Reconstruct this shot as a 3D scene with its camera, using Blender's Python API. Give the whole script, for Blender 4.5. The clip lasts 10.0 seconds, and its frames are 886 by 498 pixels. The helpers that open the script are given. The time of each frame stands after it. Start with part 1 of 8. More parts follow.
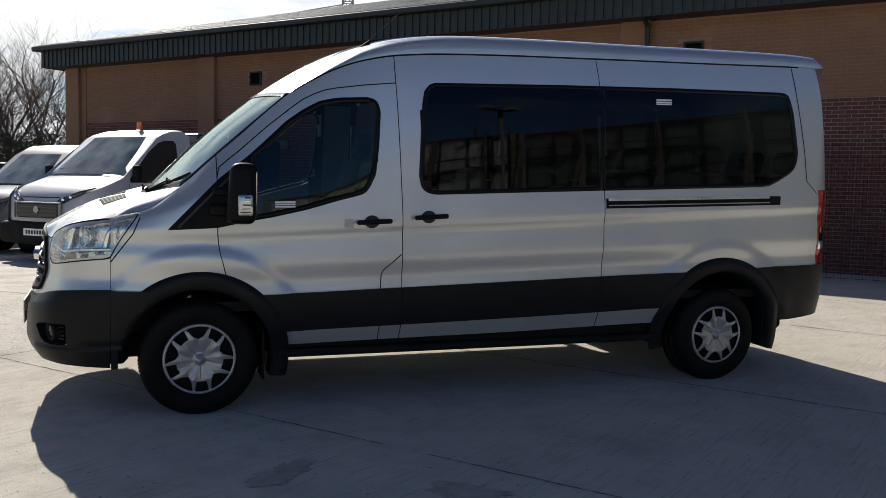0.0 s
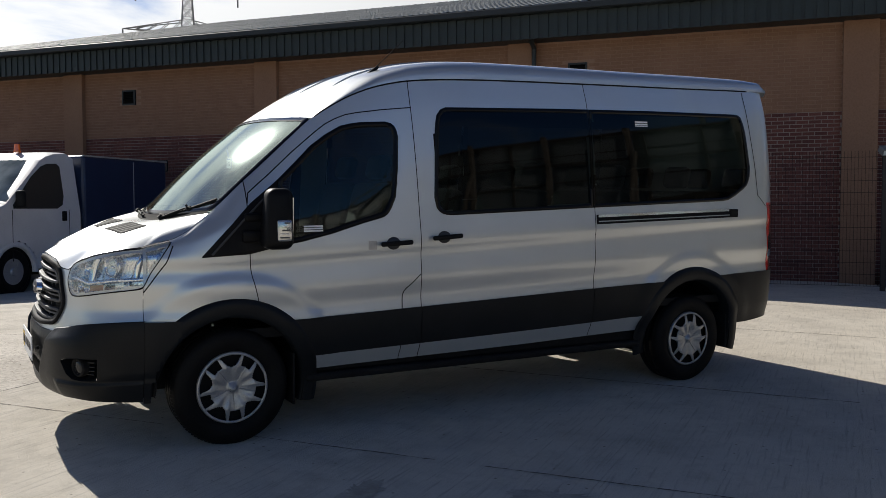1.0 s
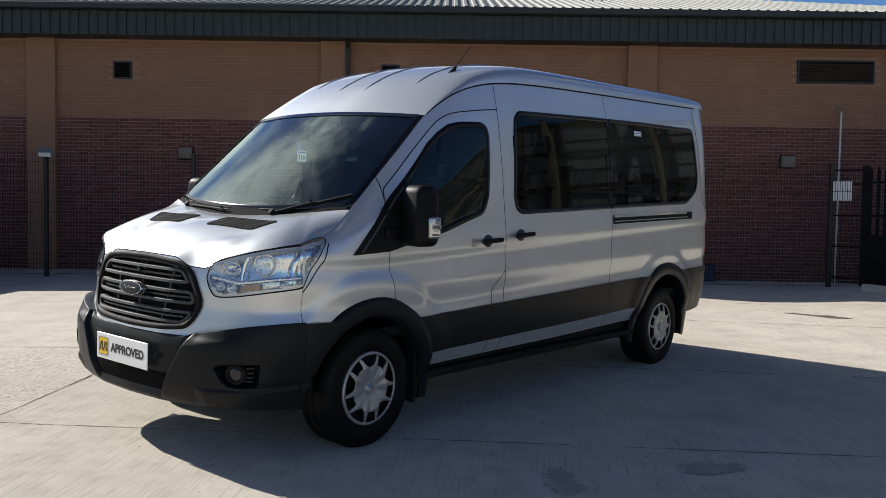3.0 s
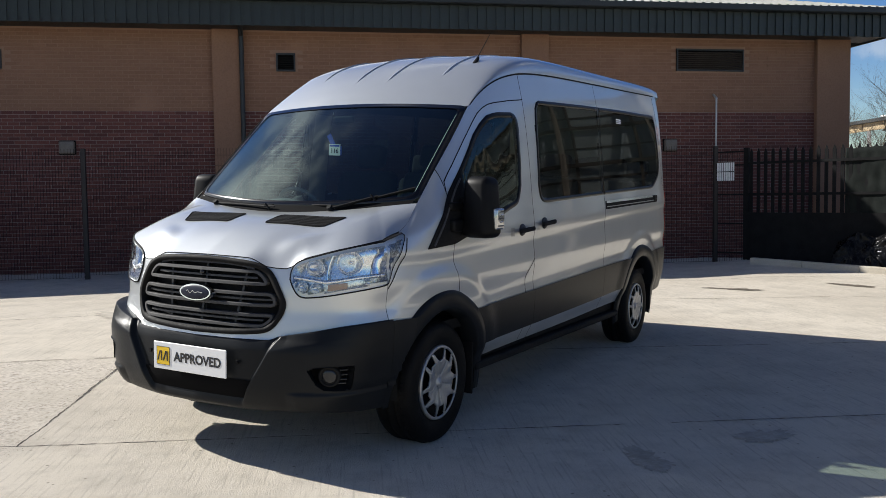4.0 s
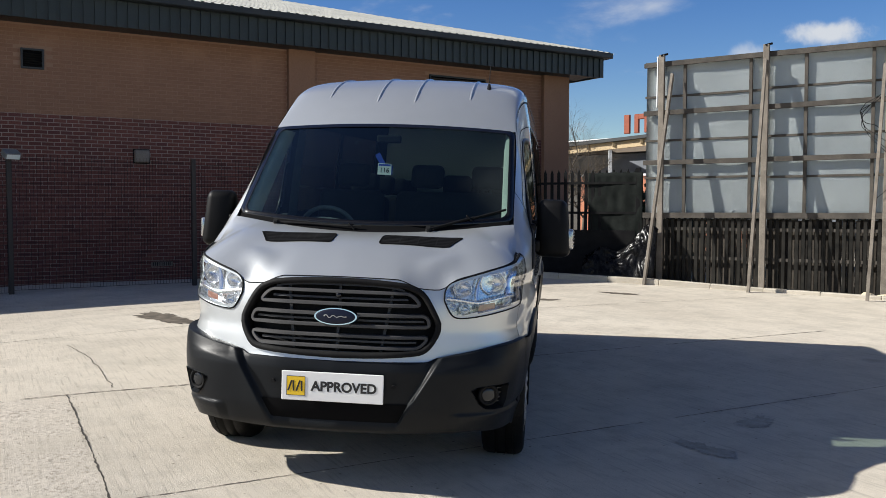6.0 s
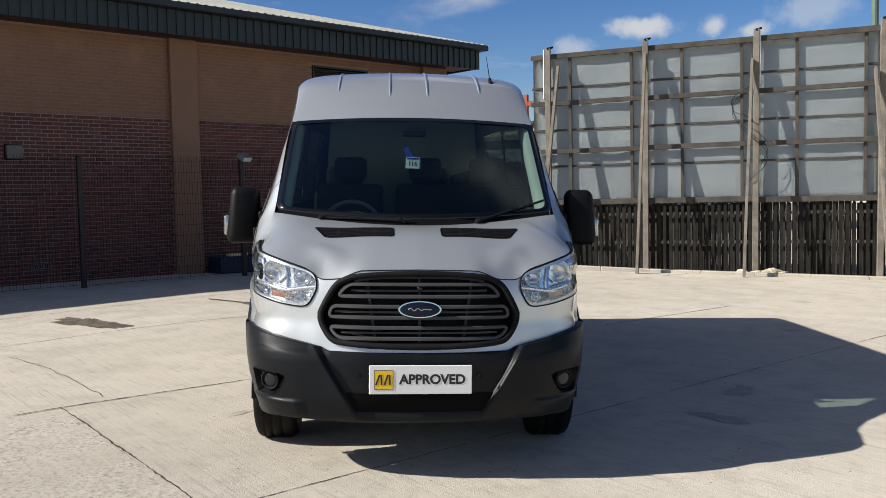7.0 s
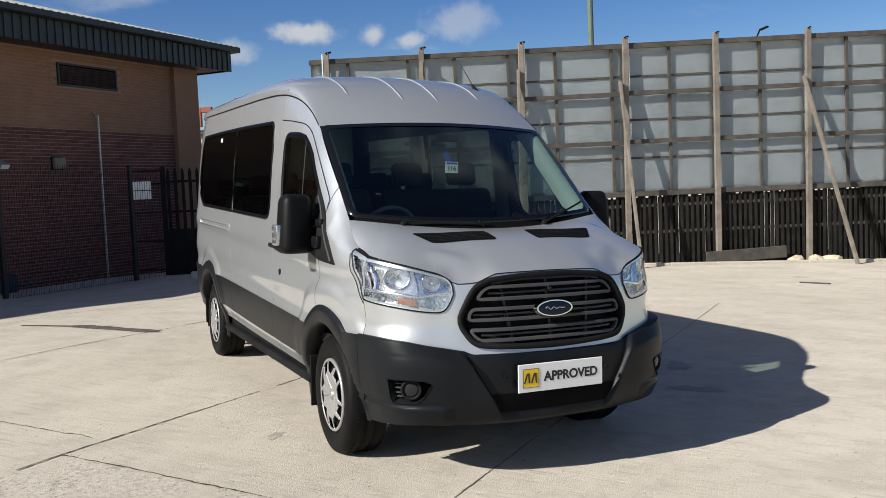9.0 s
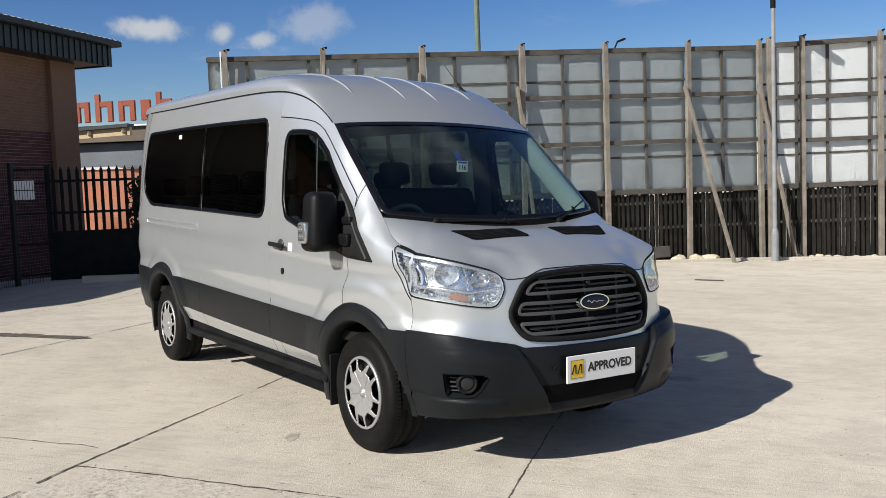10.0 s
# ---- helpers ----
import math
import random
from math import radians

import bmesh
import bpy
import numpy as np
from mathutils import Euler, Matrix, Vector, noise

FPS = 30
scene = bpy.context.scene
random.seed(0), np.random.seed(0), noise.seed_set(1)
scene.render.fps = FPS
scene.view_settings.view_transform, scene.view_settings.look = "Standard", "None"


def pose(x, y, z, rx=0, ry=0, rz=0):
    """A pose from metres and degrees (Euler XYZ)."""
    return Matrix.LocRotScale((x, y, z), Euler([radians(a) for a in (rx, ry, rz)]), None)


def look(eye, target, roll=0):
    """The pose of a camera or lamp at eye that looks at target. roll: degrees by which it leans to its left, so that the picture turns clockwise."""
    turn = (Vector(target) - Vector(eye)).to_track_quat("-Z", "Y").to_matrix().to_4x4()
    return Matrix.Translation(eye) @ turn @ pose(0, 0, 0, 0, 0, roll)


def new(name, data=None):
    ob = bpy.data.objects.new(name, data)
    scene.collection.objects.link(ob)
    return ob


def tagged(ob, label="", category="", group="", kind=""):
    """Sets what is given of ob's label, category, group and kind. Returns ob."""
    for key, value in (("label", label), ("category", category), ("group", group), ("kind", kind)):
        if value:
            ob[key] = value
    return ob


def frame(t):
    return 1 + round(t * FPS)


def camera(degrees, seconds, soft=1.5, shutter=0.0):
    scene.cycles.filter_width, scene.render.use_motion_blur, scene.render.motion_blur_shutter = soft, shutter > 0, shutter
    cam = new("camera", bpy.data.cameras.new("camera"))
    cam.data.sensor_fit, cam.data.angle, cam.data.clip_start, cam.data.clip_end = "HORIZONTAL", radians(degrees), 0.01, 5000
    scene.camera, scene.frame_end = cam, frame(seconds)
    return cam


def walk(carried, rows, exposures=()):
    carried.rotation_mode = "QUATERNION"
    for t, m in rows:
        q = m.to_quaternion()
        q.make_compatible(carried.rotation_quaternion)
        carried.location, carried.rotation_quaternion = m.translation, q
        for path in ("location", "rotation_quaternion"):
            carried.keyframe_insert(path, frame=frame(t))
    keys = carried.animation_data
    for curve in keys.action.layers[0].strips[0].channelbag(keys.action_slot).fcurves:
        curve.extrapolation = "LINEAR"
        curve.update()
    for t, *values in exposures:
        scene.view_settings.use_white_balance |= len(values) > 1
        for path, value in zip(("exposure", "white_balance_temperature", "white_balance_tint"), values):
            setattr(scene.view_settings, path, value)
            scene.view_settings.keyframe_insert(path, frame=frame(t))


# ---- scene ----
cam = camera(53.7, 10.0, soft=0.8)
# The yard under the minibus rises gently towards the workshop; the path is written on that slope.
SLOPE = pose(0, 0, 0, 1.7)
PATH = [
    (0, (-0.43, -6.285, 1.546), (0.257, -4.416, 1.355), 1.7),
    (0.5, (-1.019, -6.126, 1.557), (-0.127, -4.344, 1.38), 0.7),
    (1, (-1.508, -5.972, 1.555), (-0.503, -4.249, 1.409), 0.7),
    (1.5, (-2.05, -5.643, 1.549), (-0.913, -4.003, 1.41), 0.9),
    (2, (-2.584, -5.302, 1.53), (-1.296, -3.779, 1.382), 0.8),
    (2.5, (-3.128, -4.892, 1.514), (-1.712, -3.486, 1.379), 1.9),
    (4, (-4.31, -3.387, 1.491), (-2.574, -2.405, 1.338), 0.7),
    (4.5, (-4.611, -2.841, 1.497), (-2.804, -1.995, 1.359), 0.3),
    (5, (-4.878, -2.283, 1.491), (-3.001, -1.601, 1.375), 0.9),
    (5.5, (-5.088, -1.68, 1.489), (-3.147, -1.212, 1.381), 1.7),
    (7, (-5.392, 0.165, 1.471), (-3.399, 0.039, 1.352), 0.5),
    (7.5, (-5.35, 0.751, 1.472), (-3.371, 0.501, 1.331), 0.1),
    (8, (-5.281, 1.336, 1.466), (-3.332, 0.919, 1.299), -0.1),
    (8.5, (-5.101, 1.901, 1.469), (-3.205, 1.28, 1.329), -0.3),
    (9, (-4.91, 2.467, 1.477), (-3.097, 1.63, 1.365), -0.9),
    (9.5, (-4.672, 2.961, 1.465), (-2.945, 1.956, 1.372), -0.7),
    (10, (-4.473, 3.404, 1.459), (-2.824, 2.278, 1.35), -0.7),
]
EXPOSURES = [(0, 0.37, 6650, 9), (0.6, 0.37, 6640, 9), (1.0, 0.27, 6630, 9), (1.5, -0.17, 6610, 9), (2.0, 0.20, 6600, 9), (2.5, 0.46, 6570, 9), (4.0, 0.69, 6500, 9), (5.5, 0.68, 6500, 9), (7.5, 0.46, 6600, 9.5), (8.7, 0.43, 6550, 9.5), (10, 0.37, 6500, 9.5)]
walk(cam, [(t, SLOPE @ look(eye, target, roll)) for t, eye, target, roll in PATH], EXPOSURES)

# ---- light: low spring sun behind the workshop, blue sky with broken cloud ----
SUN_WAY = Vector((-0.21, 1.57, 1.05)).normalized()
SUN_UP = math.asin(SUN_WAY.z)
SUN_TURN = math.atan2(SUN_WAY.x, SUN_WAY.y)

sun = new("sun", bpy.data.lights.new("sun", "SUN"))
sun.data.energy = 5.0
sun.data.angle = radians(0.53)
sun.data.color = (1.0, 0.965, 0.91)
sun.matrix_world = look(SUN_WAY * 60, (0, 0, 0))


def make_world():
    world = bpy.data.worlds.new("sky")
    scene.world = world
    world.use_nodes = True
    nt = world.node_tree
    nt.nodes.clear()
    N, L = nt.nodes.new, nt.links.new
    sky = N("ShaderNodeTexSky")
    sky.sky_type = "NISHITA"
    sky.sun_disc = False
    sky.sun_elevation = SUN_UP
    sky.sun_rotation = SUN_TURN
    sky.air_density = 1.0
    sky.dust_density = 0.15
    sky.ozone_density = 3.0
    tc = N("ShaderNodeTexCoord")
    # clouds on a flat layer: direction divided by its height
    sep = N("ShaderNodeSeparateXYZ")
    L(tc.outputs["Generated"], sep.inputs[0])
    up = N("ShaderNodeMath"); up.operation = "MAXIMUM"; up.inputs[1].default_value = 0.03
    L(sep.outputs["Z"], up.inputs[0])
    up2 = N("ShaderNodeMath"); up2.operation = "ADD"; up2.inputs[1].default_value = 0.12
    L(up.outputs[0], up2.inputs[0])
    dx = N("ShaderNodeMath"); dx.operation = "DIVIDE"
    dy = N("ShaderNodeMath"); dy.operation = "DIVIDE"
    L(sep.outputs["X"], dx.inputs[0]); L(up2.outputs[0], dx.inputs[1])
    L(sep.outputs["Y"], dy.inputs[0]); L(up2.outputs[0], dy.inputs[1])
    flat = N("ShaderNodeCombineXYZ")
    L(dx.outputs[0], flat.inputs[0]); L(dy.outputs[0], flat.inputs[1])
    no = N("ShaderNodeTexNoise")
    no.inputs["Scale"].default_value = 1.15
    no.inputs["Detail"].default_value = 9
    no.inputs["Roughness"].default_value = 0.56
    no.inputs["Distortion"].default_value = 0.25
    L(flat.outputs[0], no.inputs["Vector"])

    def calc(op, a, b=0.0, c=0.0):
        n = N("ShaderNodeMath")
        n.operation = op
        for sock, v in zip(n.inputs, (a, b, c)):
            if isinstance(v, (int, float)):
                sock.default_value = v
            else:
                L(v, sock)
        return n.outputs[0]

    def span(v, lo, hi, to_lo=0.0, to_hi=1.0):
        n = N("ShaderNodeMapRange")
        n.interpolation_type = "SMOOTHSTEP"
        for sock, k in zip(("From Min", "From Max", "To Min", "To Max"), (lo, hi, to_lo, to_hi)):
            n.inputs[sock].default_value = k
        L(v, n.inputs["Value"])
        return n.outputs[0]

    # broken cloud, thick on the sunny side of the sky
    cover = calc("MULTIPLY", span(sep.outputs["Y"], 0.1, 0.98, 0.0, 0.30), span(sep.outputs["Z"], 0.12, 0.6, 1.0, 0.45))
    # thin unseen cloud added towards -x to brighten the bonnet and the wall
    cover = calc("MAXIMUM", cover, span(calc("MULTIPLY", sep.outputs["X"], -1.0), 0.1, 0.9, 0.0, 0.07))
    bank = span(calc("ADD", no.outputs["Fac"], cover), 0.56, 0.80)
    # small fair-weather clouds low over the store, and one added high near the sun
    az = calc("MULTIPLY", calc("ARCTAN2", sep.outputs["X"], sep.outputs["Y"]), 57.2958)
    el = calc("MULTIPLY", calc("ARCSINE", sep.outputs["Z"]), 57.2958)
    fine = N("ShaderNodeTexNoise")
    fine.inputs["Scale"].default_value = 26.0
    fine.inputs["Detail"].default_value = 7
    fine.inputs["Roughness"].default_value = 0.6
    L(tc.outputs["Generated"], fine.inputs["Vector"])
    ragged = calc("MULTIPLY_ADD", fine.outputs["Fac"], 2.4, -1.2)
    # last entry: large cloud out of view, added to whiten the windscreen's reflection
    for a0, e0, w, h, strong in ((106.4, 10.2, 2.3, 0.7, 0.85), (110.8, 10.0, 0.95, 0.75, 0.75), (113.0, 9.6, 1.25, 0.6, 0.7), (116.4, 10.6, 2.6, 1.2, 0.42), (102.0, 9.1, 1.6, 0.7, 0.5), (87.8, 8.2, 2.2, 0.7, 0.35), (107.0, 3.6, 2.4, 0.6, 0.6), (-3.0, 43.0, 22.0, 12.0, 0.85)):
        du = calc("DIVIDE", calc("SUBTRACT", az, a0), w)
        dv = calc("DIVIDE", calc("SUBTRACT", el, e0), h)
        r = calc("SQRT", calc("ADD", calc("MULTIPLY", du, du), calc("MULTIPLY", dv, dv)))
        puff = span(calc("SUBTRACT", calc("SUBTRACT", 1.0, r), ragged), -0.25, 0.75, 0.0, strong)
        bank = calc("MAXIMUM", bank, puff)
    # cloud shines through most strongly near the sun
    dot = N("ShaderNodeVectorMath")
    dot.operation = "DOT_PRODUCT"
    L(tc.outputs["Generated"], dot.inputs[0])
    dot.inputs[1].default_value = SUN_WAY
    glow = span(dot.outputs["Value"], 0.6, 0.96, 10.5, 19.0)
    lit = N("ShaderNodeCombineColor")
    for k, f in zip(("Red", "Green", "Blue"), (0.98, 1.0, 1.03)):
        L(calc("MULTIPLY", glow, f), lit.inputs[k])
    mix = N("ShaderNodeMix"); mix.data_type = "RGBA"
    L(bank, mix.inputs["Factor"])
    deep = N("ShaderNodeHueSaturation")
    L(span(sep.outputs["Z"], 0.2, 0.8, 1.34, 1.12), deep.inputs["Saturation"])
    L(span(sep.outputs["Z"], 0.12, 0.85, 1.55, 0.82), deep.inputs["Value"])
    deep.inputs["Hue"].default_value = 0.517
    L(sky.outputs[0], deep.inputs["Color"])
    L(deep.outputs[0], mix.inputs[6])
    L(lit.outputs[0], mix.inputs[7])
    bg = N("ShaderNodeBackground")
    bg.inputs["Strength"].default_value = 0.046
    L(mix.outputs[2], bg.inputs["Color"])
    out = N("ShaderNodeOutputWorld")
    L(bg.outputs[0], out.inputs[0])


make_world()

# ---- materials ----
def principled(name, colour, rough=0.6, metal=0.0, coat=0.0, spec=0.5):
    m = bpy.data.materials.new(name)
    m.use_nodes = True
    b = m.node_tree.nodes["Principled BSDF"]
    b.inputs["Base Color"].default_value = (*colour, 1)
    b.inputs["Roughness"].default_value = rough
    b.inputs["Metallic"].default_value = metal
    b.inputs["Coat Weight"].default_value = coat
    b.inputs["Coat Roughness"].default_value = 0.04
    b.inputs["Specular IOR Level"].default_value = spec
    return m


def coords(nt, scale=1.0, kind="Object"):
    tc = nt.nodes.new("ShaderNodeTexCoord")
    mp = nt.nodes.new("ShaderNodeMapping")
    mp.inputs["Scale"].default_value = (scale,) * 3 if isinstance(scale, (int, float)) else scale
    nt.links.new(tc.outputs[kind], mp.inputs["Vector"])
    return mp.outputs[0]


def noise_tex(nt, vec, scale, detail=4, rough=0.55):
    n = nt.nodes.new("ShaderNodeTexNoise")
    n.inputs["Scale"].default_value = scale
    n.inputs["Detail"].default_value = detail
    n.inputs["Roughness"].default_value = rough
    nt.links.new(vec, n.inputs["Vector"])
    return n.outputs["Fac"]


def ramp(nt, fac, stops):
    r = nt.nodes.new("ShaderNodeValToRGB")
    e = r.color_ramp.elements
    while len(e) < len(stops):
        e.new(0.5)
    for el, (p, c) in zip(e, stops):
        el.position = p
        el.color = (*c, 1) if len(c) == 3 else c
    nt.links.new(fac, r.inputs[0])
    return r.outputs[0]


def mixed(nt, a, b, fac, mode="MIX"):
    m = nt.nodes.new("ShaderNodeMix")
    m.data_type = "RGBA"
    m.blend_type = mode
    for sock, v in ((m.inputs["Factor"], fac), (m.inputs[6], a), (m.inputs[7], b)):
        if isinstance(v, (int, float)):
            sock.default_value = v
        elif isinstance(v, tuple):
            sock.default_value = (*v, 1)
        else:
            nt.links.new(v, sock)
    return m.outputs[2]


def bump(m, height, strength=0.3, distance=0.01):
    nt = m.node_tree
    b = nt.nodes.new("ShaderNodeBump")
    b.inputs["Strength"].default_value = strength
    b.inputs["Distance"].default_value = distance
    nt.links.new(height, b.inputs["Height"])
    nt.links.new(b.outputs[0], nt.nodes["Principled BSDF"].inputs["Normal"])


def link(m, out, name):
    m.node_tree.links.new(out, m.node_tree.nodes["Principled BSDF"].inputs[name])


def grey(nt, fac, lo, hi):
    return ramp(nt, fac, [(0.25, (lo,) * 3), (0.75, (hi,) * 3)])


def weathered(name, c1, c2, rough=0.7, scale=3.0, fine=60.0, bump_s=0.2, metal=0.0, dirt=None, stretch=(1, 1, 1)):
    """Two scales of variation between two colours, some dirt, fine relief."""
    m = principled(name, c1, rough, metal)
    nt = m.node_tree
    v = coords(nt, stretch)
    big, small = noise_tex(nt, v, scale, 5), noise_tex(nt, v, fine, 3, 0.65)
    col = mixed(nt, c1, c2, ramp(nt, big, [(0.35, (0,) * 3), (0.65, (1,) * 3)]))
    lo = tuple(x * 0.72 for x in c1)
    col = mixed(nt, col, lo, ramp(nt, small, [(0.45, (0,) * 3), (0.8, (0.6,) * 3)]))
    if dirt:
        d = noise_tex(nt, v, scale * 0.45, 6, 0.7)
        col = mixed(nt, col, dirt, ramp(nt, d, [(0.52, (0,) * 3), (0.72, (0.75,) * 3)]))
    link(m, col, "Base Color")
    link(m, grey(nt, small, max(rough - 0.12, 0.02), min(rough + 0.12, 1)), "Roughness")
    bump(m, small, bump_s, 0.004)
    return m


def pieces(name, colours, rough=0.85, per="island", grain=45.0, bump_s=0.5):
    """A colour for each piece, with grain of its own."""
    m = principled(name, colours[0], rough, spec=0.3)
    nt = m.node_tree
    if per == "island":
        g = nt.nodes.new("ShaderNodeNewGeometry")
        rnd = g.outputs["Random Per Island"]
    else:
        g = nt.nodes.new("ShaderNodeObjectInfo")
        rnd = g.outputs["Random"]
    stops = [(i / max(len(colours) - 1, 1), c) for i, c in enumerate(colours)]
    col = ramp(nt, rnd, stops)
    v = coords(nt, 1.0)
    big, small = noise_tex(nt, v, 1.1, 5, 0.6), noise_tex(nt, v, grain, 3, 0.7)
    col = mixed(nt, col, tuple(x * 0.55 for x in colours[0]), ramp(nt, small, [(0.45, (0,) * 3), (0.85, (0.7,) * 3)]))
    col = mixed(nt, col, tuple(min(x * 1.7 + 0.02, 1) for x in colours[-1]), ramp(nt, big, [(0.55, (0,) * 3), (0.8, (0.4,) * 3)]))
    link(m, col, "Base Color")
    bump(m, small, bump_s, 0.003)
    return m


def concrete():
    m = principled("yard_concrete", (0.42, 0.39, 0.34), 0.9, spec=0.2)
    nt = m.node_tree
    v = coords(nt, 1.0)
    wide, mid, fine = noise_tex(nt, v, 0.22, 6, 0.6), noise_tex(nt, v, 1.7, 7, 0.65), noise_tex(nt, v, 120.0, 4, 0.7)
    # brushed streaks across the slabs
    sv = nt.nodes.new("ShaderNodeMapping")
    sv.vector_type = "TEXTURE"
    sv.inputs["Rotation"].default_value = (0, 0, radians(34.9))
    sv.inputs["Scale"].default_value = (1.0, 0.045, 1.0)
    tc = nt.nodes.new("ShaderNodeTexCoord")
    nt.links.new(tc.outputs["Object"], sv.inputs["Vector"])
    streak = noise_tex(nt, sv.outputs[0], 2.4, 4, 0.6)
    col = ramp(nt, wide, [(0.3, (0.48, 0.427, 0.35)), (0.5, (0.57, 0.513, 0.425)), (0.72, (0.64, 0.583, 0.49))])
    col = mixed(nt, col, (0.33, 0.30, 0.25), ramp(nt, mid, [(0.46, (0,) * 3), (0.75, (0.6,) * 3)]))
    col = mixed(nt, col, (0.64, 0.60, 0.53), ramp(nt, streak, [(0.5, (0,) * 3), (0.72, (0.2,) * 3)]))
    col = mixed(nt, col, (0.22, 0.2, 0.17), ramp(nt, fine, [(0.57, (0,) * 3), (0.78, (0.65,) * 3)]))
    col = mixed(nt, col, (0.27, 0.245, 0.205), ramp(nt, streak, [(0.30, (0.5,) * 3), (0.46, (0,) * 3)]))
    # blotches, grit and small pits
    blot, grit = noise_tex(nt, v, 7.0, 6, 0.7), noise_tex(nt, v, 210.0, 2, 0.6)
    col = mixed(nt, col, (0.36, 0.32, 0.26), ramp(nt, blot, [(0.50, (0,) * 3), (0.70, (0.45,) * 3)]))
    col = mixed(nt, col, (0.68, 0.64, 0.57), ramp(nt, grit, [(0.55, (0,) * 3), (0.75, (0.6,) * 3)]))
    pit = nt.nodes.new("ShaderNodeTexVoronoi")
    pit.inputs["Scale"].default_value = 9.0
    nt.links.new(v, pit.inputs["Vector"])
    col = mixed(nt, col, (0.16, 0.14, 0.11), ramp(nt, pit.outputs["Distance"], [(0.05, (0.8,) * 3), (0.09, (0,) * 3)]))
    # one slab, cast later, is greyer and coarser
    def beyond(ax, ay):
        dt = nt.nodes.new("ShaderNodeVectorMath")
        dt.operation = "DOT_PRODUCT"
        nt.links.new(v, dt.inputs[0])
        dt.inputs[1].default_value = (ax, ay, 0)
        mr = nt.nodes.new("ShaderNodeMapRange")
        mr.inputs["From Min"].default_value = 0.68 * ax + 2.39 * ay
        mr.inputs["From Max"].default_value = 0.68 * ax + 2.39 * ay - 0.03
        nt.links.new(dt.outputs["Value"], mr.inputs["Value"])
        return mr.outputs[0]
    both = nt.nodes.new("ShaderNodeMath"); both.operation = "MULTIPLY"
    nt.links.new(beyond(0.572, -0.82), both.inputs[0]); nt.links.new(beyond(0.774, 0.633), both.inputs[1])
    coarse = noise_tex(nt, v, 34.0, 4, 0.75)
    rough_col = ramp(nt, coarse, [(0.36, (0.20, 0.172, 0.14)), (0.46, (0.47, 0.42, 0.355)), (0.62, (0.66, 0.60, 0.52))])
    late = nt.nodes.new("ShaderNodeMath"); late.operation = "MULTIPLY"; late.inputs[1].default_value = 0.62
    nt.links.new(both.outputs[0], late.inputs[0])
    patchy = nt.nodes.new("ShaderNodeMath"); patchy.operation = "MULTIPLY"
    nt.links.new(late.outputs[0], patchy.inputs[0])
    nt.links.new(ramp(nt, noise_tex(nt, v, 2.6, 5, 0.6), [(0.36, (0.25,) * 3), (0.6, (1.3,) * 3)]), patchy.inputs[1])
    col = mixed(nt, col, rough_col, patchy.outputs[0])
    # dark oil spots
    ov = nt.nodes.new("ShaderNodeTexVoronoi")
    ov.inputs["Scale"].default_value = 0.45
    nt.links.new(v, ov.inputs["Vector"])
    warp = nt.nodes.new("ShaderNodeMath"); warp.operation = "MULTIPLY_ADD"
    nt.links.new(mid, warp.inputs[0]); warp.inputs[1].default_value = 0.22
    nt.links.new(ov.outputs["Distance"], warp.inputs[2])
    spot = ramp(nt, warp.outputs[0], [(0.13, (0.35,) * 3), (0.19, (0,) * 3)])
    col = mixed(nt, col, (0.13, 0.115, 0.095), spot)
    link(m, col, "Base Color")
    link(m, grey(nt, mid, 0.72, 0.95), "Roughness")
    h = nt.nodes.new("ShaderNodeMath"); h.operation = "MULTIPLY_ADD"
    nt.links.new(streak, h.inputs[0]); h.inputs[1].default_value = 0.4
    nt.links.new(fine, h.inputs[2])
    bump(m, h.outputs[0], 0.75, 0.007)
    nt.nodes["Principled BSDF"].inputs["Diffuse Roughness"].default_value = 0.18
    return m


def pane(name, tint, gloss=1.0, rough=0.0, straight=0.08, power=3.3):
    """A thin sheet of glass: lets light through with its tint, mirrors by angle."""
    m = bpy.data.materials.new(name)
    m.use_nodes = True
    nt = m.node_tree
    nt.nodes.clear()
    tr, gl = nt.nodes.new("ShaderNodeBsdfTransparent"), nt.nodes.new("ShaderNodeBsdfGlossy")
    tr.inputs["Color"].default_value = (*tint, 1)
    gl.inputs["Roughness"].default_value = rough
    lw = nt.nodes.new("ShaderNodeLayerWeight")
    lw.inputs["Blend"].default_value = 0.5
    pw = nt.nodes.new("ShaderNodeMath"); pw.operation = "POWER"; pw.inputs[1].default_value = power
    nt.links.new(lw.outputs["Facing"], pw.inputs[0])
    mul = nt.nodes.new("ShaderNodeMath"); mul.operation = "MULTIPLY_ADD"; mul.inputs[1].default_value = 0.92 * gloss; mul.inputs[2].default_value = straight * gloss
    mul.use_clamp = True
    nt.links.new(pw.outputs[0], mul.inputs[0])
    mx, out = nt.nodes.new("ShaderNodeMixShader"), nt.nodes.new("ShaderNodeOutputMaterial")
    nt.links.new(mul.outputs[0], mx.inputs[0]); nt.links.new(tr.outputs[0], mx.inputs[1]); nt.links.new(gl.outputs[0], mx.inputs[2])
    nt.links.new(mx.outputs[0], out.inputs[0])
    return m


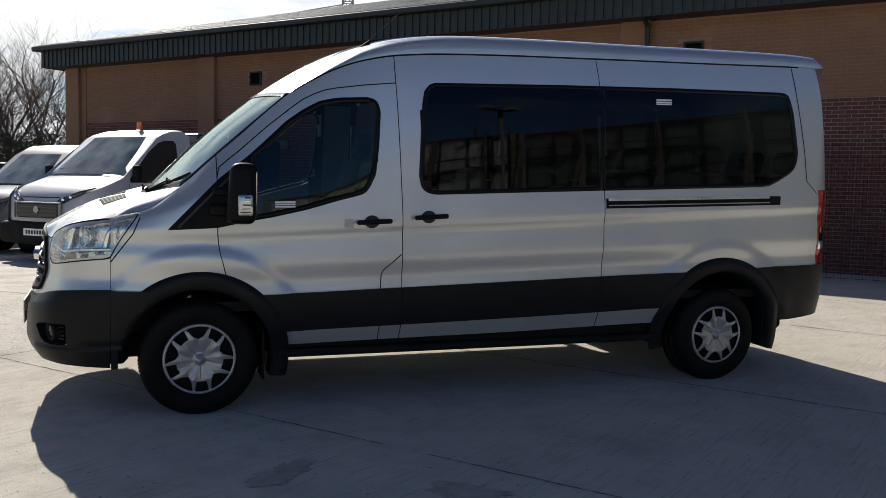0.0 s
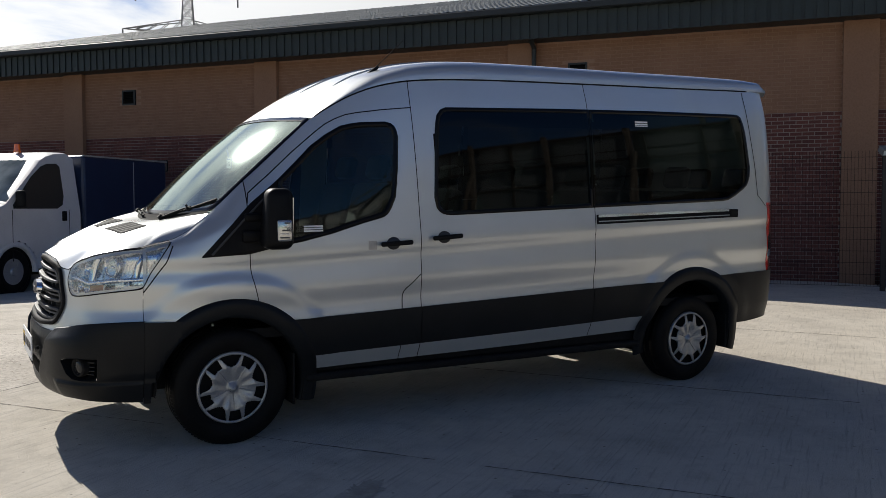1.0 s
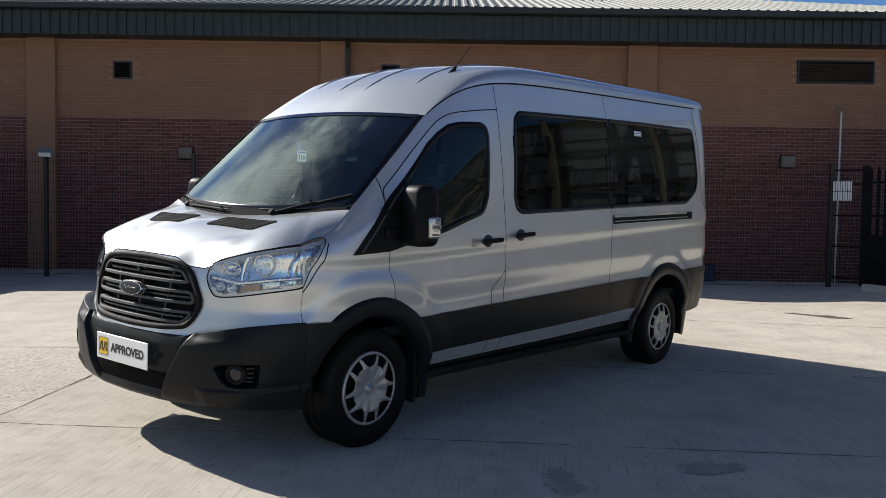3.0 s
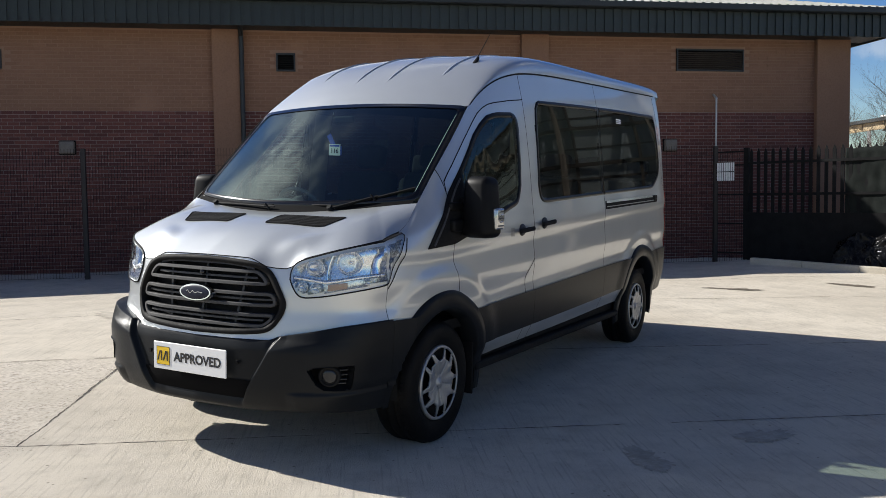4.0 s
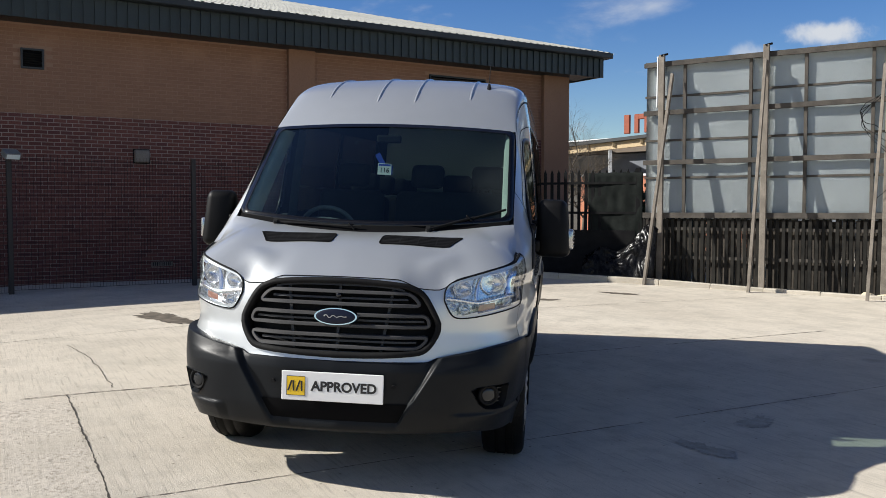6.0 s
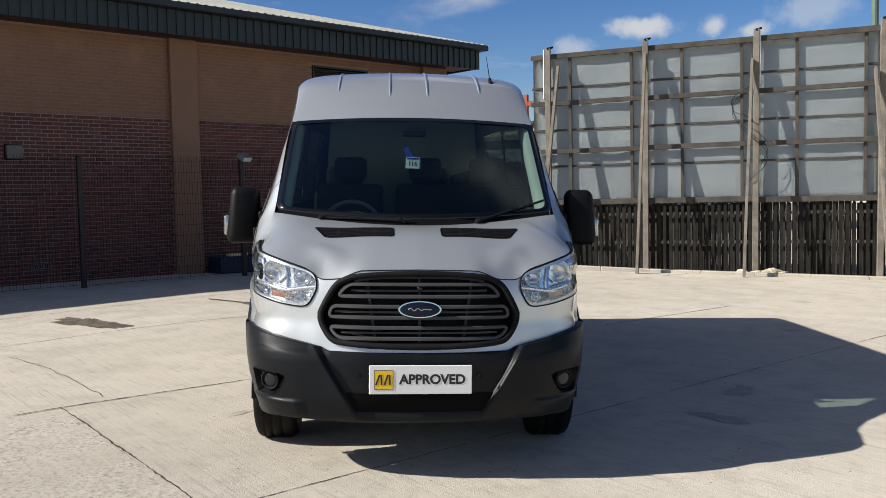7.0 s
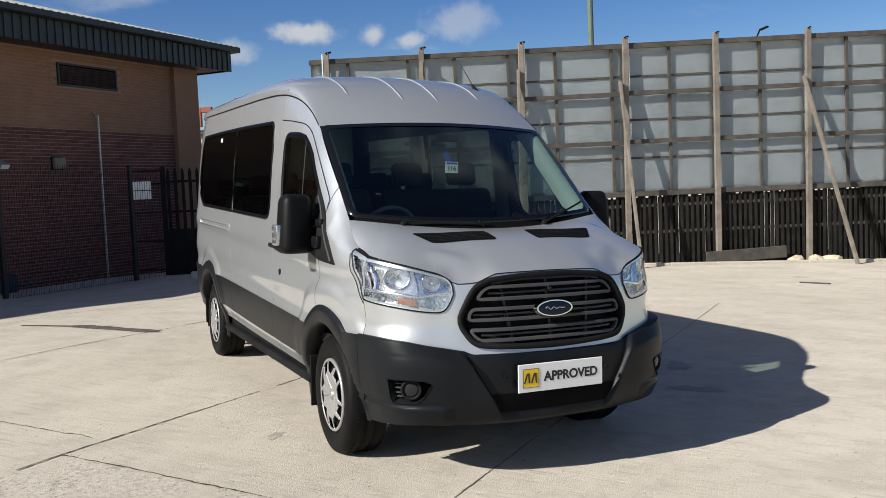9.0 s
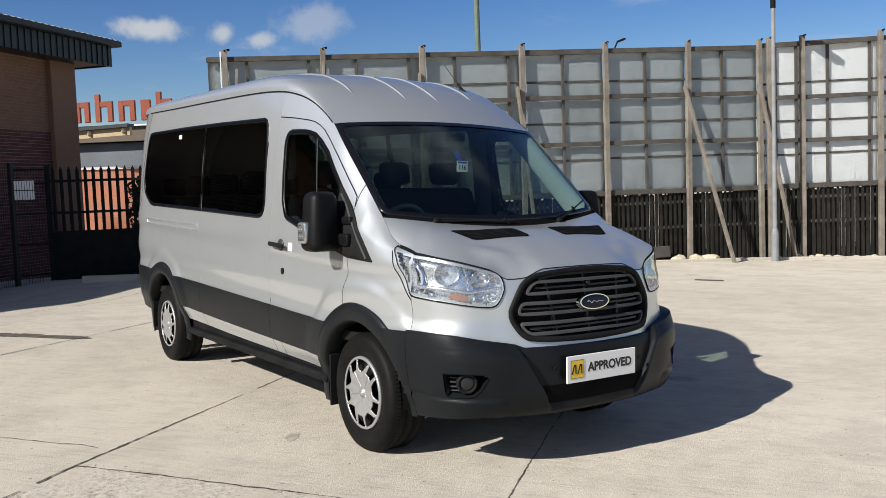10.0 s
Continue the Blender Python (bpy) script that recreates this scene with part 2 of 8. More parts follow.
CONCRETE = concrete()
JOINT_DARK = weathered("open_crack", (0.022, 0.018, 0.014), (0.06, 0.05, 0.04), 0.95, 9, 60, 0.5)
JOINT = weathered("joint_filler", (0.065, 0.055, 0.044), (0.15, 0.128, 0.10), 0.95, 4, 50, 0.4)
STAIN = weathered("oil_stain", (0.060, 0.049, 0.037), (0.17, 0.142, 0.108), 0.75, 9, 60, 0.2)
STAIN_FAINT = weathered("faint_stain", (0.34, 0.305, 0.25), (0.47, 0.43, 0.36), 0.85, 9, 60, 0.2)
MORTAR = weathered("mortar", (0.27, 0.23, 0.20), (0.34, 0.29, 0.255), 0.95, 2, 70, 0.3)
BRICK_DARK = [(0.10, 0.038, 0.033), (0.14, 0.051, 0.042), (0.18, 0.068, 0.055), (0.115, 0.044, 0.042)]
BRICK_BUFF = [(0.235, 0.126, 0.080), (0.25, 0.136, 0.086), (0.265, 0.146, 0.093), (0.24, 0.130, 0.082)]
M_BRICK_DARK = pieces("dark_brick", BRICK_DARK)
M_BRICK_DARK_ONE = pieces("dark_brick_single", BRICK_DARK, per="object")
M_BRICK_BUFF = pieces("buff_brick", BRICK_BUFF)
MORTAR_BUFF = weathered("buff_mortar", (0.285, 0.172, 0.118), (0.32, 0.197, 0.135), 0.95, 2, 70, 0.3)
FASCIA = weathered("green_cladding", (0.010, 0.018, 0.019), (0.014, 0.024, 0.025), 0.5, 2, 40, 0.1)
FASCIA_DARK = weathered("dark_trim", (0.012, 0.016, 0.018), (0.02, 0.024, 0.026), 0.5, 2, 40, 0.1)
ROOFING = weathered("grey_roof_sheet", (0.20, 0.205, 0.19), (0.27, 0.27, 0.245), 0.65, 1.2, 30, 0.15, dirt=(0.2, 0.2, 0.17))
TIMBER = weathered("grey_timber", (0.16, 0.137, 0.112), (0.25, 0.22, 0.182), 0.85, 4, 40, 0.5, dirt=(0.08, 0.065, 0.05))
TIMBER_DARK = weathered("dark_timber", (0.05, 0.044, 0.037), (0.09, 0.079, 0.066), 0.9, 4, 40, 0.5)
OLD_BOARD = pieces("old_board", [(0.016, 0.014, 0.012), (0.045, 0.038, 0.030), (0.085, 0.073, 0.060), (0.025, 0.021, 0.018), (0.06, 0.051, 0.041)], 0.9, per="object", grain=30)
PALE_BLACK = weathered("black_paling", (0.012, 0.012, 0.011), (0.03, 0.028, 0.024), 0.7, 5, 40, 0.3)
PALE_BLACK.node_tree.nodes["Principled BSDF"].inputs["Specular IOR Level"].default_value = 0.12
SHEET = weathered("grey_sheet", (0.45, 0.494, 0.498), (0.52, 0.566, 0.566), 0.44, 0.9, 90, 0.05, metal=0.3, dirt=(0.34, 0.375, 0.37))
BLACK_STEEL = weathered("black_steel", (0.006, 0.006, 0.0065), (0.012, 0.012, 0.012), 0.7, 6, 60, 0.1)
BLACK_STEEL.node_tree.nodes["Principled BSDF"].inputs["Specular IOR Level"].default_value = 0.12
GALV = weathered("galvanised_steel", (0.42, 0.43, 0.43), (0.52, 0.53, 0.53), 0.45, 4, 50, 0.1, metal=0.6)
VENT_BLACK = principled("vent_black", (0.005, 0.005, 0.0055), 0.8, spec=0.05)
BLACK_SHEET = weathered("black_plastic_sheet", (0.006, 0.006, 0.007), (0.012, 0.012, 0.013), 0.24, 3, 30, 0.1)
BLACK_SHEET.node_tree.nodes["Principled BSDF"].inputs["Specular IOR Level"].default_value = 0.25

# ---- helpers for meshes ----
def mesh_object(name, bm, material, smooth=False):
    me = bpy.data.meshes.new(name)
    bm.normal_update()
    bm.to_mesh(me)
    bm.free()
    for mt in material if isinstance(material, (list, tuple)) else [material]:
        me.materials.append(mt)
    if smooth:
        for p in me.polygons:
            p.use_smooth = True
    return new(name, me)


def part(name, bm, material, parent, label="", smooth=False):
    ob = mesh_object(name, bm, material, smooth)
    ob.parent = parent
    return tagged(ob, label)


def raw(name, verts, faces, material, parent=None, label="", smooth=False):
    me = bpy.data.meshes.new(name)
    me.from_pydata(verts, [], faces)
    me.update()
    for mt in material if isinstance(material, (list, tuple)) else [material]:
        me.materials.append(mt)
    if smooth:
        for p in me.polygons:
            p.use_smooth = True
    ob = new(name, me)
    ob.parent = parent
    return tagged(ob, label)


def box(bm, lo, hi, m=None, bevel=0.0, seg=1):
    """A box between two corners, turned by m."""
    c = [(a + b) / 2 for a, b in zip(lo, hi)]
    d = [abs(b - a) for a, b in zip(lo, hi)]
    made = bmesh.ops.create_cube(bm, size=1, matrix=(m or Matrix()) @ Matrix.Translation(c) @ Matrix.Diagonal((*d, 1)))
    if bevel:
        edges = list({e for v in made["verts"] for e in v.link_edges})
        bmesh.ops.bevel(bm, geom=edges, offset=bevel, segments=seg, affect="EDGES", profile=0.5)
    return bm


def tube(bm, a, b, r, n=10, r2=None):
    a, b = Vector(a), Vector(b)
    d = b - a
    m = Matrix.Translation((a + b) / 2) @ d.to_track_quat("Z", "Y").to_matrix().to_4x4()
    bmesh.ops.create_cone(bm, cap_ends=True, segments=n, radius1=r, radius2=r if r2 is None else r2, depth=d.length, matrix=m)
    return bm


def beam(bm, a, b, w, h, up=(0, 0, 1), bevel=0.0):
    """A squared timber from a to b, w wide and h deep (along up)."""
    a, b = Vector(a), Vector(b)
    d = (b - a).normalized()
    side = d.cross(Vector(up)).normalized()
    u = side.cross(d)
    m = Matrix((side, d, u)).transposed().to_4x4()
    m.translation = (a + b) / 2
    L = (b - a).length
    return box(bm, (-w / 2, -L / 2, -h / 2), (w / 2, L / 2, h / 2), m, bevel)


def B():
    return bmesh.new()


def empty(name, m, label, category, group=""):
    ob = new(name)
    ob.empty_display_size = 0.2
    ob.matrix_basis = m
    return tagged(ob, label, category, group)


# ---- the plan ----
WALL_O = Vector((13.735, 4.259, 0))          # a point of the workshop's front
WALL_U = Vector((0.633, -0.774, 0)).normalized()   # along it
WALL_N = Vector((WALL_U.y, -WALL_U.x, 0))    # out of it, into the yard
HOARD_O = Vector((11.589, -7.138, 0))
HOARD_U = Vector((-0.374, -0.927, 0)).normalized()
HOARD_N = Vector((HOARD_U.y, -HOARD_U.x, 0))


def ground_z(x, y):
    """Height of the yard: a gentle rise to a crest beside the minibus, then a fall to the workshop."""
    k = min(max((y - 1.0) / 3.4, 0.0), 1.0)
    k = k * k * (3 - 2 * k)
    fall = max(0.085 - 0.022 * (y - 2.5), -0.12)
    z = 0.02968 * max(y, -40.0) * (1 - k) + fall * k
    p = Vector((x, y, 0)) - WALL_O
    d, s = p.dot(WALL_N), p.dot(WALL_U)
    reach = float(np.interp(s, (0.8, 3.5), (9.0, 2.8)))
    w = min(max(1.0 - d / reach, 0.0), 1.0)
    z -= float(np.interp(s, (-5.3, -0.5, 0.5, 1.9, 3.0, 4.1, 5.5, 8.0), (0.0, 0.12, 0.185, 0.23, 0.225, 0.185, 0.205, 0.26))) * w * w * (3 - 2 * w)
    far = min(max((math.hypot(x, y) - 30) / 60, 0), 1)
    return z * (1 - far) - 0.25 * far


def wall_point(s, out, z):
    p = WALL_O + WALL_U * s + WALL_N * out
    return Vector((p.x, p.y, z))


def hoard_point(s, out, z):
    p = HOARD_O + HOARD_U * s + HOARD_N * out
    return Vector((p.x, p.y, z))


WALL_M = Matrix((WALL_U, -WALL_N, Vector((0, 0, 1)))).transposed().to_4x4()
WALL_M.translation = WALL_O
HOARD_M = Matrix((HOARD_U, -HOARD_N, Vector((0, 0, 1)))).transposed().to_4x4()
HOARD_M.translation = HOARD_O


# ---- ground ----
def make_ground():
    near = np.arange(-24, 30.01, 0.75)
    xs = np.concatenate([[-900, -300, -120, -60, -36], near, [42, 70, 130, 300, 900]])
    verts = [(x, y, ground_z(x, y)) for y in xs for x in xs]
    n = len(xs)
    faces = [(j * n + i, j * n + i + 1, (j + 1) * n + i + 1, (j + 1) * n + i) for j in range(n - 1) for i in range(n - 1)]
    g = raw("ground", verts, faces, CONCRETE, smooth=True)
    tagged(g, "pale weathered concrete yard in large cast slabs", "ground", kind="structure")


make_ground()


def ribbon(name, a, b, width, material, seed, wobble=0.02, lift=0.0025):
    """A thin uneven strip that follows the ground from a to b."""
    rnd = random.Random(seed)
    a, b = Vector(a), Vector(b)
    n = max(int((b - a).length / 0.03), 2)
    d = (b - a).normalized()
    s = Vector((-d.y, d.x))
    verts, faces = [], []
    off = 0.0
    for i in range(n + 1):
        p = a + (b - a) * (i / n)
        off = off * 0.86 + rnd.uniform(-1, 1) * wobble * 0.42
        for k in (off - width * rnd.uniform(0.05, 0.9), off + width * rnd.uniform(0.05, 0.9)):
            q = p + s * k
            verts.append((q.x, q.y, ground_z(q.x, q.y) + lift))
        if i and noise.noise(Vector((p.x * 1.9, p.y * 1.9, seed * 1.7))) < 0.5:
            j = 2 * i
            faces.append((j - 2, j - 1, j + 1, j))
    ob = raw(name, verts, faces, material)
    return tagged(ob, kind="structure")


JOINT_AT = Vector((0.68, 2.39))
GU, GV = Vector((0.633, -0.774)), Vector((0.82, 0.572))
def make_joints():
    spots = [
        (JOINT_AT - GV * 2.46, JOINT_AT, 0.010, 0.008),
        (JOINT_AT - GU * 8, JOINT_AT + GU * 9, 0.013, 0.006),
        (Vector((-0.71, 0.23)) - GU * 3.2, Vector((-0.71, 0.23)) + GU * 8, 0.008, 0.006),
        (Vector((5.75, 1.27)) - GU * 9, Vector((5.75, 1.27)) + GU * 12, 0.013, 0.006),
        (Vector((9.5, 0.6)) - GU * 6, Vector((9.5, 0.6)) + GU * 6, 0.013, 0.006),
    ]
    for i, (a, b, w, wob) in enumerate(spots):
        tagged(ribbon("joint", a, b, w, JOINT_DARK if i < 1 else JOINT, 20 + i, wob), "dark cracked joint between concrete slabs", "slab joint")


make_joints()


# ---- the brick workshop ----
PILLARS = [-25.0, -19.25, -13.4, -7.05, -0.45, 6.65]
PILLAR_W = 0.62
WALL_L, WALL_R = -24.6, 7.5
DARK_TOP, EAVE = 3.2, 4.88
RECESS = 0.12     # the panels stand back behind the pillars


def brick_course(verts, faces, s0, s1, z, out, shift, rnd, skip=()):
    """One course of bricks between s0 and s1, as boxes without backs."""
    s = s0 - (0.1125 if shift else 0)
    while s < s1 - 0.02:
        a, b = max(s, s0), min(s + 0.215, s1)
        s += 0.225
        if b - a < 0.03 or any(a < q1 and b > q0 and z + 0.065 > z0 and z < z1 for q0, q1, z0, z1 in skip):
            continue
        o = out + rnd.uniform(-0.0015, 0.0015)
        n = len(verts)
        for q, zz, oo in ((a, z, out - 0.02), (b, z, out - 0.02), (b, z + 0.065, out - 0.02), (a, z + 0.065, out - 0.02), (a, z, o), (b, z, o), (b, z + 0.065, o), (a, z + 0.065, o)):
            verts.append(wall_point(q, oo, zz))
        faces += [(n + 4, n + 5, n + 6, n + 7), (n, n + 1, n + 5, n + 4), (n + 2, n + 3, n + 7, n + 6), (n + 1, n + 2, n + 6, n + 5), (n + 3, n, n + 4, n + 7)]


SMALL_VENTS = [(c - 0.2, c + 0.2, 4.03, 4.41) for c in (-17.2, -11.35, -5.55)]
LONG_VENT = (3.2, 4.85, 4.13, 4.63)


LOUVRE = weathered("brown_louvre", (0.030, 0.024, 0.020), (0.042, 0.034, 0.029), 0.7, 3, 50, 0.1)


def make_workshop():
    wall = empty("workshop", Matrix(), "long brick workshop, dark red below and buff above, green eaves", "building")
    # backing of mortar, thick, with a return at each end
    bm = B()
    box(bm, (WALL_L, RECESS + 0.0065, -1.0), (WALL_R - 0.1, 0.45, EAVE), WALL_M)
    part("wall", bm, MORTAR, wall, "brick wall in shade")
    bm = B()
    box(bm, (WALL_L, RECESS + 0.0035, DARK_TOP), (WALL_R - 0.1, RECESS + 0.1, EAVE), WALL_M)
    part("upper_wall", bm, MORTAR_BUFF, wall, "buff brick upper wall")
    bm = B()
    box(bm, (WALL_R - 0.45, 0.10, -1.0), (WALL_R - 0.02, 14, EAVE), WALL_M)
    box(bm, (WALL_L + 0.02, 0.10, -1.0), (WALL_L + 0.45, 14, EAVE), WALL_M)
    box(bm, (WALL_L + 0.02, 13.6, -1.0), (WALL_R - 0.02, 14, EAVE), WALL_M)
    part("side_wall", bm, M_BRICK_BUFF, wall)
    # pillars of buff brick
    for p in PILLARS:
        bm = B()
        w = PILLAR_W if p < 6 else WALL_R - 6.65
        box(bm, (p, 0.0, -1.0), (p + w, 0.3, EAVE), WALL_M, 0.006)
        part("pillar", bm, M_PILLAR, wall, "buff brick pillar")
    # eaves: soffit, ribbed fascia, gutter
    bm = B()
    box(bm, (WALL_L - 0.75, -0.55, EAVE), (WALL_R + 0.62, 0.4, EAVE + 0.05), WALL_M)
    part("soffit", bm, FASCIA_DARK, wall)
    bm = B()
    s = WALL_L - 0.75
    while s < WALL_R + 0.6:
        box(bm, (s, -0.575, EAVE - 0.03), (s + 0.13, -0.54, EAVE + 0.47), WALL_M)
        s += 0.2
    part("fascia_rib", bm, FASCIA, wall, "green ribbed cladding")
    bm = B()
    box(bm, (WALL_L - 0.75, -0.55, EAVE - 0.03), (WALL_R + 0.62, -0.5, EAVE + 0.47), WALL_M)
    box(bm, (WALL_R + 0.57, -0.55, EAVE - 0.03), (WALL_R + 0.62, 14.5, EAVE + 0.47), WALL_M)
    box(bm, (WALL_L - 0.75, -0.55, EAVE - 0.03), (WALL_L - 0.7, 14.5, EAVE + 0.47), WALL_M)
    part("fascia", bm, FASCIA, wall, "dark green fascia board")
    bm = B()
    box(bm, (WALL_L - 0.95, -0.78, EAVE + 0.46), (WALL_R + 0.85, -0.5, EAVE + 0.60), WALL_M, 0.02)
    box(bm, (WALL_R + 0.6, -0.6, EAVE + 0.46), (WALL_R + 0.85, 14.6, EAVE + 0.60), WALL_M, 0.02)
    box(bm, (WALL_L - 0.95, -0.6, EAVE + 0.46), (WALL_L - 0.7, 14.6, EAVE + 0.60), WALL_M, 0.02)
    part("gutter", bm, FASCIA_DARK, wall, "black gutter")
    # ribbed roof sheets, hipped at both ends
    verts, faces = [], []
    rise = 0.28
    z0 = EAVE + 0.58
    s, k = WALL_L - 0.9, 0
    while s < WALL_R + 0.8:
        depth = min(7.0, (WALL_R + 0.85 - s), (s - WALL_L + 0.95) + 0.05)
        for q, h in ((s, 0.0), (s + 0.10, 0.0), (s + 0.12, 0.045), (s + 0.18, 0.045), (s + 0.20, 0.0)):
            n = len(verts)
            d = max(min(7.0, (WALL_R + 0.87 - q), (q - WALL_L + 0.97)), 0.01)
            verts.append(WALL_M @ Vector((q, -0.72, z0 + h)))
            verts.append(WALL_M @ Vector((q, -0.72 + d, z0 + h + d * rise)))
            if n:
                faces.append((n - 2, n, n + 1, n - 1))
        s += 0.2
    raw("roof", verts, faces, ROOFING, wall, "ribbed grey metal roof")
    bm = B()
    for sx in (1, -1):
        e = (WALL_R + 0.86) if sx > 0 else (WALL_L - 0.96)
        i0 = e - sx * 7.05
        v = [bm.verts.new(WALL_M @ Vector(p)) for p in ((e, -0.72, z0), (i0, 6.3, z0 + 7 * rise), (i0, 8.0, z0 + 7 * rise), (e, 14.6, z0))]
        bm.faces.new(v if sx > 0 else v[::-1])
    v = [bm.verts.new(WALL_M @ Vector(p)) for p in ((WALL_R + 0.86, 14.6, z0), (WALL_R - 6.2, 7.0, z0 + 7 * rise), (WALL_L + 6.1, 7.0, z0 + 7 * rise), (WALL_L - 0.96, 14.6, z0))]
    bm.faces.new(v)
    part("roof_end", bm, ROOFING, wall)
    # vents
    for q0, q1, z0, z1 in SMALL_VENTS + [LONG_VENT]:
        bm = B()
        for a, b, c, d in ((q0, q0 + 0.035, z0, z1), (q1 - 0.035, q1, z0, z1), (q0 + 0.036, q1 - 0.036, z1 - 0.035, z1), (q0 + 0.036, q1 - 0.036, z0, z0 + 0.035)):
            box(bm, (a, RECESS - 0.045, c), (b, RECESS + 0.05, d), WALL_M)
        vent = part("vent", bm, FASCIA_DARK, wall, "dark louvred vent")
        bm = B()
        n = int((z1 - z0 - 0.08) / 0.045)
        for i in range(n):
            zz = z0 + 0.045 + i * 0.045
            m = WALL_M @ Matrix.Translation(((q0 + q1) / 2, RECESS - 0.022, zz + 0.01)) @ pose(0, 0, 0, -40)
            box(bm, (-(q1 - q0) / 2 + 0.037, -0.02, -0.004), ((q1 - q0) / 2 - 0.037, 0.02, 0.004), m)
        part("slat", bm, LOUVRE if q1 - q0 > 1 else BLACK_STEEL, vent)
        # a flat black plate paints the shade of the opening behind the slats
        bm = B()
        box(bm, (q0 + 0.01, RECESS - 0.004, z0 + 0.01), (q1 - 0.01, RECESS + 0.002, z1 - 0.01), WALL_M)
        part("vent_shade", bm, VENT_BLACK, vent, "flat black plate painting the shade behind the louvres")
    # rain pipe beside the second pillar from the middle
    bm = B()
    s = PILLARS[3] + PILLAR_W - 0.02
    tube(bm, wall_point(s, 0.06, -0.3), wall_point(s, 0.06, EAVE - 0.12), 0.05, 12)
    tube(bm, wall_point(s, 0.06, EAVE - 0.13), wall_point(s, 0.45, EAVE + 0.05), 0.05, 12)
    part("rain_pipe", bm, FASCIA_DARK, wall, "black rain pipe")
    return wall


M_PILLAR = weathered("pillar_brick", (0.25, 0.138, 0.086), (0.275, 0.154, 0.096), 0.9, 1.2, 30, 0.4)
WORKSHOP = make_workshop()


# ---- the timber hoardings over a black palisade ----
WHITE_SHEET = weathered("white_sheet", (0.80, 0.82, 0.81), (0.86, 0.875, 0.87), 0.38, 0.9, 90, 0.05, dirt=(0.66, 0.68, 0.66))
HPOSTS = [-4.1, -2.1, 0.02, 2.26, 4.24, 6.27, 8.12]


def frame_matrix(o, u):
    n = Vector((u.y, -u.x, 0))
    m = Matrix((u, -n, Vector((0, 0, 1)))).transposed().to_4x4()
    m.translation = o
    return m, n


def buckled(bm, m, a, b, z0, z1, seed):
    """A sheet that bulges a little between its studs."""
    rnd = random.Random(seed)
    ph, am = rnd.uniform(0, 6), rnd.uniform(0.005, 0.009)
    nx, nz = 14, 18
    grid = []
    for i in range(nx + 1):
        row = []
        for k in range(nz + 1):
            s, z = a + (b - a) * i / nx, z0 + (z1 - z0) * k / nz
            d = am * (math.sin(s * 4.1 + ph) * math.sin(z * 3.3 + ph) + 0.6 * math.sin(s * 9.7 + z * 5.1 + ph) + 1.3 * noise.noise(Vector((s * 3.1, z * 2.3, ph))))
            row.append(bm.verts.new(m @ Vector((s, 0.045 + d, z))))
        grid.append(row)
    for i in range(nx):
        for k in range(nz):
            bm.faces.new((grid[i][k], grid[i + 1][k], grid[i + 1][k + 1], grid[i][k + 1]))
    bmesh.ops.solidify(bm, geom=bm.faces[:], thickness=0.006)
    return bm


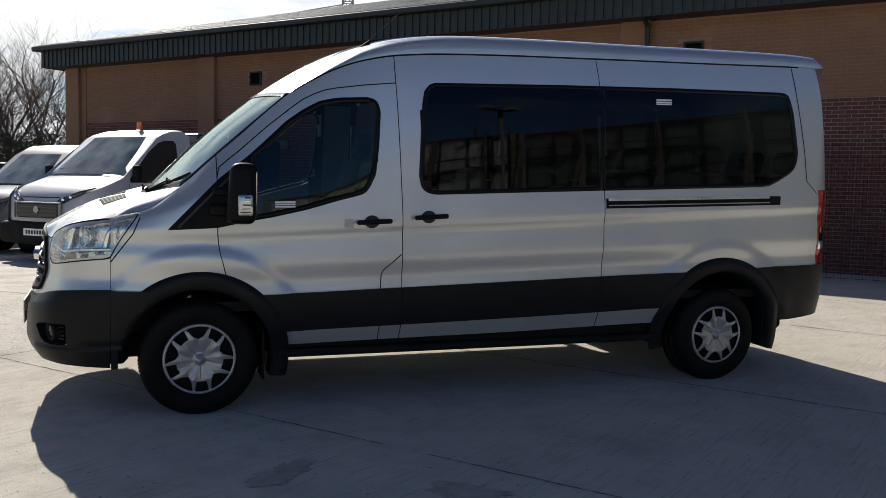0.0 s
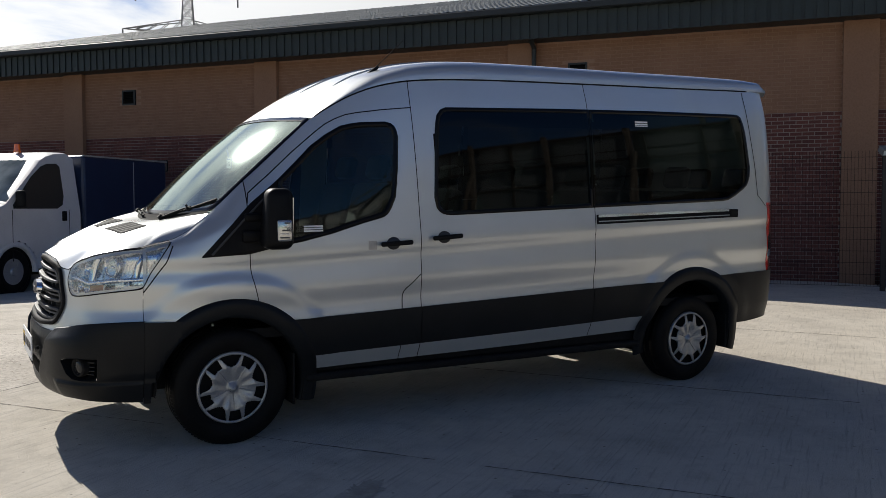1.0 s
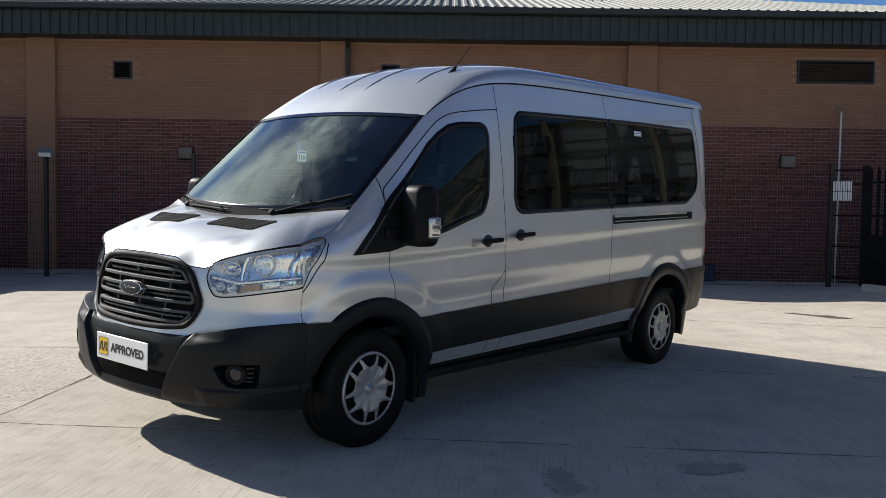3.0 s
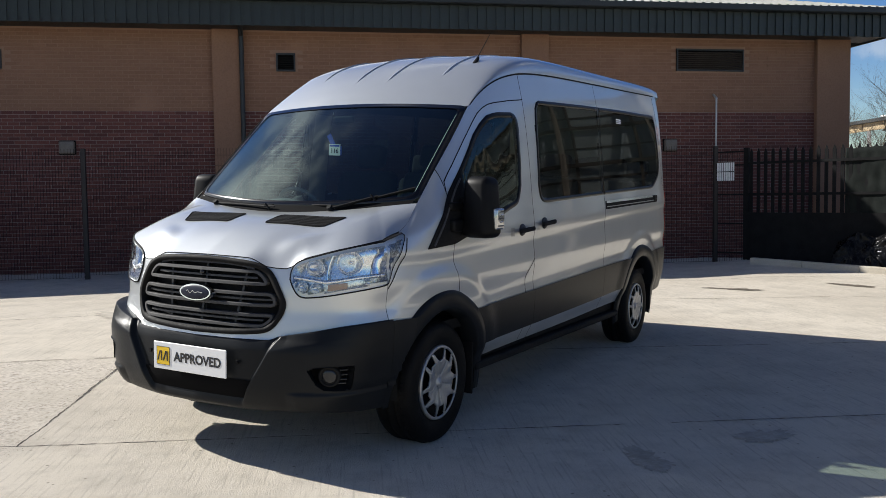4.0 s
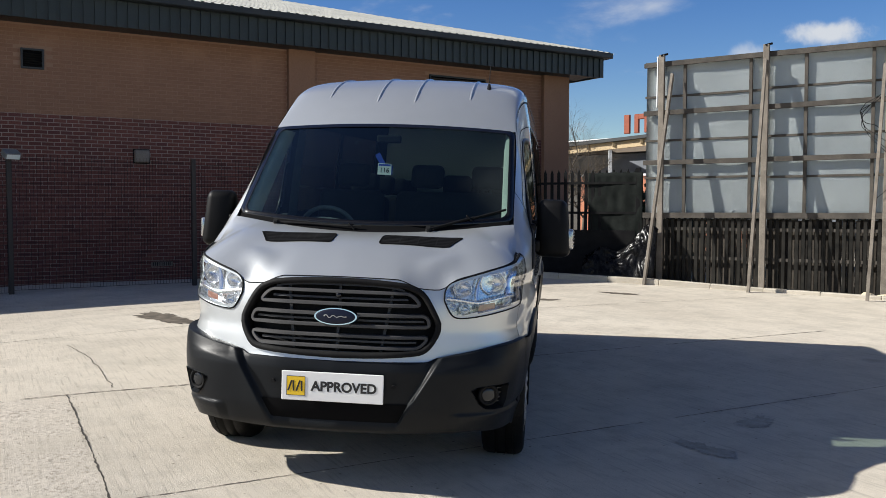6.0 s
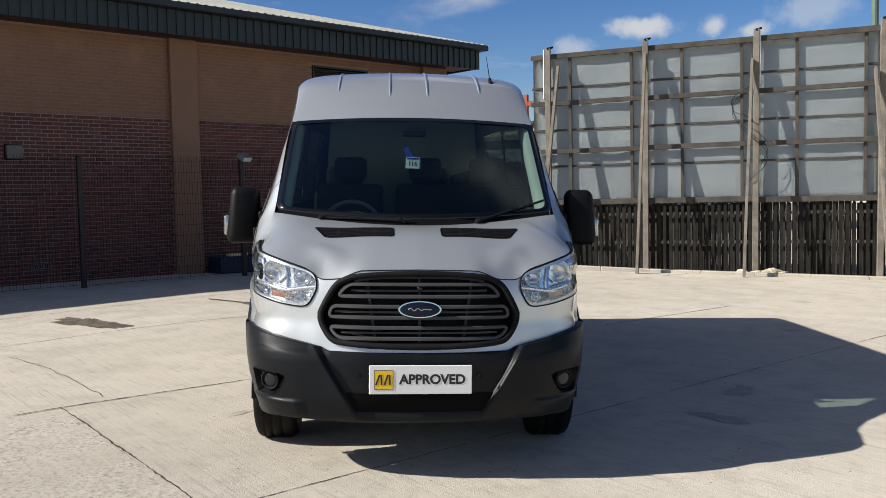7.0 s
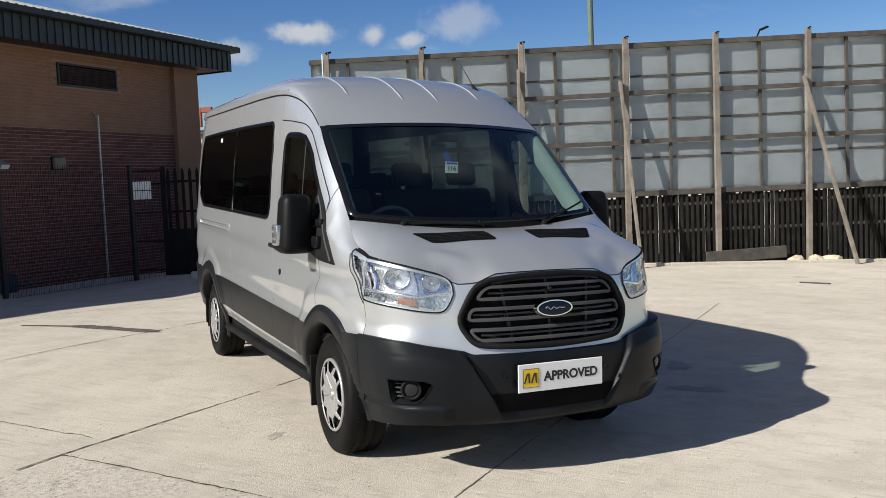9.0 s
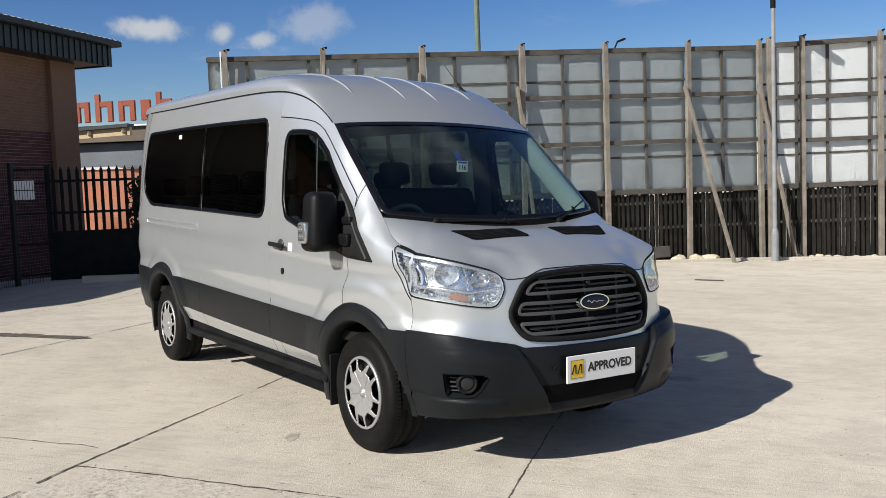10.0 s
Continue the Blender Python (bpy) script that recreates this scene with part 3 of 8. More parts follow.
def make_hoarding(label, o, u, posts, left, sheet, top0, rise, props, seed, planks=()):
    m, n = frame_matrix(o, u)
    rnd = random.Random(seed)
    h = empty("hoarding", Matrix(), label, "hoarding", "site hoardings")
    right = posts[-1]
    def top(s):
        return top0 + rise * (s - left)
    def at(s, out):
        p = o + u * s + n * out
        return p
    edges = [left] + posts[1:]
    for i, (a, b) in enumerate(zip(edges, edges[1:])):
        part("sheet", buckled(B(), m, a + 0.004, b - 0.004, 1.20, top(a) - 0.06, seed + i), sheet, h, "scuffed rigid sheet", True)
    for s in posts:
        bm = B()
        lean = rnd.uniform(-0.02, 0.02)
        p = at(s, 0.1)
        beam(bm, m @ Vector((s - lean, -0.115, ground_z(p.x, p.y) - 0.4)), m @ Vector((s + lean, -0.115, top(s) + 0.1)), 0.11, 0.10, tuple(n), 0.006)
        part("post", bm, TIMBER, h, "weathered timber post")
        bm = B()
        tube(bm, m @ Vector((s, -0.17, top(s) + 0.08)), m @ Vector((s + 0.1, -0.06, top(s) + 0.12)), 0.022, 10)
        part("post_cap", bm, BLACK_STEEL, h)
    rails = [(1.27, 0.11, 0.05), (2.02, 0.045, 0.03), (2.335, 0.095, 0.06), (2.80, 0.045, 0.03), (3.345, 0.095, 0.06), (3.69, 0.045, 0.03), (top0 - 0.09, 0.09, 0.05)]
    for z, w, d in rails:
        for a, b in zip(edges, edges[1:]):
            bm = B()
            j = rnd.uniform(-0.012, 0.012)
            set_out = 0.033 if w < 0.05 else -0.035 - d / 2
            beam(bm, m @ Vector((a - 0.02, set_out, z + rise * (a - left) * (z - 1.27) / (top0 - 1.27) + j)), m @ Vector((b + 0.02, set_out, z + rise * (b - left) * (z - 1.27) / (top0 - 1.27) + j + rnd.uniform(-0.01, 0.01))), d, w, (0, 0, 1), 0.003)
            part("rail", bm, TIMBER_DARK, h)
    bm = B()
    beam(bm, m @ Vector((left, 0.03, top(left) - 0.035)), m @ Vector((right, 0.03, top(right) - 0.035)), 0.14, 0.03, (0, 0, 1))
    part("coping", bm, TIMBER_DARK, h, "timber coping board")
    for a, b in zip(edges, edges[1:]):
        for f in ((0.34, 0.88) if (a - left) < 6 else (0.5,)):
            s = a + (b - a) * f
            bm = B()
            beam(bm, m @ Vector((s, -0.006, 1.25)), m @ Vector((s + rnd.uniform(-0.01, 0.01), -0.006, top(s) - 0.05)), 0.062, 0.055, tuple(n), 0.003)
            part("stud", bm, TIMBER_DARK, h)
    for a, z, b, out in props:
        bm = B()
        f = at(b, out)
        beam(bm, m @ Vector((a, -0.20, z)), (f.x, f.y, ground_z(f.x, f.y) - 0.03), 0.10, 0.055, tuple(u), 0.004)
        part("prop", bm, TIMBER, h, "slanting timber prop")
    # short planks nailed beside some of the post heads, their sunlit white put into the colour
    for s, k in planks:
        bm = B()
        beam(bm, m @ Vector((s + k * 0.085, -0.10, top(s) - 0.95)), m @ Vector((s + k * 0.075, -0.10, top(s) + 0.07)), 0.025, 0.10, tuple(n), 0.004)
        part("plank", bm, WHITE_SHEET, h, "short plank at a post head, coloured white as if sunlit")
    # boards stand behind the palisade
    s = left
    while s < right:
        w = rnd.uniform(0.07, 0.13)
        hi = rnd.uniform(1.16, 1.3)
        p = at(s, 0)
        bm = B()
        box(bm, (s, 0.10, ground_z(p.x, p.y) - 0.1), (s + w, 0.118, hi), m)
        part("board", bm, OLD_BOARD, h)
        s += w + rnd.choice((0.002, 0.004, 0.005, 0.014))
    # pointed pales on two rails
    s = left
    pale = None
    while s < right:
        p = at(s, 0)
        z0, z1 = ground_z(p.x, p.y) - 0.05, 1.25 + rnd.uniform(-0.015, 0.015)
        w = 0.03
        verts = [m @ Vector(q) for y in (-0.035, -0.020) for q in ((s - w, y, z0), (s + w, y, z0), (s + w, y, z1 - 0.07), (s, y, z1), (s - w, y, z1 - 0.07))]
        faces = [(0, 1, 2, 3, 4), (9, 8, 7, 6, 5), (0, 5, 6, 1), (1, 6, 7, 2), (2, 7, 8, 3), (3, 8, 9, 4), (4, 9, 5, 0)]
        raw("pale", verts, faces, PALE_BLACK, h)
        s += 0.118
    for z in (1.0, 0.42):
        bm = B()
        beam(bm, m @ Vector((left, -0.005, z)), m @ Vector((right, -0.005, z)), 0.03, 0.06, (0, 0, 1))
        part("fence_rail", bm, TIMBER_DARK, h)
    return h


def make_hoardings():
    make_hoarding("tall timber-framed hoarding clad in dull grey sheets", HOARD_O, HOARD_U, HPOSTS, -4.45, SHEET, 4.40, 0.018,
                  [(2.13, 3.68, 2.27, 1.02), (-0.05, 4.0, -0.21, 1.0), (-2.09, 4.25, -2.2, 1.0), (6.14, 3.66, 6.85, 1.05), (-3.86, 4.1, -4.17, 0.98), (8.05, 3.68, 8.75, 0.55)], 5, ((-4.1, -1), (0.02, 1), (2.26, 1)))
    # the second run's sheets have a much paler colour than the first's
    u2 = Vector((-0.56, -0.826, 0)).normalized()
    make_hoarding("tall timber-framed hoarding clad in white sheets", Vector((8.5, -14.75, 0)), u2, [0.15, 0.93, 2.78, 4.8, 6.8, 8.8], 0.02, WHITE_SHEET, 4.66, 0.03,
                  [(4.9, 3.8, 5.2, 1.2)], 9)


make_hoardings()


def make_wires():
    """Old wire that hangs in loops from a post of the grey hoarding."""
    rnd = random.Random(12)
    for k in range(4):
        cu = bpy.data.curves.new("loose_wire", "CURVE")
        cu.dimensions, cu.bevel_depth, cu.bevel_resolution = "3D", 0.006, 1
        sp = cu.splines.new("NURBS")
        n = 12
        sp.points.add(n - 1)
        for i in range(n):
            f = i / (n - 1)
            q = hoard_point(-0.10 - 0.34 * math.sin(f * math.pi * (1.2 + 0.3 * k)) + rnd.uniform(-0.05, 0.05), 0.18 + rnd.uniform(0, 0.05), 3.45 - f * (0.7 + 0.4 * k) + rnd.uniform(-0.05, 0.05))
            sp.points[i].co = (q.x, q.y, q.z, 1)
        sp.use_endpoint_u = True
        cu.materials.append(BLACK_STEEL)
        tagged(new("loose_wire", cu), "loose black wire hanging from a timber post", "wire", "loose wires on the hoarding")


make_wires()


# kerb of rough concrete along the foot of the hoardings
KERB = weathered("kerb_concrete", (0.46, 0.42, 0.34), (0.55, 0.50, 0.42), 0.9, 2, 50, 0.5, dirt=(0.25, 0.22, 0.17))
def make_kerb():
    pts = [Vector((13.2, -0.3, 0)), Vector((12.75, -3.4, 0)) + HOARD_N * 0.5] + [HOARD_O + HOARD_U * s + HOARD_N * 0.55 for s in (-2, 0, 2, 4, 6, 7.6)] + [Vector((7.6, -15.0, 0)), Vector((3.6, -20.6, 0))]
    for i, (a, b) in enumerate(zip(pts, pts[1:])):
        n = max(int((b - a).length / 0.9), 1)
        for k in range(n):
            p, q = a.lerp(b, k / n), a.lerp(b, (k + 1) / n)
            d = (q - p).normalized() * 0.0015
            p, q = p + d, q - d
            bm = B()
            z = ground_z(p.x, p.y) - 0.005
            la, lb = [0.05 if i == 0 else 0.05 * (1 - j / n) if i == 1 else 0.0 for j in (k, k + 1)]
            beam(bm, (p.x, p.y, z + la), (q.x, q.y, ground_z(q.x, q.y) - 0.005 + lb), 0.16, 0.14, (0, 0, 1), 0.012)
            kb = mesh_object("kerb", bm, KERB)
            tagged(kb, "rough pale concrete kerb block along the fence", "kerb", kind="structure")


make_kerb()

# ---- the silver minibus ----
# Its own measure: x back from the front axle, y across (near side negative), z up from the ground.
PAINT = principled("silver_paint", (0.60, 0.61, 0.61), 0.46, 0.64, 1.0)
def paint_grain():
    nt = PAINT.node_tree
    v = coords(nt, 1.0)
    fl, wide = noise_tex(nt, v, 900.0, 2, 0.7), noise_tex(nt, v, 1.3, 4)
    col = mixed(nt, (0.53, 0.551, 0.557), (0.62, 0.644, 0.65), fl)
    col = mixed(nt, col, (0.41, 0.425, 0.42), ramp(nt, wide, [(0.5, (0,) * 3), (0.8, (0.35,) * 3)]))
    link(PAINT, col, "Base Color")
    link(PAINT, grey(nt, wide, 0.36, 0.42), "Roughness")
paint_grain()
TRIM = weathered("black_bumper_plastic", (0.0088, 0.0100, 0.0116), (0.0125, 0.0141, 0.0160), 0.38, 3, 400, 0.12)
TRIM.node_tree.nodes["Principled BSDF"].inputs["Specular IOR Level"].default_value = 0.15
GLOSS_BLACK = principled("gloss_black", (0.006, 0.006, 0.007), 0.12)
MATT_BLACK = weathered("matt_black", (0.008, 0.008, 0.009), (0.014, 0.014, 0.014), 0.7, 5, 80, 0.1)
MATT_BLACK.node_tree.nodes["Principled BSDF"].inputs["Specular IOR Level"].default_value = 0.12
RUBBER = weathered("tyre_rubber", (0.0045, 0.0045, 0.0046), (0.009, 0.0088, 0.0086), 0.6, 6, 120, 0.25)
RUBBER.node_tree.nodes["Principled BSDF"].inputs["Specular IOR Level"].default_value = 0.12
SILVER_PLASTIC = weathered("silver_trim", (0.37, 0.37, 0.37), (0.43, 0.43, 0.42), 0.36, 5, 90, 0.05, metal=0.55)
FOG_GLASS = principled("fog_lamp_glass", (0.035, 0.037, 0.04), 0.15, 0.5)
BAR_GREY = weathered("satin_bar_grey", (0.056, 0.055, 0.056), (0.068, 0.067, 0.067), 0.56, 4, 80, 0.03)
BAR_GREY.node_tree.nodes["Principled BSDF"].inputs["Specular IOR Level"].default_value = 0.3
SLAT_GREY = weathered("dull_slat_grey", (0.028, 0.028, 0.029), (0.036, 0.036, 0.037), 0.5, 4, 80, 0.03)
BORDER = principled("ceramic_black", (0.0035, 0.0035, 0.004), 0.3, spec=0.22)
CHROME = principled("chrome", (0.86, 0.87, 0.88), 0.09, 1.0)
DARK_CHROME = weathered("satin_grey", (0.045, 0.045, 0.047), (0.058, 0.058, 0.06), 0.42, 4, 80, 0.03)
LAMP_SILVER = weathered("lamp_silver", (0.82, 0.83, 0.85), (0.88, 0.89, 0.90), 0.24, 8, 90, 0.02, metal=0.85)
LENS = pane("clear_lens", (0.93, 0.95, 0.96), 1.0)
SCREEN_GLASS = pane("windscreen_glass", (0.62, 0.76, 0.72), 1.0, 0.075, straight=0.047, power=2.5)
SCREEN_GLASS.node_tree.nodes["Glossy BSDF"].inputs["Color"].default_value = (0.74, 0.86, 0.80, 1)
DOOR_GLASS = pane("door_glass", (0.50, 0.56, 0.53), 0.5)
DOOR_GLASS.node_tree.nodes["Glossy BSDF"].inputs["Color"].default_value = (0.74, 0.78, 0.70, 1)
PRIVACY = pane("privacy_glass", (0.125, 0.155, 0.148), 0.26)
RED_LENS = principled("red_lens", (0.36, 0.010, 0.010), 0.12, coat=1.0)
REFLECTOR = principled("lamp_reflector", (0.84, 0.85, 0.87), 0.2, 0.85)
AMBER = principled("amber_lens", (0.34, 0.17, 0.125), 0.2, coat=1.0)
WHITE_CARD = principled("white_card", (0.80, 0.80, 0.79), 0.45)
GREY_CARD = principled("grey_paper", (0.36, 0.37, 0.36), 0.7)
INK = principled("black_ink", (0.012, 0.012, 0.014), 0.5)
YELLOW = principled("yellow_print", (0.85, 0.55, 0.02), 0.45)
BLUE_CARD = principled("blue_card", (0.02, 0.06, 0.45), 0.45)
BADGE_BLUE = principled("badge_blue", (0.004, 0.007, 0.022), 0.4, spec=0.3)
SEAT_CLOTH = weathered("dark_seat_cloth", (0.009, 0.010, 0.011), (0.015, 0.016, 0.018), 0.9, 6, 120, 0.3)
DASH = weathered("dark_dash_plastic", (0.11, 0.117, 0.12), (0.135, 0.142, 0.145), 0.6, 4, 90, 0.15)
HEADLINER = weathered("grey_headliner", (0.17, 0.175, 0.165), (0.21, 0.21, 0.20), 0.9, 3, 90, 0.1)


PILLAR_LINING = weathered("pale_pillar_lining", (0.42, 0.43, 0.40), (0.48, 0.48, 0.45), 0.9, 3, 90, 0.1)


def curve(points):
    """A smooth monotone curve through (x, value) pairs."""
    x = np.array([p[0] for p in points], float)
    y = np.array([p[1] for p in points], float)
    h = np.diff(x)
    d = np.diff(y) / h
    m = np.zeros(len(x))
    m[0], m[-1] = d[0], d[-1]
    for i in range(1, len(x) - 1):
        if d[i - 1] * d[i] > 0:
            w1, w2 = 2 * h[i] + h[i - 1], h[i] + 2 * h[i - 1]
            m[i] = (w1 + w2) / (w1 / d[i - 1] + w2 / d[i])

    def at(v):
        v = min(max(v, x[0]), x[-1])
        i = min(max(int(np.searchsorted(x, v) - 1), 0), len(h) - 1)
        t = (v - x[i]) / h[i]
        return float(y[i] * (2 * t ** 3 - 3 * t ** 2 + 1) + m[i] * h[i] * (t ** 3 - 2 * t ** 2 + t) + y[i + 1] * (3 * t ** 2 - 2 * t ** 3) + m[i + 1] * h[i] * (t ** 3 - t ** 2))
    return at


EDGE_Z = curve([(-0.6, 1.15), (-0.5, 1.190), (-0.335, 1.223), (-0.25, 1.265), (-0.17, 1.325), (-0.09, 1.388), (0.09, 1.555), (0.257, 1.705), (0.39, 1.828), (0.546, 1.962), (0.69, 2.055), (0.83, 2.128), (1.0, 2.19), (1.22, 2.236), (1.58, 2.268), (2.7, 2.312), (3.54, 2.338), (4.39, 2.366), (4.8, 2.375)])
EDGE_Y = curve([(-0.6, 0.80), (-0.5, 0.835), (-0.335, 0.868), (-0.25, 0.866), (-0.17, 0.852), (-0.09, 0.84), (0.09, 0.833), (0.39, 0.822), (0.546, 0.806), (0.69, 0.80), (0.83, 0.804), (1.0, 0.816), (1.22, 0.833), (1.58, 0.84), (4.39, 0.84), (4.8, 0.825)])
SILL_LO = curve([(-0.6, 0.40), (0.48, 0.405), (1.11, 0.414), (2.03, 0.426), (2.7, 0.442), (3.17, 0.452), (4.8, 0.47)])
SILL_HI = curve([(-0.6, 0.48), (0.47, 0.498), (1.1, 0.511), (2.01, 0.532), (2.68, 0.551), (3.19, 0.569), (4.8, 0.61)])
CLAD_HI = curve([(-0.6, 0.762), (-0.3, 0.757), (0.36, 0.727), (0.69, 0.735), (1.2, 0.752), (2.0, 0.778), (2.68, 0.801), (3.36, 0.82), (4.03, 0.848), (4.8, 0.866)])
PLAN = curve([(-0.6, 0.895), (-0.5, 0.928), (-0.34, 0.967), (-0.15, 0.992), (0.1, 1.0), (4.3, 1.0), (4.5, 0.992), (4.6, 0.975), (4.68, 0.945), (4.74, 0.90), (4.8, 0.82)])


def section(x):
    zl, yl = EDGE_Z(x), EDGE_Y(x)
    g = 1.05 + 0.045 * max(x, 0.0)
    z = [0.2, SILL_LO(x), SILL_HI(x), CLAD_HI(x)]
    rel = [z[3] + 0.07, z[3] + 0.2, g, g + 0.06]
    top = min(1.30 + 0.034 * max(x, 0), (g + 0.06) * 0.45 + zl * 0.55)
    z += rel + [top, top + (zl - top) * 0.44, top + (zl - top) * 0.8, zl]
    b = 0.952
    p = PLAN(x)
    y = [0.90 * p, 0.918 * p, 0.952 * p, 0.968 * p, 0.960 * p, 0.9725 * p, 0.960 * p, 0.968 * p, b * p]
    e = yl if x < 4.4 else yl * p
    y += [b * p + (e - b * p) * 0.44 + 0.015, b * p + (e - b * p) * 0.8 + 0.014, e]
    return z, y


SECTIONS = {}
def side_y(x, z):
    """Half width of the body at x and height z."""
    k = round(x, 3)
    if k not in SECTIONS:
        SECTIONS[k] = curve(list(zip(*section(k))))
    y = SECTIONS[k](z)
    for hx, hz in ((0.0, 0.338), (3.73, 0.36)):
        r = math.hypot(x - hx, z - hz)
        if z > hz:
            k = min(max((0.71 - r) / 0.085, 0.0), 1.0)
            y += 0.015 * k * k * (3 - 2 * k) * min(max((z - hz) / 0.25, 0.0), 1.0)
    return y


def side(sgn):
    def at(x, z, out=0.0):
        y = side_y(x, z)
        if out:
            e = 0.01
            nz = -(side_y(x, z + e) - side_y(x, z - e)) / (2 * e)
            nx = -(side_y(x + e, z) - side_y(x - e, z)) / (2 * e)
            n = Vector((nx, 1, nz)).normalized()
            return Vector((x + n.x * out, sgn * (y + n.y * out), z + n.z * out))
        return Vector((x, sgn * y, z))
    return at


class Outline:
    """A shape between an upper and a lower chain over one axis."""
    def __init__(self, up, lo):
        self.up, self.lo = up, lo
        self.a, self.b = max(up[0][0], lo[0][0]), min(up[-1][0], lo[-1][0])

    def hi(self, x):
        return float(np.interp(x, [p[0] for p in self.up], [p[1] for p in self.up]))

    def low(self, x):
        return float(np.interp(x, [p[0] for p in self.lo], [p[1] for p in self.lo]))

    def inside(self, x, z, m=0.0):
        return self.a + m < x < self.b - m and self.low(x) + m < z < self.hi(x) - m

    def xs(self, n):
        return sorted({round(v, 4) for v in [p[0] for p in self.up + self.lo if self.a <= p[0] <= self.b] + list(np.linspace(self.a, self.b, n))})


def grid_mesh(points, flip=False, keep=None):
    """Verts and faces of a grid of points; keep(i, j) tells which quads stay."""
    n, m = len(points), len(points[0])
    verts = [p for row in points for p in row]
    faces = []
    for i in range(n - 1):
        for j in range(m - 1):
            if keep and not keep(i, j):
                continue
            f = (i * m + j, (i + 1) * m + j, (i + 1) * m + j + 1, i * m + j + 1)
            faces.append(f[::-1] if flip else f)
    return verts, faces


def patch(shape, surf, out, n=40, rows=10, flip=False):
    """The outline filled with a grid that lies on a surface."""
    pts = []
    for x in shape.xs(n):
        lo, hi = shape.low(x), shape.hi(x)
        pts.append([surf(x, lo + (hi - lo) * k / rows, out) for k in range(rows + 1)])
    return grid_mesh(pts, flip)


def loop_of(shape, n=40, inset=0.0):
    xs = shape.xs(n)
    pts = [Vector((x, shape.hi(x))) for x in xs] + [Vector((x, shape.low(x))) for x in reversed(xs)]
    out = [pts[0]]
    for p in pts[1:]:
        if (p - out[-1]).length > 0.003:
            out.append(p)
    if (out[0] - out[-1]).length < 0.003:
        out.pop()
    if inset:
        res = []
        k = len(out)
        for i in range(k):
            a, b, c = out[i - 1], out[i], out[(i + 1) % k]
            d = ((b - a).normalized() + (c - b).normalized())
            d = d.normalized() if d.length > 1e-6 else (c - b).normalized()
            res.append(b + Vector((d.y, -d.x)) * inset)
        return res
    return out


def ring(shape, surf, width, out, n=40, thick=0.006):
    """A band of that width inside the outline, with a lip down to the surface."""
    a, b = loop_of(shape, n), loop_of(shape, n, width)
    rows = [[surf(p.x, p.y, out - thick) for p in a], [surf(p.x, p.y, out) for p in a], [surf(p.x, p.y, out) for p in b], [surf(p.x, p.y, out - thick) for p in b]]
    for r in rows:
        r.append(r[0])
    return grid_mesh(rows)


def line_on(path, surf, width, out=0.0015, step=0.03):
    """A fine strip along a path on a surface."""
    pts = [Vector(p) for p in path]
    dense = [pts[0]]
    for a, b in zip(pts, pts[1:]):
        n = max(int((b - a).length / step), 1)
        dense += [a + (b - a) * (i / n) for i in range(1, n + 1)]
    rows = []
    for i, p in enumerate(dense):
        d = (dense[min(i + 1, len(dense) - 1)] - dense[max(i - 1, 0)]).normalized()
        s = Vector((-d.y, d.x)) * width / 2
        rows.append([surf(*(p - s), out), surf(*(p + s), out)])
    return grid_mesh(rows)


def eased(chain, times=2):
    """The chain with its corners cut."""
    for _ in range(times):
        out = [chain[0]]
        for (a, b), (c, d) in zip(chain, chain[1:]):
            out += [(a * 0.75 + c * 0.25, b * 0.75 + d * 0.25), (a * 0.25 + c * 0.75, b * 0.25 + d * 0.75)]
        chain = out + [chain[-1]]
    return chain


DOOR_GLASS_UP = [(-0.181, 1.127), (-0.031, 1.283), (0.115, 1.43), (0.269, 1.555), (0.312, 1.594), (0.412, 1.688), (0.513, 1.786), (0.616, 1.86), (0.719, 1.918), (0.80, 1.938), (0.86, 1.947), (1.022, 1.957), (1.06, 1.948), (1.085, 1.93), (1.098, 1.9), (1.105, 1.862)]
DOOR_GLASS_LO = [(-0.181, 1.12), (0.10, 1.135), (0.282, 1.176), (0.418, 1.199), (0.625, 1.246), (0.837, 1.308), (0.94, 1.334), (0.981, 1.346), (1.01, 1.365), (1.035, 1.40), (1.07, 1.472), (1.092, 1.65), (1.105, 1.86)]
SPLIT = 0.29
def clip(chain, a, b):
    mid = [p for p in chain if a < p[0] < b]
    f = lambda v: float(np.interp(v, [p[0] for p in chain], [p[1] for p in chain]))
    return [(a, f(a))] + mid + [(b, f(b))]
DARK_AREA = Outline(DOOR_GLASS_UP, DOOR_GLASS_LO)
DOOR_WINDOW = Outline(clip(DOOR_GLASS_UP, SPLIT, 1.105), clip(DOOR_GLASS_LO, SPLIT, 1.105))
CORNER = Outline(clip(DOOR_GLASS_UP, -0.181, SPLIT), clip(DOOR_GLASS_LO, -0.181, SPLIT))
WIN_UP = [(1.356, 1.48), (1.375, 1.875), (1.385, 1.97), (1.398, 2.02), (1.427, 2.056), (1.465, 2.072), (2.375, 2.111), (3.273, 2.141), (4.218, 2.162), (4.27, 2.157), (4.298, 2.141), (4.318, 2.10), (4.341, 2.017), (4.382, 1.722)]
WIN_LO = [(1.356, 1.47), (1.37, 1.407), (1.39, 1.38), (1.417, 1.364), (1.45, 1.356), (1.487, 1.354), (2.718, 1.402), (4.041, 1.451), (4.118, 1.461), (4.2, 1.497), (4.295, 1.55), (4.335, 1.58), (4.359, 1.615), (4.375, 1.66), (4.382, 1.72)]
WINDOW_A = Outline(clip(WIN_UP, 1.356, 2.693), clip(WIN_LO, 1.356, 2.693))
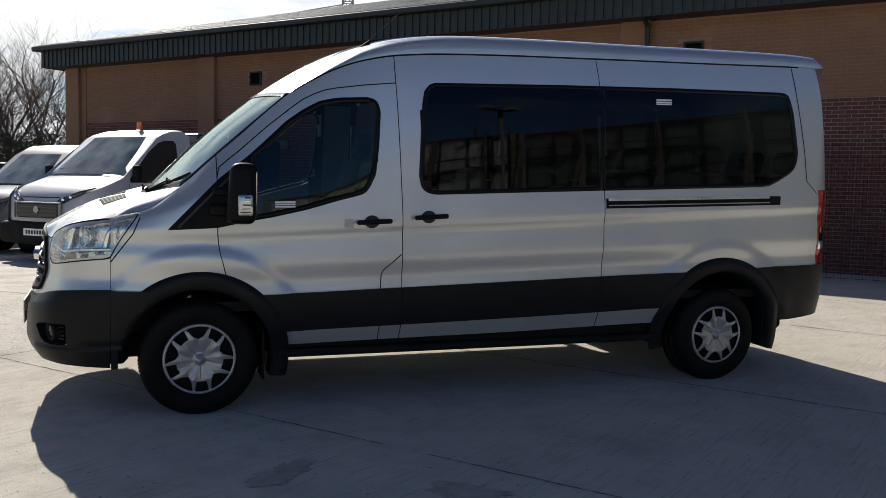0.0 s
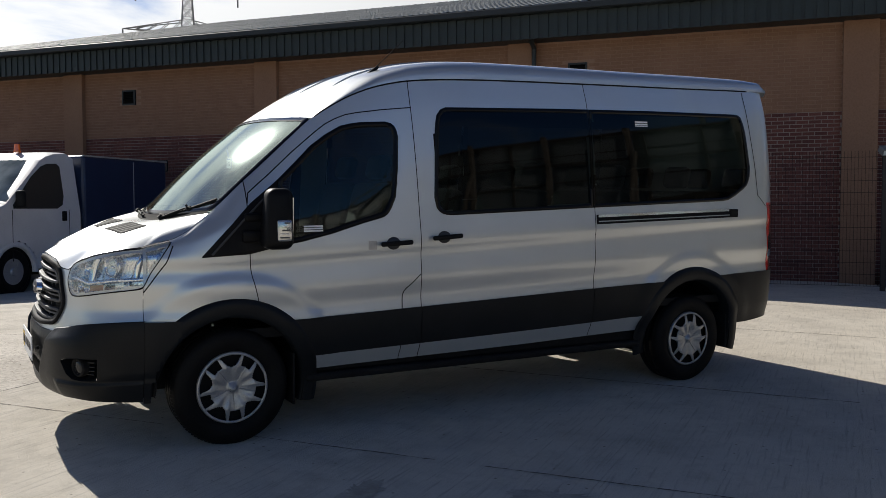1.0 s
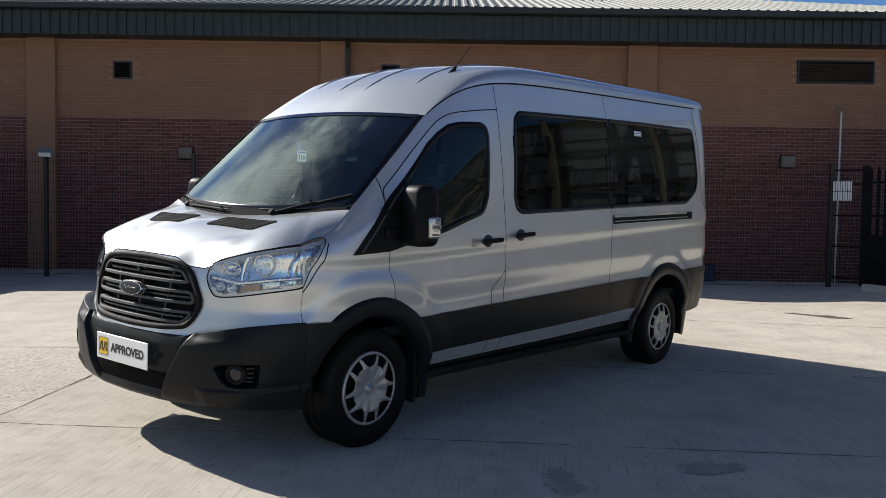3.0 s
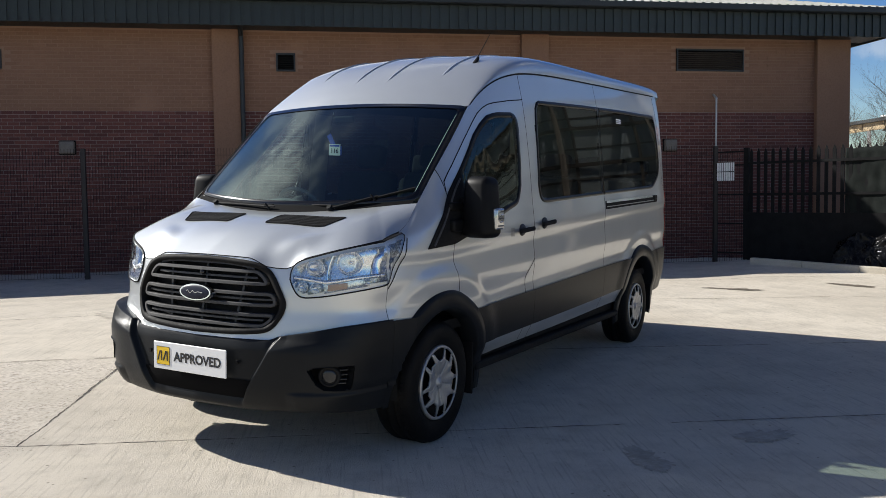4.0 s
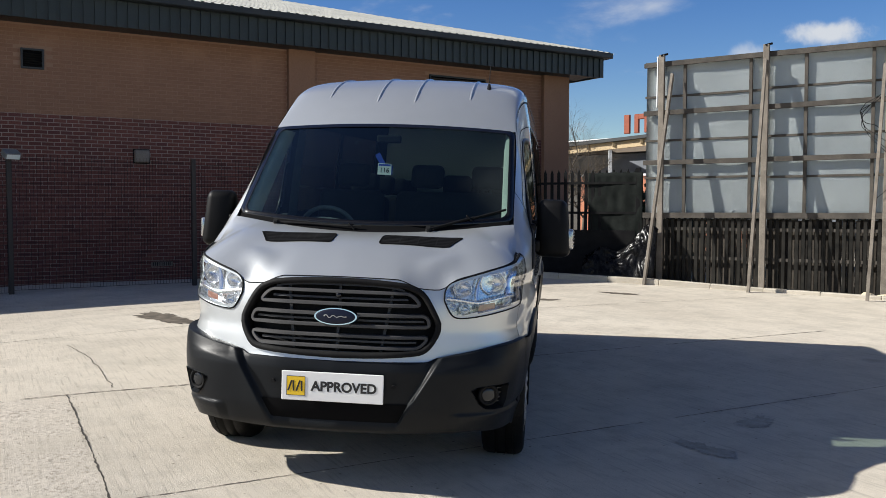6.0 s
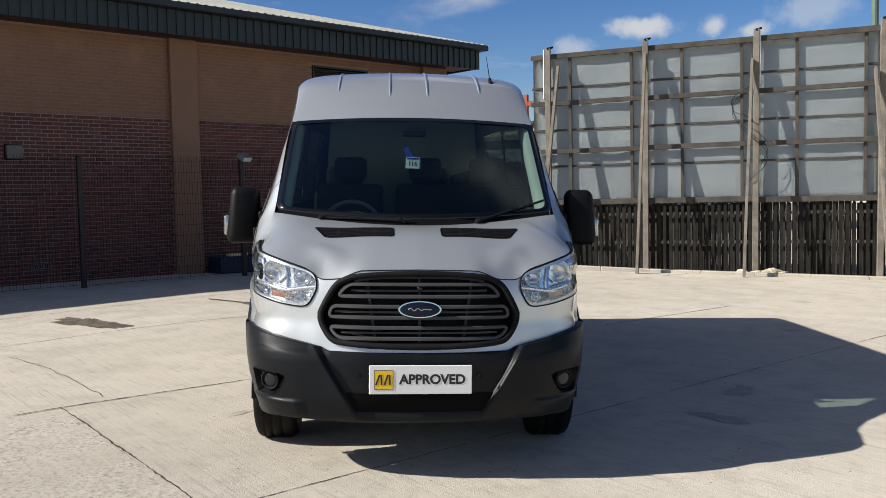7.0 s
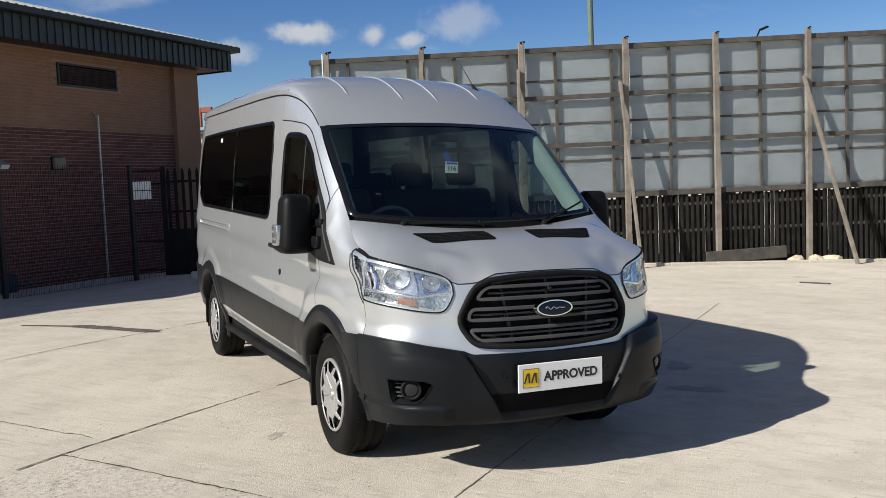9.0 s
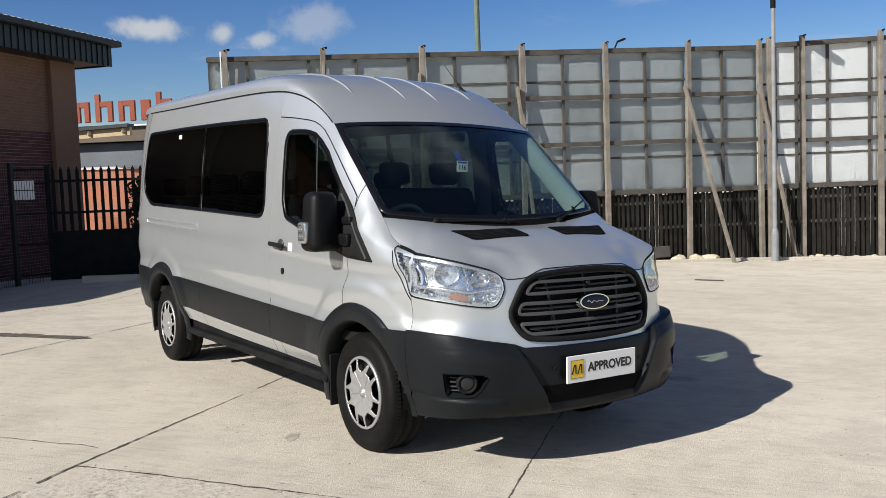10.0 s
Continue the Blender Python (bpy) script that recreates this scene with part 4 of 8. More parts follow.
WINDOW_B = Outline(clip(WIN_UP, 2.698, 4.382), clip(WIN_LO, 2.698, 4.382))

SEAM_A = curve([(0.2, 0.17), (0.75, 0.165), (0.842, 0.149), (0.91, 0.132), (1.012, 0.108), (1.136, 0.098), (1.44, 0.098), (2.4, 0.098)])
SEAM_B = curve([(0.2, 1.256), (0.75, 1.251), (1.15, 1.248), (1.512, 1.235), (1.867, 1.218), (2.223, 1.201), (2.4, 1.20)])
SEAM_C = curve([(0.2, 2.70), (0.8, 2.708), (1.158, 2.716), (1.394, 2.713), (2.167, 2.675), (2.303, 2.659), (2.4, 2.655)])
SEAM_END = curve([(0.2, 4.78), (0.72, 4.78), (0.85, 4.765), (1.16, 4.745), (1.45, 4.725), (1.82, 4.69), (2.16, 4.65), (2.37, 4.60)])
WHEELS = ((0.0, 0.338, 0.455), (3.73, 0.36, 0.485))


def side_panel(name, van, sgn, a, b, rows, zlo, zhi, material, label="", out=0.0, holes=(), step=0.035, gap=0.003, arches=True):
    """A body panel between two upright seams and two lines along the body."""
    at = side(sgn)
    n = max(int(abs(b(1.0) - a(1.0)) / step), 3)
    pts, flat = [], []
    for i in range(n + 1):
        row, fr = [], []
        for k in range(rows + 1):
            x = a(1.0) + (b(1.0) - a(1.0)) * i / n
            for _ in range(3):
                lo, hi = zlo(x), zhi(x)
                z = lo + (hi - lo) * k / rows
                x0, x1 = a(z) + gap, b(z) - gap
                x = x0 + (x1 - x0) * i / n
            row.append(at(x, z, out))
            fr.append((x, z))
        pts.append(row)
        flat.append(fr)

    def keep(i, j):
        x = (flat[i][j][0] + flat[i + 1][j + 1][0]) / 2
        z = (flat[i][j][1] + flat[i + 1][j + 1][1]) / 2
        if any(h.inside(x, z, 0.022) for h in holes):
            return False
        return not (arches and any(math.hypot(x - hx, z - hz) < r for hx, hz, r in WHEELS))
    v, f = grid_mesh(pts, sgn > 0, keep)
    return raw(name, v, f, material, van, label, True)


# nose: q runs from the middle (0) round the corner (1) and back along the wing
NOSE_X = curve([(0.2, 0.70), (0.30, 0.93), (0.36, 0.97), (0.62, 0.99), (0.69, 0.97), (0.80, 0.950), (0.90, 0.937), (1.0, 0.918), (1.083, 0.893), (1.2, 0.85)])
NOSE_G = curve([(0, 0), (0.29, 0.024), (0.55, 0.165), (0.67, 0.265), (0.81, 0.395), (0.89, 0.53), (0.96, 0.74), (1.0, 1.0)])
# the bumper stands further out and is blunter
BUMPER_X = curve([(0.2, 0.70), (0.25, 0.82), (0.30, 0.93), (0.36, 0.985), (0.45, 1.012), (0.62, 1.014), (0.66, 1.005), (0.69, 0.99), (0.80, 0.97)])
BUMPER_G = curve([(0, 0), (0.29, 0.02), (0.55, 0.105), (0.67, 0.165), (0.81, 0.29), (0.89, 0.42), (0.96, 0.68), (1.0, 1.0)])


def nose_flat(q, z, ahead=NOSE_X, round_off=NOSE_G):
    s, q = (1 if q >= 0 else -1), abs(q)
    if q <= 1:
        w = side_y(-0.5, min(z, 1.19))
        x0 = ahead(z)
        return Vector((-x0 + (x0 - 0.5) * round_off(q), s * w * q, z))
    x = -0.5 + (q - 1) * 0.5
    return Vector((x, s * side_y(x, z), z))


def nose(q, z, out=0.0, flat=nose_flat):
    p = flat(q, z)
    if out:
        e = 0.012
        a = flat(q + e, z) - flat(q - e, z)
        b = flat(q, z + e) - flat(q, z - e)
        n = a.cross(b)
        if n.x > 0 and abs(q) < 0.9 or n.y * q < 0 and abs(q) >= 0.9:
            n = -n
        p = p + n.normalized() * out
    return p


def corner_swell(x):
    """How far the bumper's corners swell out beside the wings."""
    k = min(max((-0.27 - x) / 0.22, 0.0), 1.0)
    return 0.022 * k * k * (3 - 2 * k)


def bumper_flat(q, z):
    p = nose_flat(q, z, BUMPER_X, BUMPER_G)
    k = min(max((abs(q) - 0.55) / 0.4, 0.0), 1.0)
    p.y += math.copysign(corner_swell(max(p.x, -0.5)) * k, q)
    return p


def bumper_skin(q, z, out=0.0):
    return nose(q, z, out, bumper_flat)


HOOD_Z = curve([(0, 1.094), (0.33, 1.088), (0.40, 1.068), (0.46, 1.046), (0.56, 1.040), (0.60, 1.052), (0.63, 1.078), (0.66, 1.094), (0.72, 1.111), (0.81, 1.134), (0.93, 1.162), (1.0, 1.180), (1.06, 1.190), (1.33, 1.222)])
HOOD_FAIR = curve([(0, 1.096), (0.33, 1.091), (0.55, 1.089), (0.66, 1.102), (0.72, 1.113), (0.81, 1.135), (0.93, 1.163), (1.0, 1.181), (1.06, 1.191), (1.33, 1.222)])
BUMPER_Z = curve([(0, 0.664), (0.50, 0.668), (0.56, 0.69), (0.73, 0.722), (0.89, 0.752), (1.0, 0.762), (1.4, 0.757)])
BUMPER_LO = curve([(0, 0.318), (0.5, 0.322), (0.8, 0.332), (0.95, 0.312), (1.0, 0.30), (1.3, 0.285)])
LAMP = Outline(eased([(0.592, 0.99), (0.596, 1.03), (0.612, 1.062), (0.64, 1.082), (0.72, 1.106), (0.81, 1.129), (0.93, 1.157), (1.0, 1.174), (1.06, 1.184), (1.31, 1.212)]), eased([(0.592, 0.985), (0.607, 0.95), (0.635, 0.912), (0.665, 0.895), (0.72, 0.896), (0.80, 0.906), (0.90, 0.925), (0.985, 0.944), (1.0, 0.955), (1.12, 1.07), (1.31, 1.204)]))
GRILLE = Outline(eased([(-0.520, 0.855), (-0.50, 0.91), (-0.44, 1.015), (-0.39, 1.045), (-0.32, 1.068), (0, 1.083), (0.32, 1.068), (0.39, 1.045), (0.44, 1.015), (0.50, 0.91), (0.520, 0.855)]), eased([(-0.515, 0.84), (-0.505, 0.80), (-0.46, 0.73), (-0.40, 0.708), (0, 0.690), (0.40, 0.708), (0.46, 0.73), (0.505, 0.80), (0.515, 0.84)]))


def bumper_front(y, z, out=0.0):
    return bumper_skin(y / side_y(-0.5, min(z, 1.15)), z, out)


def front(y, z, out=0.0):
    """The nose by y rather than by its running length."""
    w = side_y(-0.5, min(z, 1.15))
    return nose(y / w, z, out)


def hood(e, v, out=0.0):
    q = e * 1.33
    f, g = nose_flat(q, HOOD_Z(abs(q))), nose_flat(q, HOOD_FAIR(abs(q)))
    c = Vector((-0.315 + 0.2 * e * e, 0.842 * e, 1.304 + 0.075 * e * e))
    p = g.lerp(c, v) + (f - g) * max(1 - v, 0) ** 8
    # the sides lie on the wings' top edges
    xs = -0.335 + 0.22 * v
    rim = Vector((xs, math.copysign(EDGE_Y(xs), e), EDGE_Z(xs) + 0.002))
    flat = nose_flat(math.copysign(1.33, e), HOOD_FAIR(1.33)).lerp(Vector((-0.115, math.copysign(0.842, e), 1.379)), v)
    p += (rim - flat) * abs(e) ** 8
    k = math.sin(math.pi * min(max(v, 0), 1))
    p.z += 0.045 * k * (1 - e * e) ** 0.9 if abs(e) < 1 else 0
    # two soft folds run from the lamps to the vents
    fold = abs(abs(p.y) - (0.45 + 0.135 * v))
    p.z += 0.02 * math.sin(math.pi * min(max(v, 0) / 0.40, 1)) ** 2 * math.exp(-(fold / 0.085) ** 2)
    p.z += out
    return p


def screen(e, v, out=0.0):
    b = Vector((-0.27 + 0.18 * e * e, 0.84 * e, 1.338 + 0.05 * e * e))
    t = Vector((0.44 + 0.106 * e * e, 0.806 * e, 1.988 - 0.026 * e * e))
    p = b.lerp(t, v)
    k = math.sin(math.pi * min(max(v, 0), 1)) * 0.022 * (1 - abs(e) ** 3)
    n = Vector((-0.68, 0, 0.73))
    return p + n * (k + out)


MID_Z = curve([(0.44, 1.988), (0.6, 2.10), (0.8, 2.222), (1.0, 2.315), (1.25, 2.39), (1.6, 2.437), (2.0, 2.455), (3.0, 2.478), (4.4, 2.505), (4.62, 2.495)])


def roof(e, xe, out=0.0):
    """The roof: e across, xe the place along its edge."""
    k = (xe - 0.546) / (4.62 - 0.546)
    xc = 0.44 + (4.64 - 0.44) * k
    x = xc + (xe - xc) * e * e
    zl = EDGE_Z(xe)
    f = 0.78 * (1 - min(abs(e), 1) ** 11) ** 0.34 + 0.22 * (1 - e * e)
    zf = min(max((xe - 0.546) / 0.45, 0), 1)
    f = f * zf + (1 - e * e) * (1 - zf)
    return Vector((x, EDGE_Y(xe) * e, zl + (MID_Z(xc) - zl) * f + out))


def cushion(lo, hi, r=0.05, m=None):
    bm = B()
    box(bm, lo, hi, m, r, 3)
    return bm


def make_wheel(hx, hy, hz, sgn, van, turn):
    """Tyre, trim and hub, axle along y."""
    w = empty("wheel", Matrix.Translation((hx, hy, hz)), "", "")
    w.parent = van
    prof = [(0.215, 0.0), (0.235, 0.012), (0.27, 0.02), (0.31, 0.018), (0.332, 0.008), (0.345, -0.012), (0.349, -0.035), (0.349, -0.075), (0.342, -0.077), (0.342, -0.087), (0.349, -0.089), (0.349, -0.135), (0.342, -0.137), (0.342, -0.147), (0.349, -0.149), (0.349, -0.19), (0.335, -0.215), (0.30, -0.225), (0.215, -0.20)]
    n = 72
    pts = [[Vector((r * math.cos(6.28318530718 * i / n), sgn * o, r * math.sin(6.28318530718 * i / n))) for i in range(n + 1)] for r, o in prof]
    v, f = grid_mesh(pts, sgn > 0)
    t = raw("tyre", v, f, RUBBER, w, "black road tyre", True)
    # fine tread blocks
    bm = B()
    for i in range(0, 96):
        m = Matrix.Rotation(-6.28318530718 * i / 96, 4, "Y") @ Matrix.Translation((0.3405, sgn * -0.022, 0)) @ pose(0, 0, 0, 0, 0, sgn * 22)
        box(bm, (-0.006, -0.020, -0.0075), (0.006, 0.020, 0.0075), m)
    tr = part("tread", bm, RUBBER, t)
    tr["kind"] = "stuff"
    # pressed trim with ten openings
    radii = [0.0, 0.022, 0.024, 0.045, 0.075, 0.09] + [0.096 + 0.006 * k for k in range(17)] + [0.198, 0.212, 0.217]
    dish = [float(np.interp(r, (0, 0.022, 0.024, 0.045, 0.105, 0.132, 0.184, 0.192, 0.198, 0.212, 0.217), (0.006, 0.006, -0.004, -0.004, 0.006, 0.009, 0.0, -0.002, 0.004, 0.004, -0.012))) for r in radii]
    na = 360
    pts = []
    for r, d in zip(radii, dish):
        row = []
        for i in range(na + 1):
            a = 6.28318530718 * i / na
            k = ((math.degrees(a) - turn) % 72.0) - 36.0
            groove = 0.007 * math.exp(-(k * r / 0.09) ** 2) if 0.03 < r < 0.134 else 0.0
            groove -= 0.006 * math.exp(-((abs(k) - 20.0) / 9.0) ** 2) * min(max((r - 0.06) / 0.06, 0), 1) if r < 0.19 else 0.0
            row.append(Vector((r * math.cos(a), sgn * (d + 0.012 - groove), r * math.sin(a))))
        pts.append(row)

    def keep(j, i):
        r = (radii[j] + radii[j + 1]) / 2
        a = (i + 0.5 - turn) % 72.0
        big = min(a, 72 - a)
        small = abs(a - 36.0)
        if 0.128 < r < 0.198 and big < 20.0 * ((r - 0.128) / 0.070) ** 0.38:
            return False
        return not (0.137 < r < 0.197 and small < 11.8)
    v, f = grid_mesh(pts, sgn > 0, keep)
    tr = raw("wheel_trim", v, f, SILVER_PLASTIC, w, "silver ten-opening wheel trim", True)
    sol = tr.modifiers.new("thick", "SOLIDIFY")
    sol.thickness, sol.offset = 0.008, -1 if True else 1
    bm = B()
    tube(bm, (0, -sgn * 0.10, 0), (0, -sgn * 0.03, 0), 0.21, 40)
    part("rim", bm, MATT_BLACK, w, "black steel rim")
    return w


def text_mesh(name, words, size, m, material, parent, bold=0.0):
    cu = bpy.data.curves.new(name, "FONT")
    cu.body, cu.size, cu.align_x, cu.align_y, cu.extrude, cu.offset = words, size, "CENTER", "CENTER", 0.0006, bold
    tmp = bpy.data.objects.new(name, cu)
    scene.collection.objects.link(tmp)
    me = bpy.data.meshes.new_from_object(tmp.evaluated_get(bpy.context.evaluated_depsgraph_get()))
    bpy.data.objects.remove(tmp)
    bpy.data.curves.remove(cu)
    me.materials.clear()
    me.materials.append(material)
    ob = new(name, me)
    ob.matrix_basis = m
    ob.parent = parent
    return ob


def make_minibus():
    van = empty("minibus", SLOPE, "silver medium-roof minibus with dark glass and black lower cladding", "minibus")
    lo = lambda x: CLAD_HI(x)
    S0, S9 = (lambda z: -0.5), SEAM_END
    holes = [DARK_AREA, WINDOW_A, WINDOW_B]
    for sgn in (-1, 1):
        at = side(sgn)
        lamp_hole = Outline([(-0.5, 1.174), (-0.47, 1.184), (-0.345, 1.212)], [(-0.5, 0.955), (-0.44, 1.07), (-0.345, 1.204)])
        wing = side_panel("front_wing", van, sgn, S0, SEAM_A, 48, lo, EDGE_Z, PAINT, holes=holes + [lamp_hole], step=0.016)
        door = side_panel("front_door", van, sgn, SEAM_A, SEAM_B, 80, lo, EDGE_Z, PAINT, holes=holes, step=0.018)
        mid = side_panel("sliding_door" if sgn < 0 else "side_panel", van, sgn, SEAM_B, SEAM_C, 50, lo, EDGE_Z, PAINT, holes=holes)
        rear = side_panel("rear_quarter", van, sgn, SEAM_C, S9, 70, lo, EDGE_Z, PAINT, holes=holes, step=0.022)
        # black shell puts shade into the panel gaps and doubles as cabin trim
        side_panel("gap_shade_lining", van, sgn, lambda z: -0.29, S9, 50, lambda x: SILL_LO(x) + 0.01, EDGE_Z, MATT_BLACK, out=-0.014, holes=holes, step=0.05)
        # lower cladding and sill
        for a, b in ((lambda z: 0.30, SEAM_B), (SEAM_B, SEAM_C), (SEAM_C, lambda z: 3.45)):
            side_panel("side_cladding", van, sgn, a, b, 10, SILL_HI, lambda x: CLAD_HI(x) + 0.004, TRIM, "black moulded side cladding", 0.012, step=0.05)
        side_panel("rear_cladding", van, sgn, lambda z: 4.0, S9, 14, lambda x: 0.44 + 0.09 * max(x - 4.4, 0) ** 1.0, lambda x: CLAD_HI(x) + 0.004, TRIM, "black rear bumper corner", 0.012)
        corner = side_panel("bumper_corner", van, sgn, S0, lambda z: -0.26, 36, lambda x: 0.29, lambda x: CLAD_HI(x) + 0.004, TRIM, "", 0.012, step=0.02)
        for p in corner.data.vertices:
            p.co.y += sgn * (corner_swell(p.co.x) + 0.016 * min(max((0.434 - p.co.z) / 0.012, 0), 1) * min(max((p.co.z - 0.30) / 0.10, 0), 1) * min(max((-0.26 - p.co.x) / 0.1, 0), 1))
        for a, b in ((lambda z: 0.47, lambda z: 1.11), (lambda z: 1.11, SEAM_B), (SEAM_B, SEAM_C), (SEAM_C, lambda z: 3.24 - (z - 0.57) * -0.25)):
            sill = side_panel("sill", van, sgn, a, b, 5, SILL_LO, lambda x: SILL_HI(x) - 0.002, PAINT, "silver sill panel", 0.002, step=0.08)
            for p in sill.data.vertices:
                # the sill tucks in towards its foot
                p.co.y -= sgn * 0.10 * max(SILL_HI(p.co.x) - p.co.z, 0)
        bm = B()
        box(bm, (0.46, sgn * 0.82, 0.325), (3.20, sgn * 0.945, 0.375), None, 0.02, 3)
        part("side_step", bm, MATT_BLACK, van, "black tubular side step")
        # arch flares
        for hx, hz, r in WHEELS:
            rows = []
            span = [math.radians(a) for a in range(-16, 184, 3)] if hx < 1 else [math.radians(a) for a in range(-16, 193, 3)]
            wide = 0.085
            for a in span:
                row = []
                for dr, out in ((-0.03, -0.10), (-0.025, 0.004), (-0.012, 0.0135), (wide * 0.5, 0.014), (wide - 0.006, 0.0125), (wide, -0.004)):
                    x, z = hx + (r + dr) * math.cos(a), hz + (r + dr) * math.sin(a)
                    row.append(at(x, max(z, 0.21), out))
                rows.append(row)
            v, f = grid_mesh(rows, sgn > 0)
            raw("wheel_arch_trim", v, f, TRIM, van, "black wheel arch trim", True)
            # arch liner
            pts = [[Vector((hx + (r - 0.01) * math.cos(a), sgn * y, hz + (r - 0.01) * math.sin(a))) for y in (0.93, 0.55)] for a in span]
            v, f = grid_mesh(pts)
            raw("arch_liner", v, f, MATT_BLACK, van, "", True)
            # mud flap behind
            bm = B()
            fx = hx + r - 0.085
            box(bm, (fx, sgn * 0.70, 0.20 if hx < 1 else 0.27), (fx + 0.012, sgn * 0.955, 0.52), None, 0.004)
            part("mud_flap", bm, MATT_BLACK, van)
        # glass with black borders
        for shape, glass, owner, nm in ((DOOR_WINDOW, DOOR_GLASS, door, "door_window"), (WINDOW_A, PRIVACY, mid, "side_window"), (WINDOW_B, PRIVACY, rear, "side_window")):
            v, f = patch(shape, at, 0.002, 40, 12, sgn > 0)
            g = raw(nm, v, f, glass, owner, "dark tinted glass", True)
            v, f = ring(shape, at, 0.034 if shape is DOOR_WINDOW else 0.028, 0.0045)
            raw("window_border", v, f, BORDER, g, "", True)
        v, f = line_on([(2.6955, 1.402), (2.6955, 2.122)], at, 0.03, 0.001)
        raw("window_seal", v, f, BORDER, rear, "", True)
        v, f = patch(CORNER, at, 0.006, 20, 8, sgn > 0)
        cp = raw("mirror_corner", v, f, MATT_BLACK, door, "black corner panel", True)
        # a raised edge along its slope and the foot that carries the mirror
        bm = B()
        ridge = [(-0.125, 1.135), (-0.02, 1.245), (0.09, 1.355), (0.18, 1.44), (0.262, 1.51)]
        for a, b in zip(ridge, ridge[1:]):
            tube(bm, at(*a, 0.006), at(*b, 0.006), 0.007, 8)
        part("corner_ridge", bm, BAR_GREY, cp)
        bm = B()
        for x0, x1, z0, z1, d in ((0.05, 0.27, 1.205, 1.275, 0.035), (0.07, 0.27, 1.325, 1.375, 0.022)):
            ctr = at((x0 + x1) / 2, (z0 + z1) / 2, 0.0)
            box(bm, (x0 - ctr.x, -d, z0 - ctr.z), (x1 - ctr.x, d, z1 - ctr.z), Matrix.Translation(ctr), 0.014, 3)
        part("mirror_foot", bm, MIRROR_BLACK, cp, "", True)
        sol = cp.modifiers.new("thick", "SOLIDIFY"); sol.thickness = 0.02
        if sgn > 0:
            # an upright bar divides the door glass on the driver's side
            v, f = line_on([(0.487, 1.25), (0.573, 1.528), (0.669, 1.839), (0.680, 1.875)], at, 0.014, 0.006)
            raw("window_bar", v, f, SLAT_GREY, door, "", True)
        # shut lines
        lines = [[(0.098, 1.43), (0.111, 1.492), (0.165, 1.54), (0.233, 1.597), (0.399, 1.748), (0.552, 1.873), (0.62, 1.924), (0.69, 1.962), (0.76, 1.99), (0.831, 2.006), (1.011, 2.034), (1.21, 2.057)],
                 [(1.242, 0.971), (1.18, 0.915), (1.14, 0.885), (1.122, 0.865), (1.112, 0.84), (1.108, 0.748)],
                 [(4.342, 2.35), (4.398, 2.02), (4.45, 1.725), (4.475, 1.502), (4.58, 1.412)],
                 [(-0.335, 1.19), (-0.375, 1.096), (-0.49, 0.94), (-0.497, 0.93)]]
        for ln in lines[:1] + lines[2 if sgn > 0 else 1:]:
            v, f = line_on(ln, at, 0.007, 0.002)
            raw("shut_line", v, f, MATT_BLACK, van)
        # raised paint strips added over the seams so they look sunlit, sunny side only
        for seam, z0, z1, owner in (((SEAM_B, 0.80, 2.30, door), (SEAM_C, 0.80, 2.36, rear)) if sgn > 0 else ()):
            rows = []
            for z in np.arange(z0, z1, 0.04):
                x = seam(z)
                rows.append([at(x - 0.008, z, 0.0005), at(x - 0.002, z, 0.0018), at(x + 0.002, z, 0.0018), at(x + 0.008, z, 0.0005)])
            v, f = grid_mesh(rows)
            raw("lit_seam", v, f, PAINT, owner, "", True)
        # roof gutter line
        rows = []
        for x in np.arange(0.56, 4.42, 0.05):
            rows.append([at(x, EDGE_Z(x) - 0.008, 0.003), at(x, EDGE_Z(x) + 0.003, 0.004)])
        v, f = grid_mesh(rows)
        raw("roof_gutter", v, f, MATT_BLACK, van)
        # handles
        spots = [(0.94, 1.168, 1.172, 1.183, door)] + ([(1.318, 1.545, 1.203, 1.217, mid)] if sgn < 0 else [])
        for x0, x1, z0, z1, owner in spots:
            bm = B()
            a, b = at(x0, z0, 0.035), at(x1, z1, 0.035)
            beam(bm, a, b, 0.022, 0.03, (0, 0, 1), 0.008)
            c = (at((x0 + x1) / 2 - 0.01, (z0 + z1) / 2, 0.0))
            hnd = part("door_handle", bm, MATT_BLACK, owner, "black pull handle")
            bm = B()
            bmesh.ops.create_uvsphere(bm, u_segments=20, v_segments=10, radius=0.05, matrix=Matrix.Translation(c) @ Matrix.Diagonal((1.0, 0.28, 0.82, 1)))
            part("handle_cup", bm, SLAT_GREY, hnd, "", True)
        # small paper label beside the front handle
        v, f = patch(Outline([(0.866, 1.196), (0.925, 1.196)], [(0.866, 1.14), (0.925, 1.14)]), at, 0.002, 3, 2, sgn > 0)
        raw("paper_label", v, f, WHITE_CARD if sgn > 0 else SILVER_PLASTIC, door, "small square sticker")
        if sgn > 0:
            bm = B()
            p = at(1.02, 1.0, 0.0)
            tube(bm, p + Vector((0, -0.01, 0)), p + Vector((0, 0.006, 0)), 0.022, 16)
            part("lock", bm, MATT_BLACK, door, "round black lock cover")
        # sliding rail, or a pressed swage on the other side
        if sgn < 0:
            rail = Outline([(2.724, 1.348), (4.213, 1.387)], [(2.724, 1.278), (4.213, 1.322)])
            v, f = patch(rail, at, 0.003, 20, 2)
            rl = raw("door_rail", v, f, MATT_BLACK, rear, "sliding door rail")
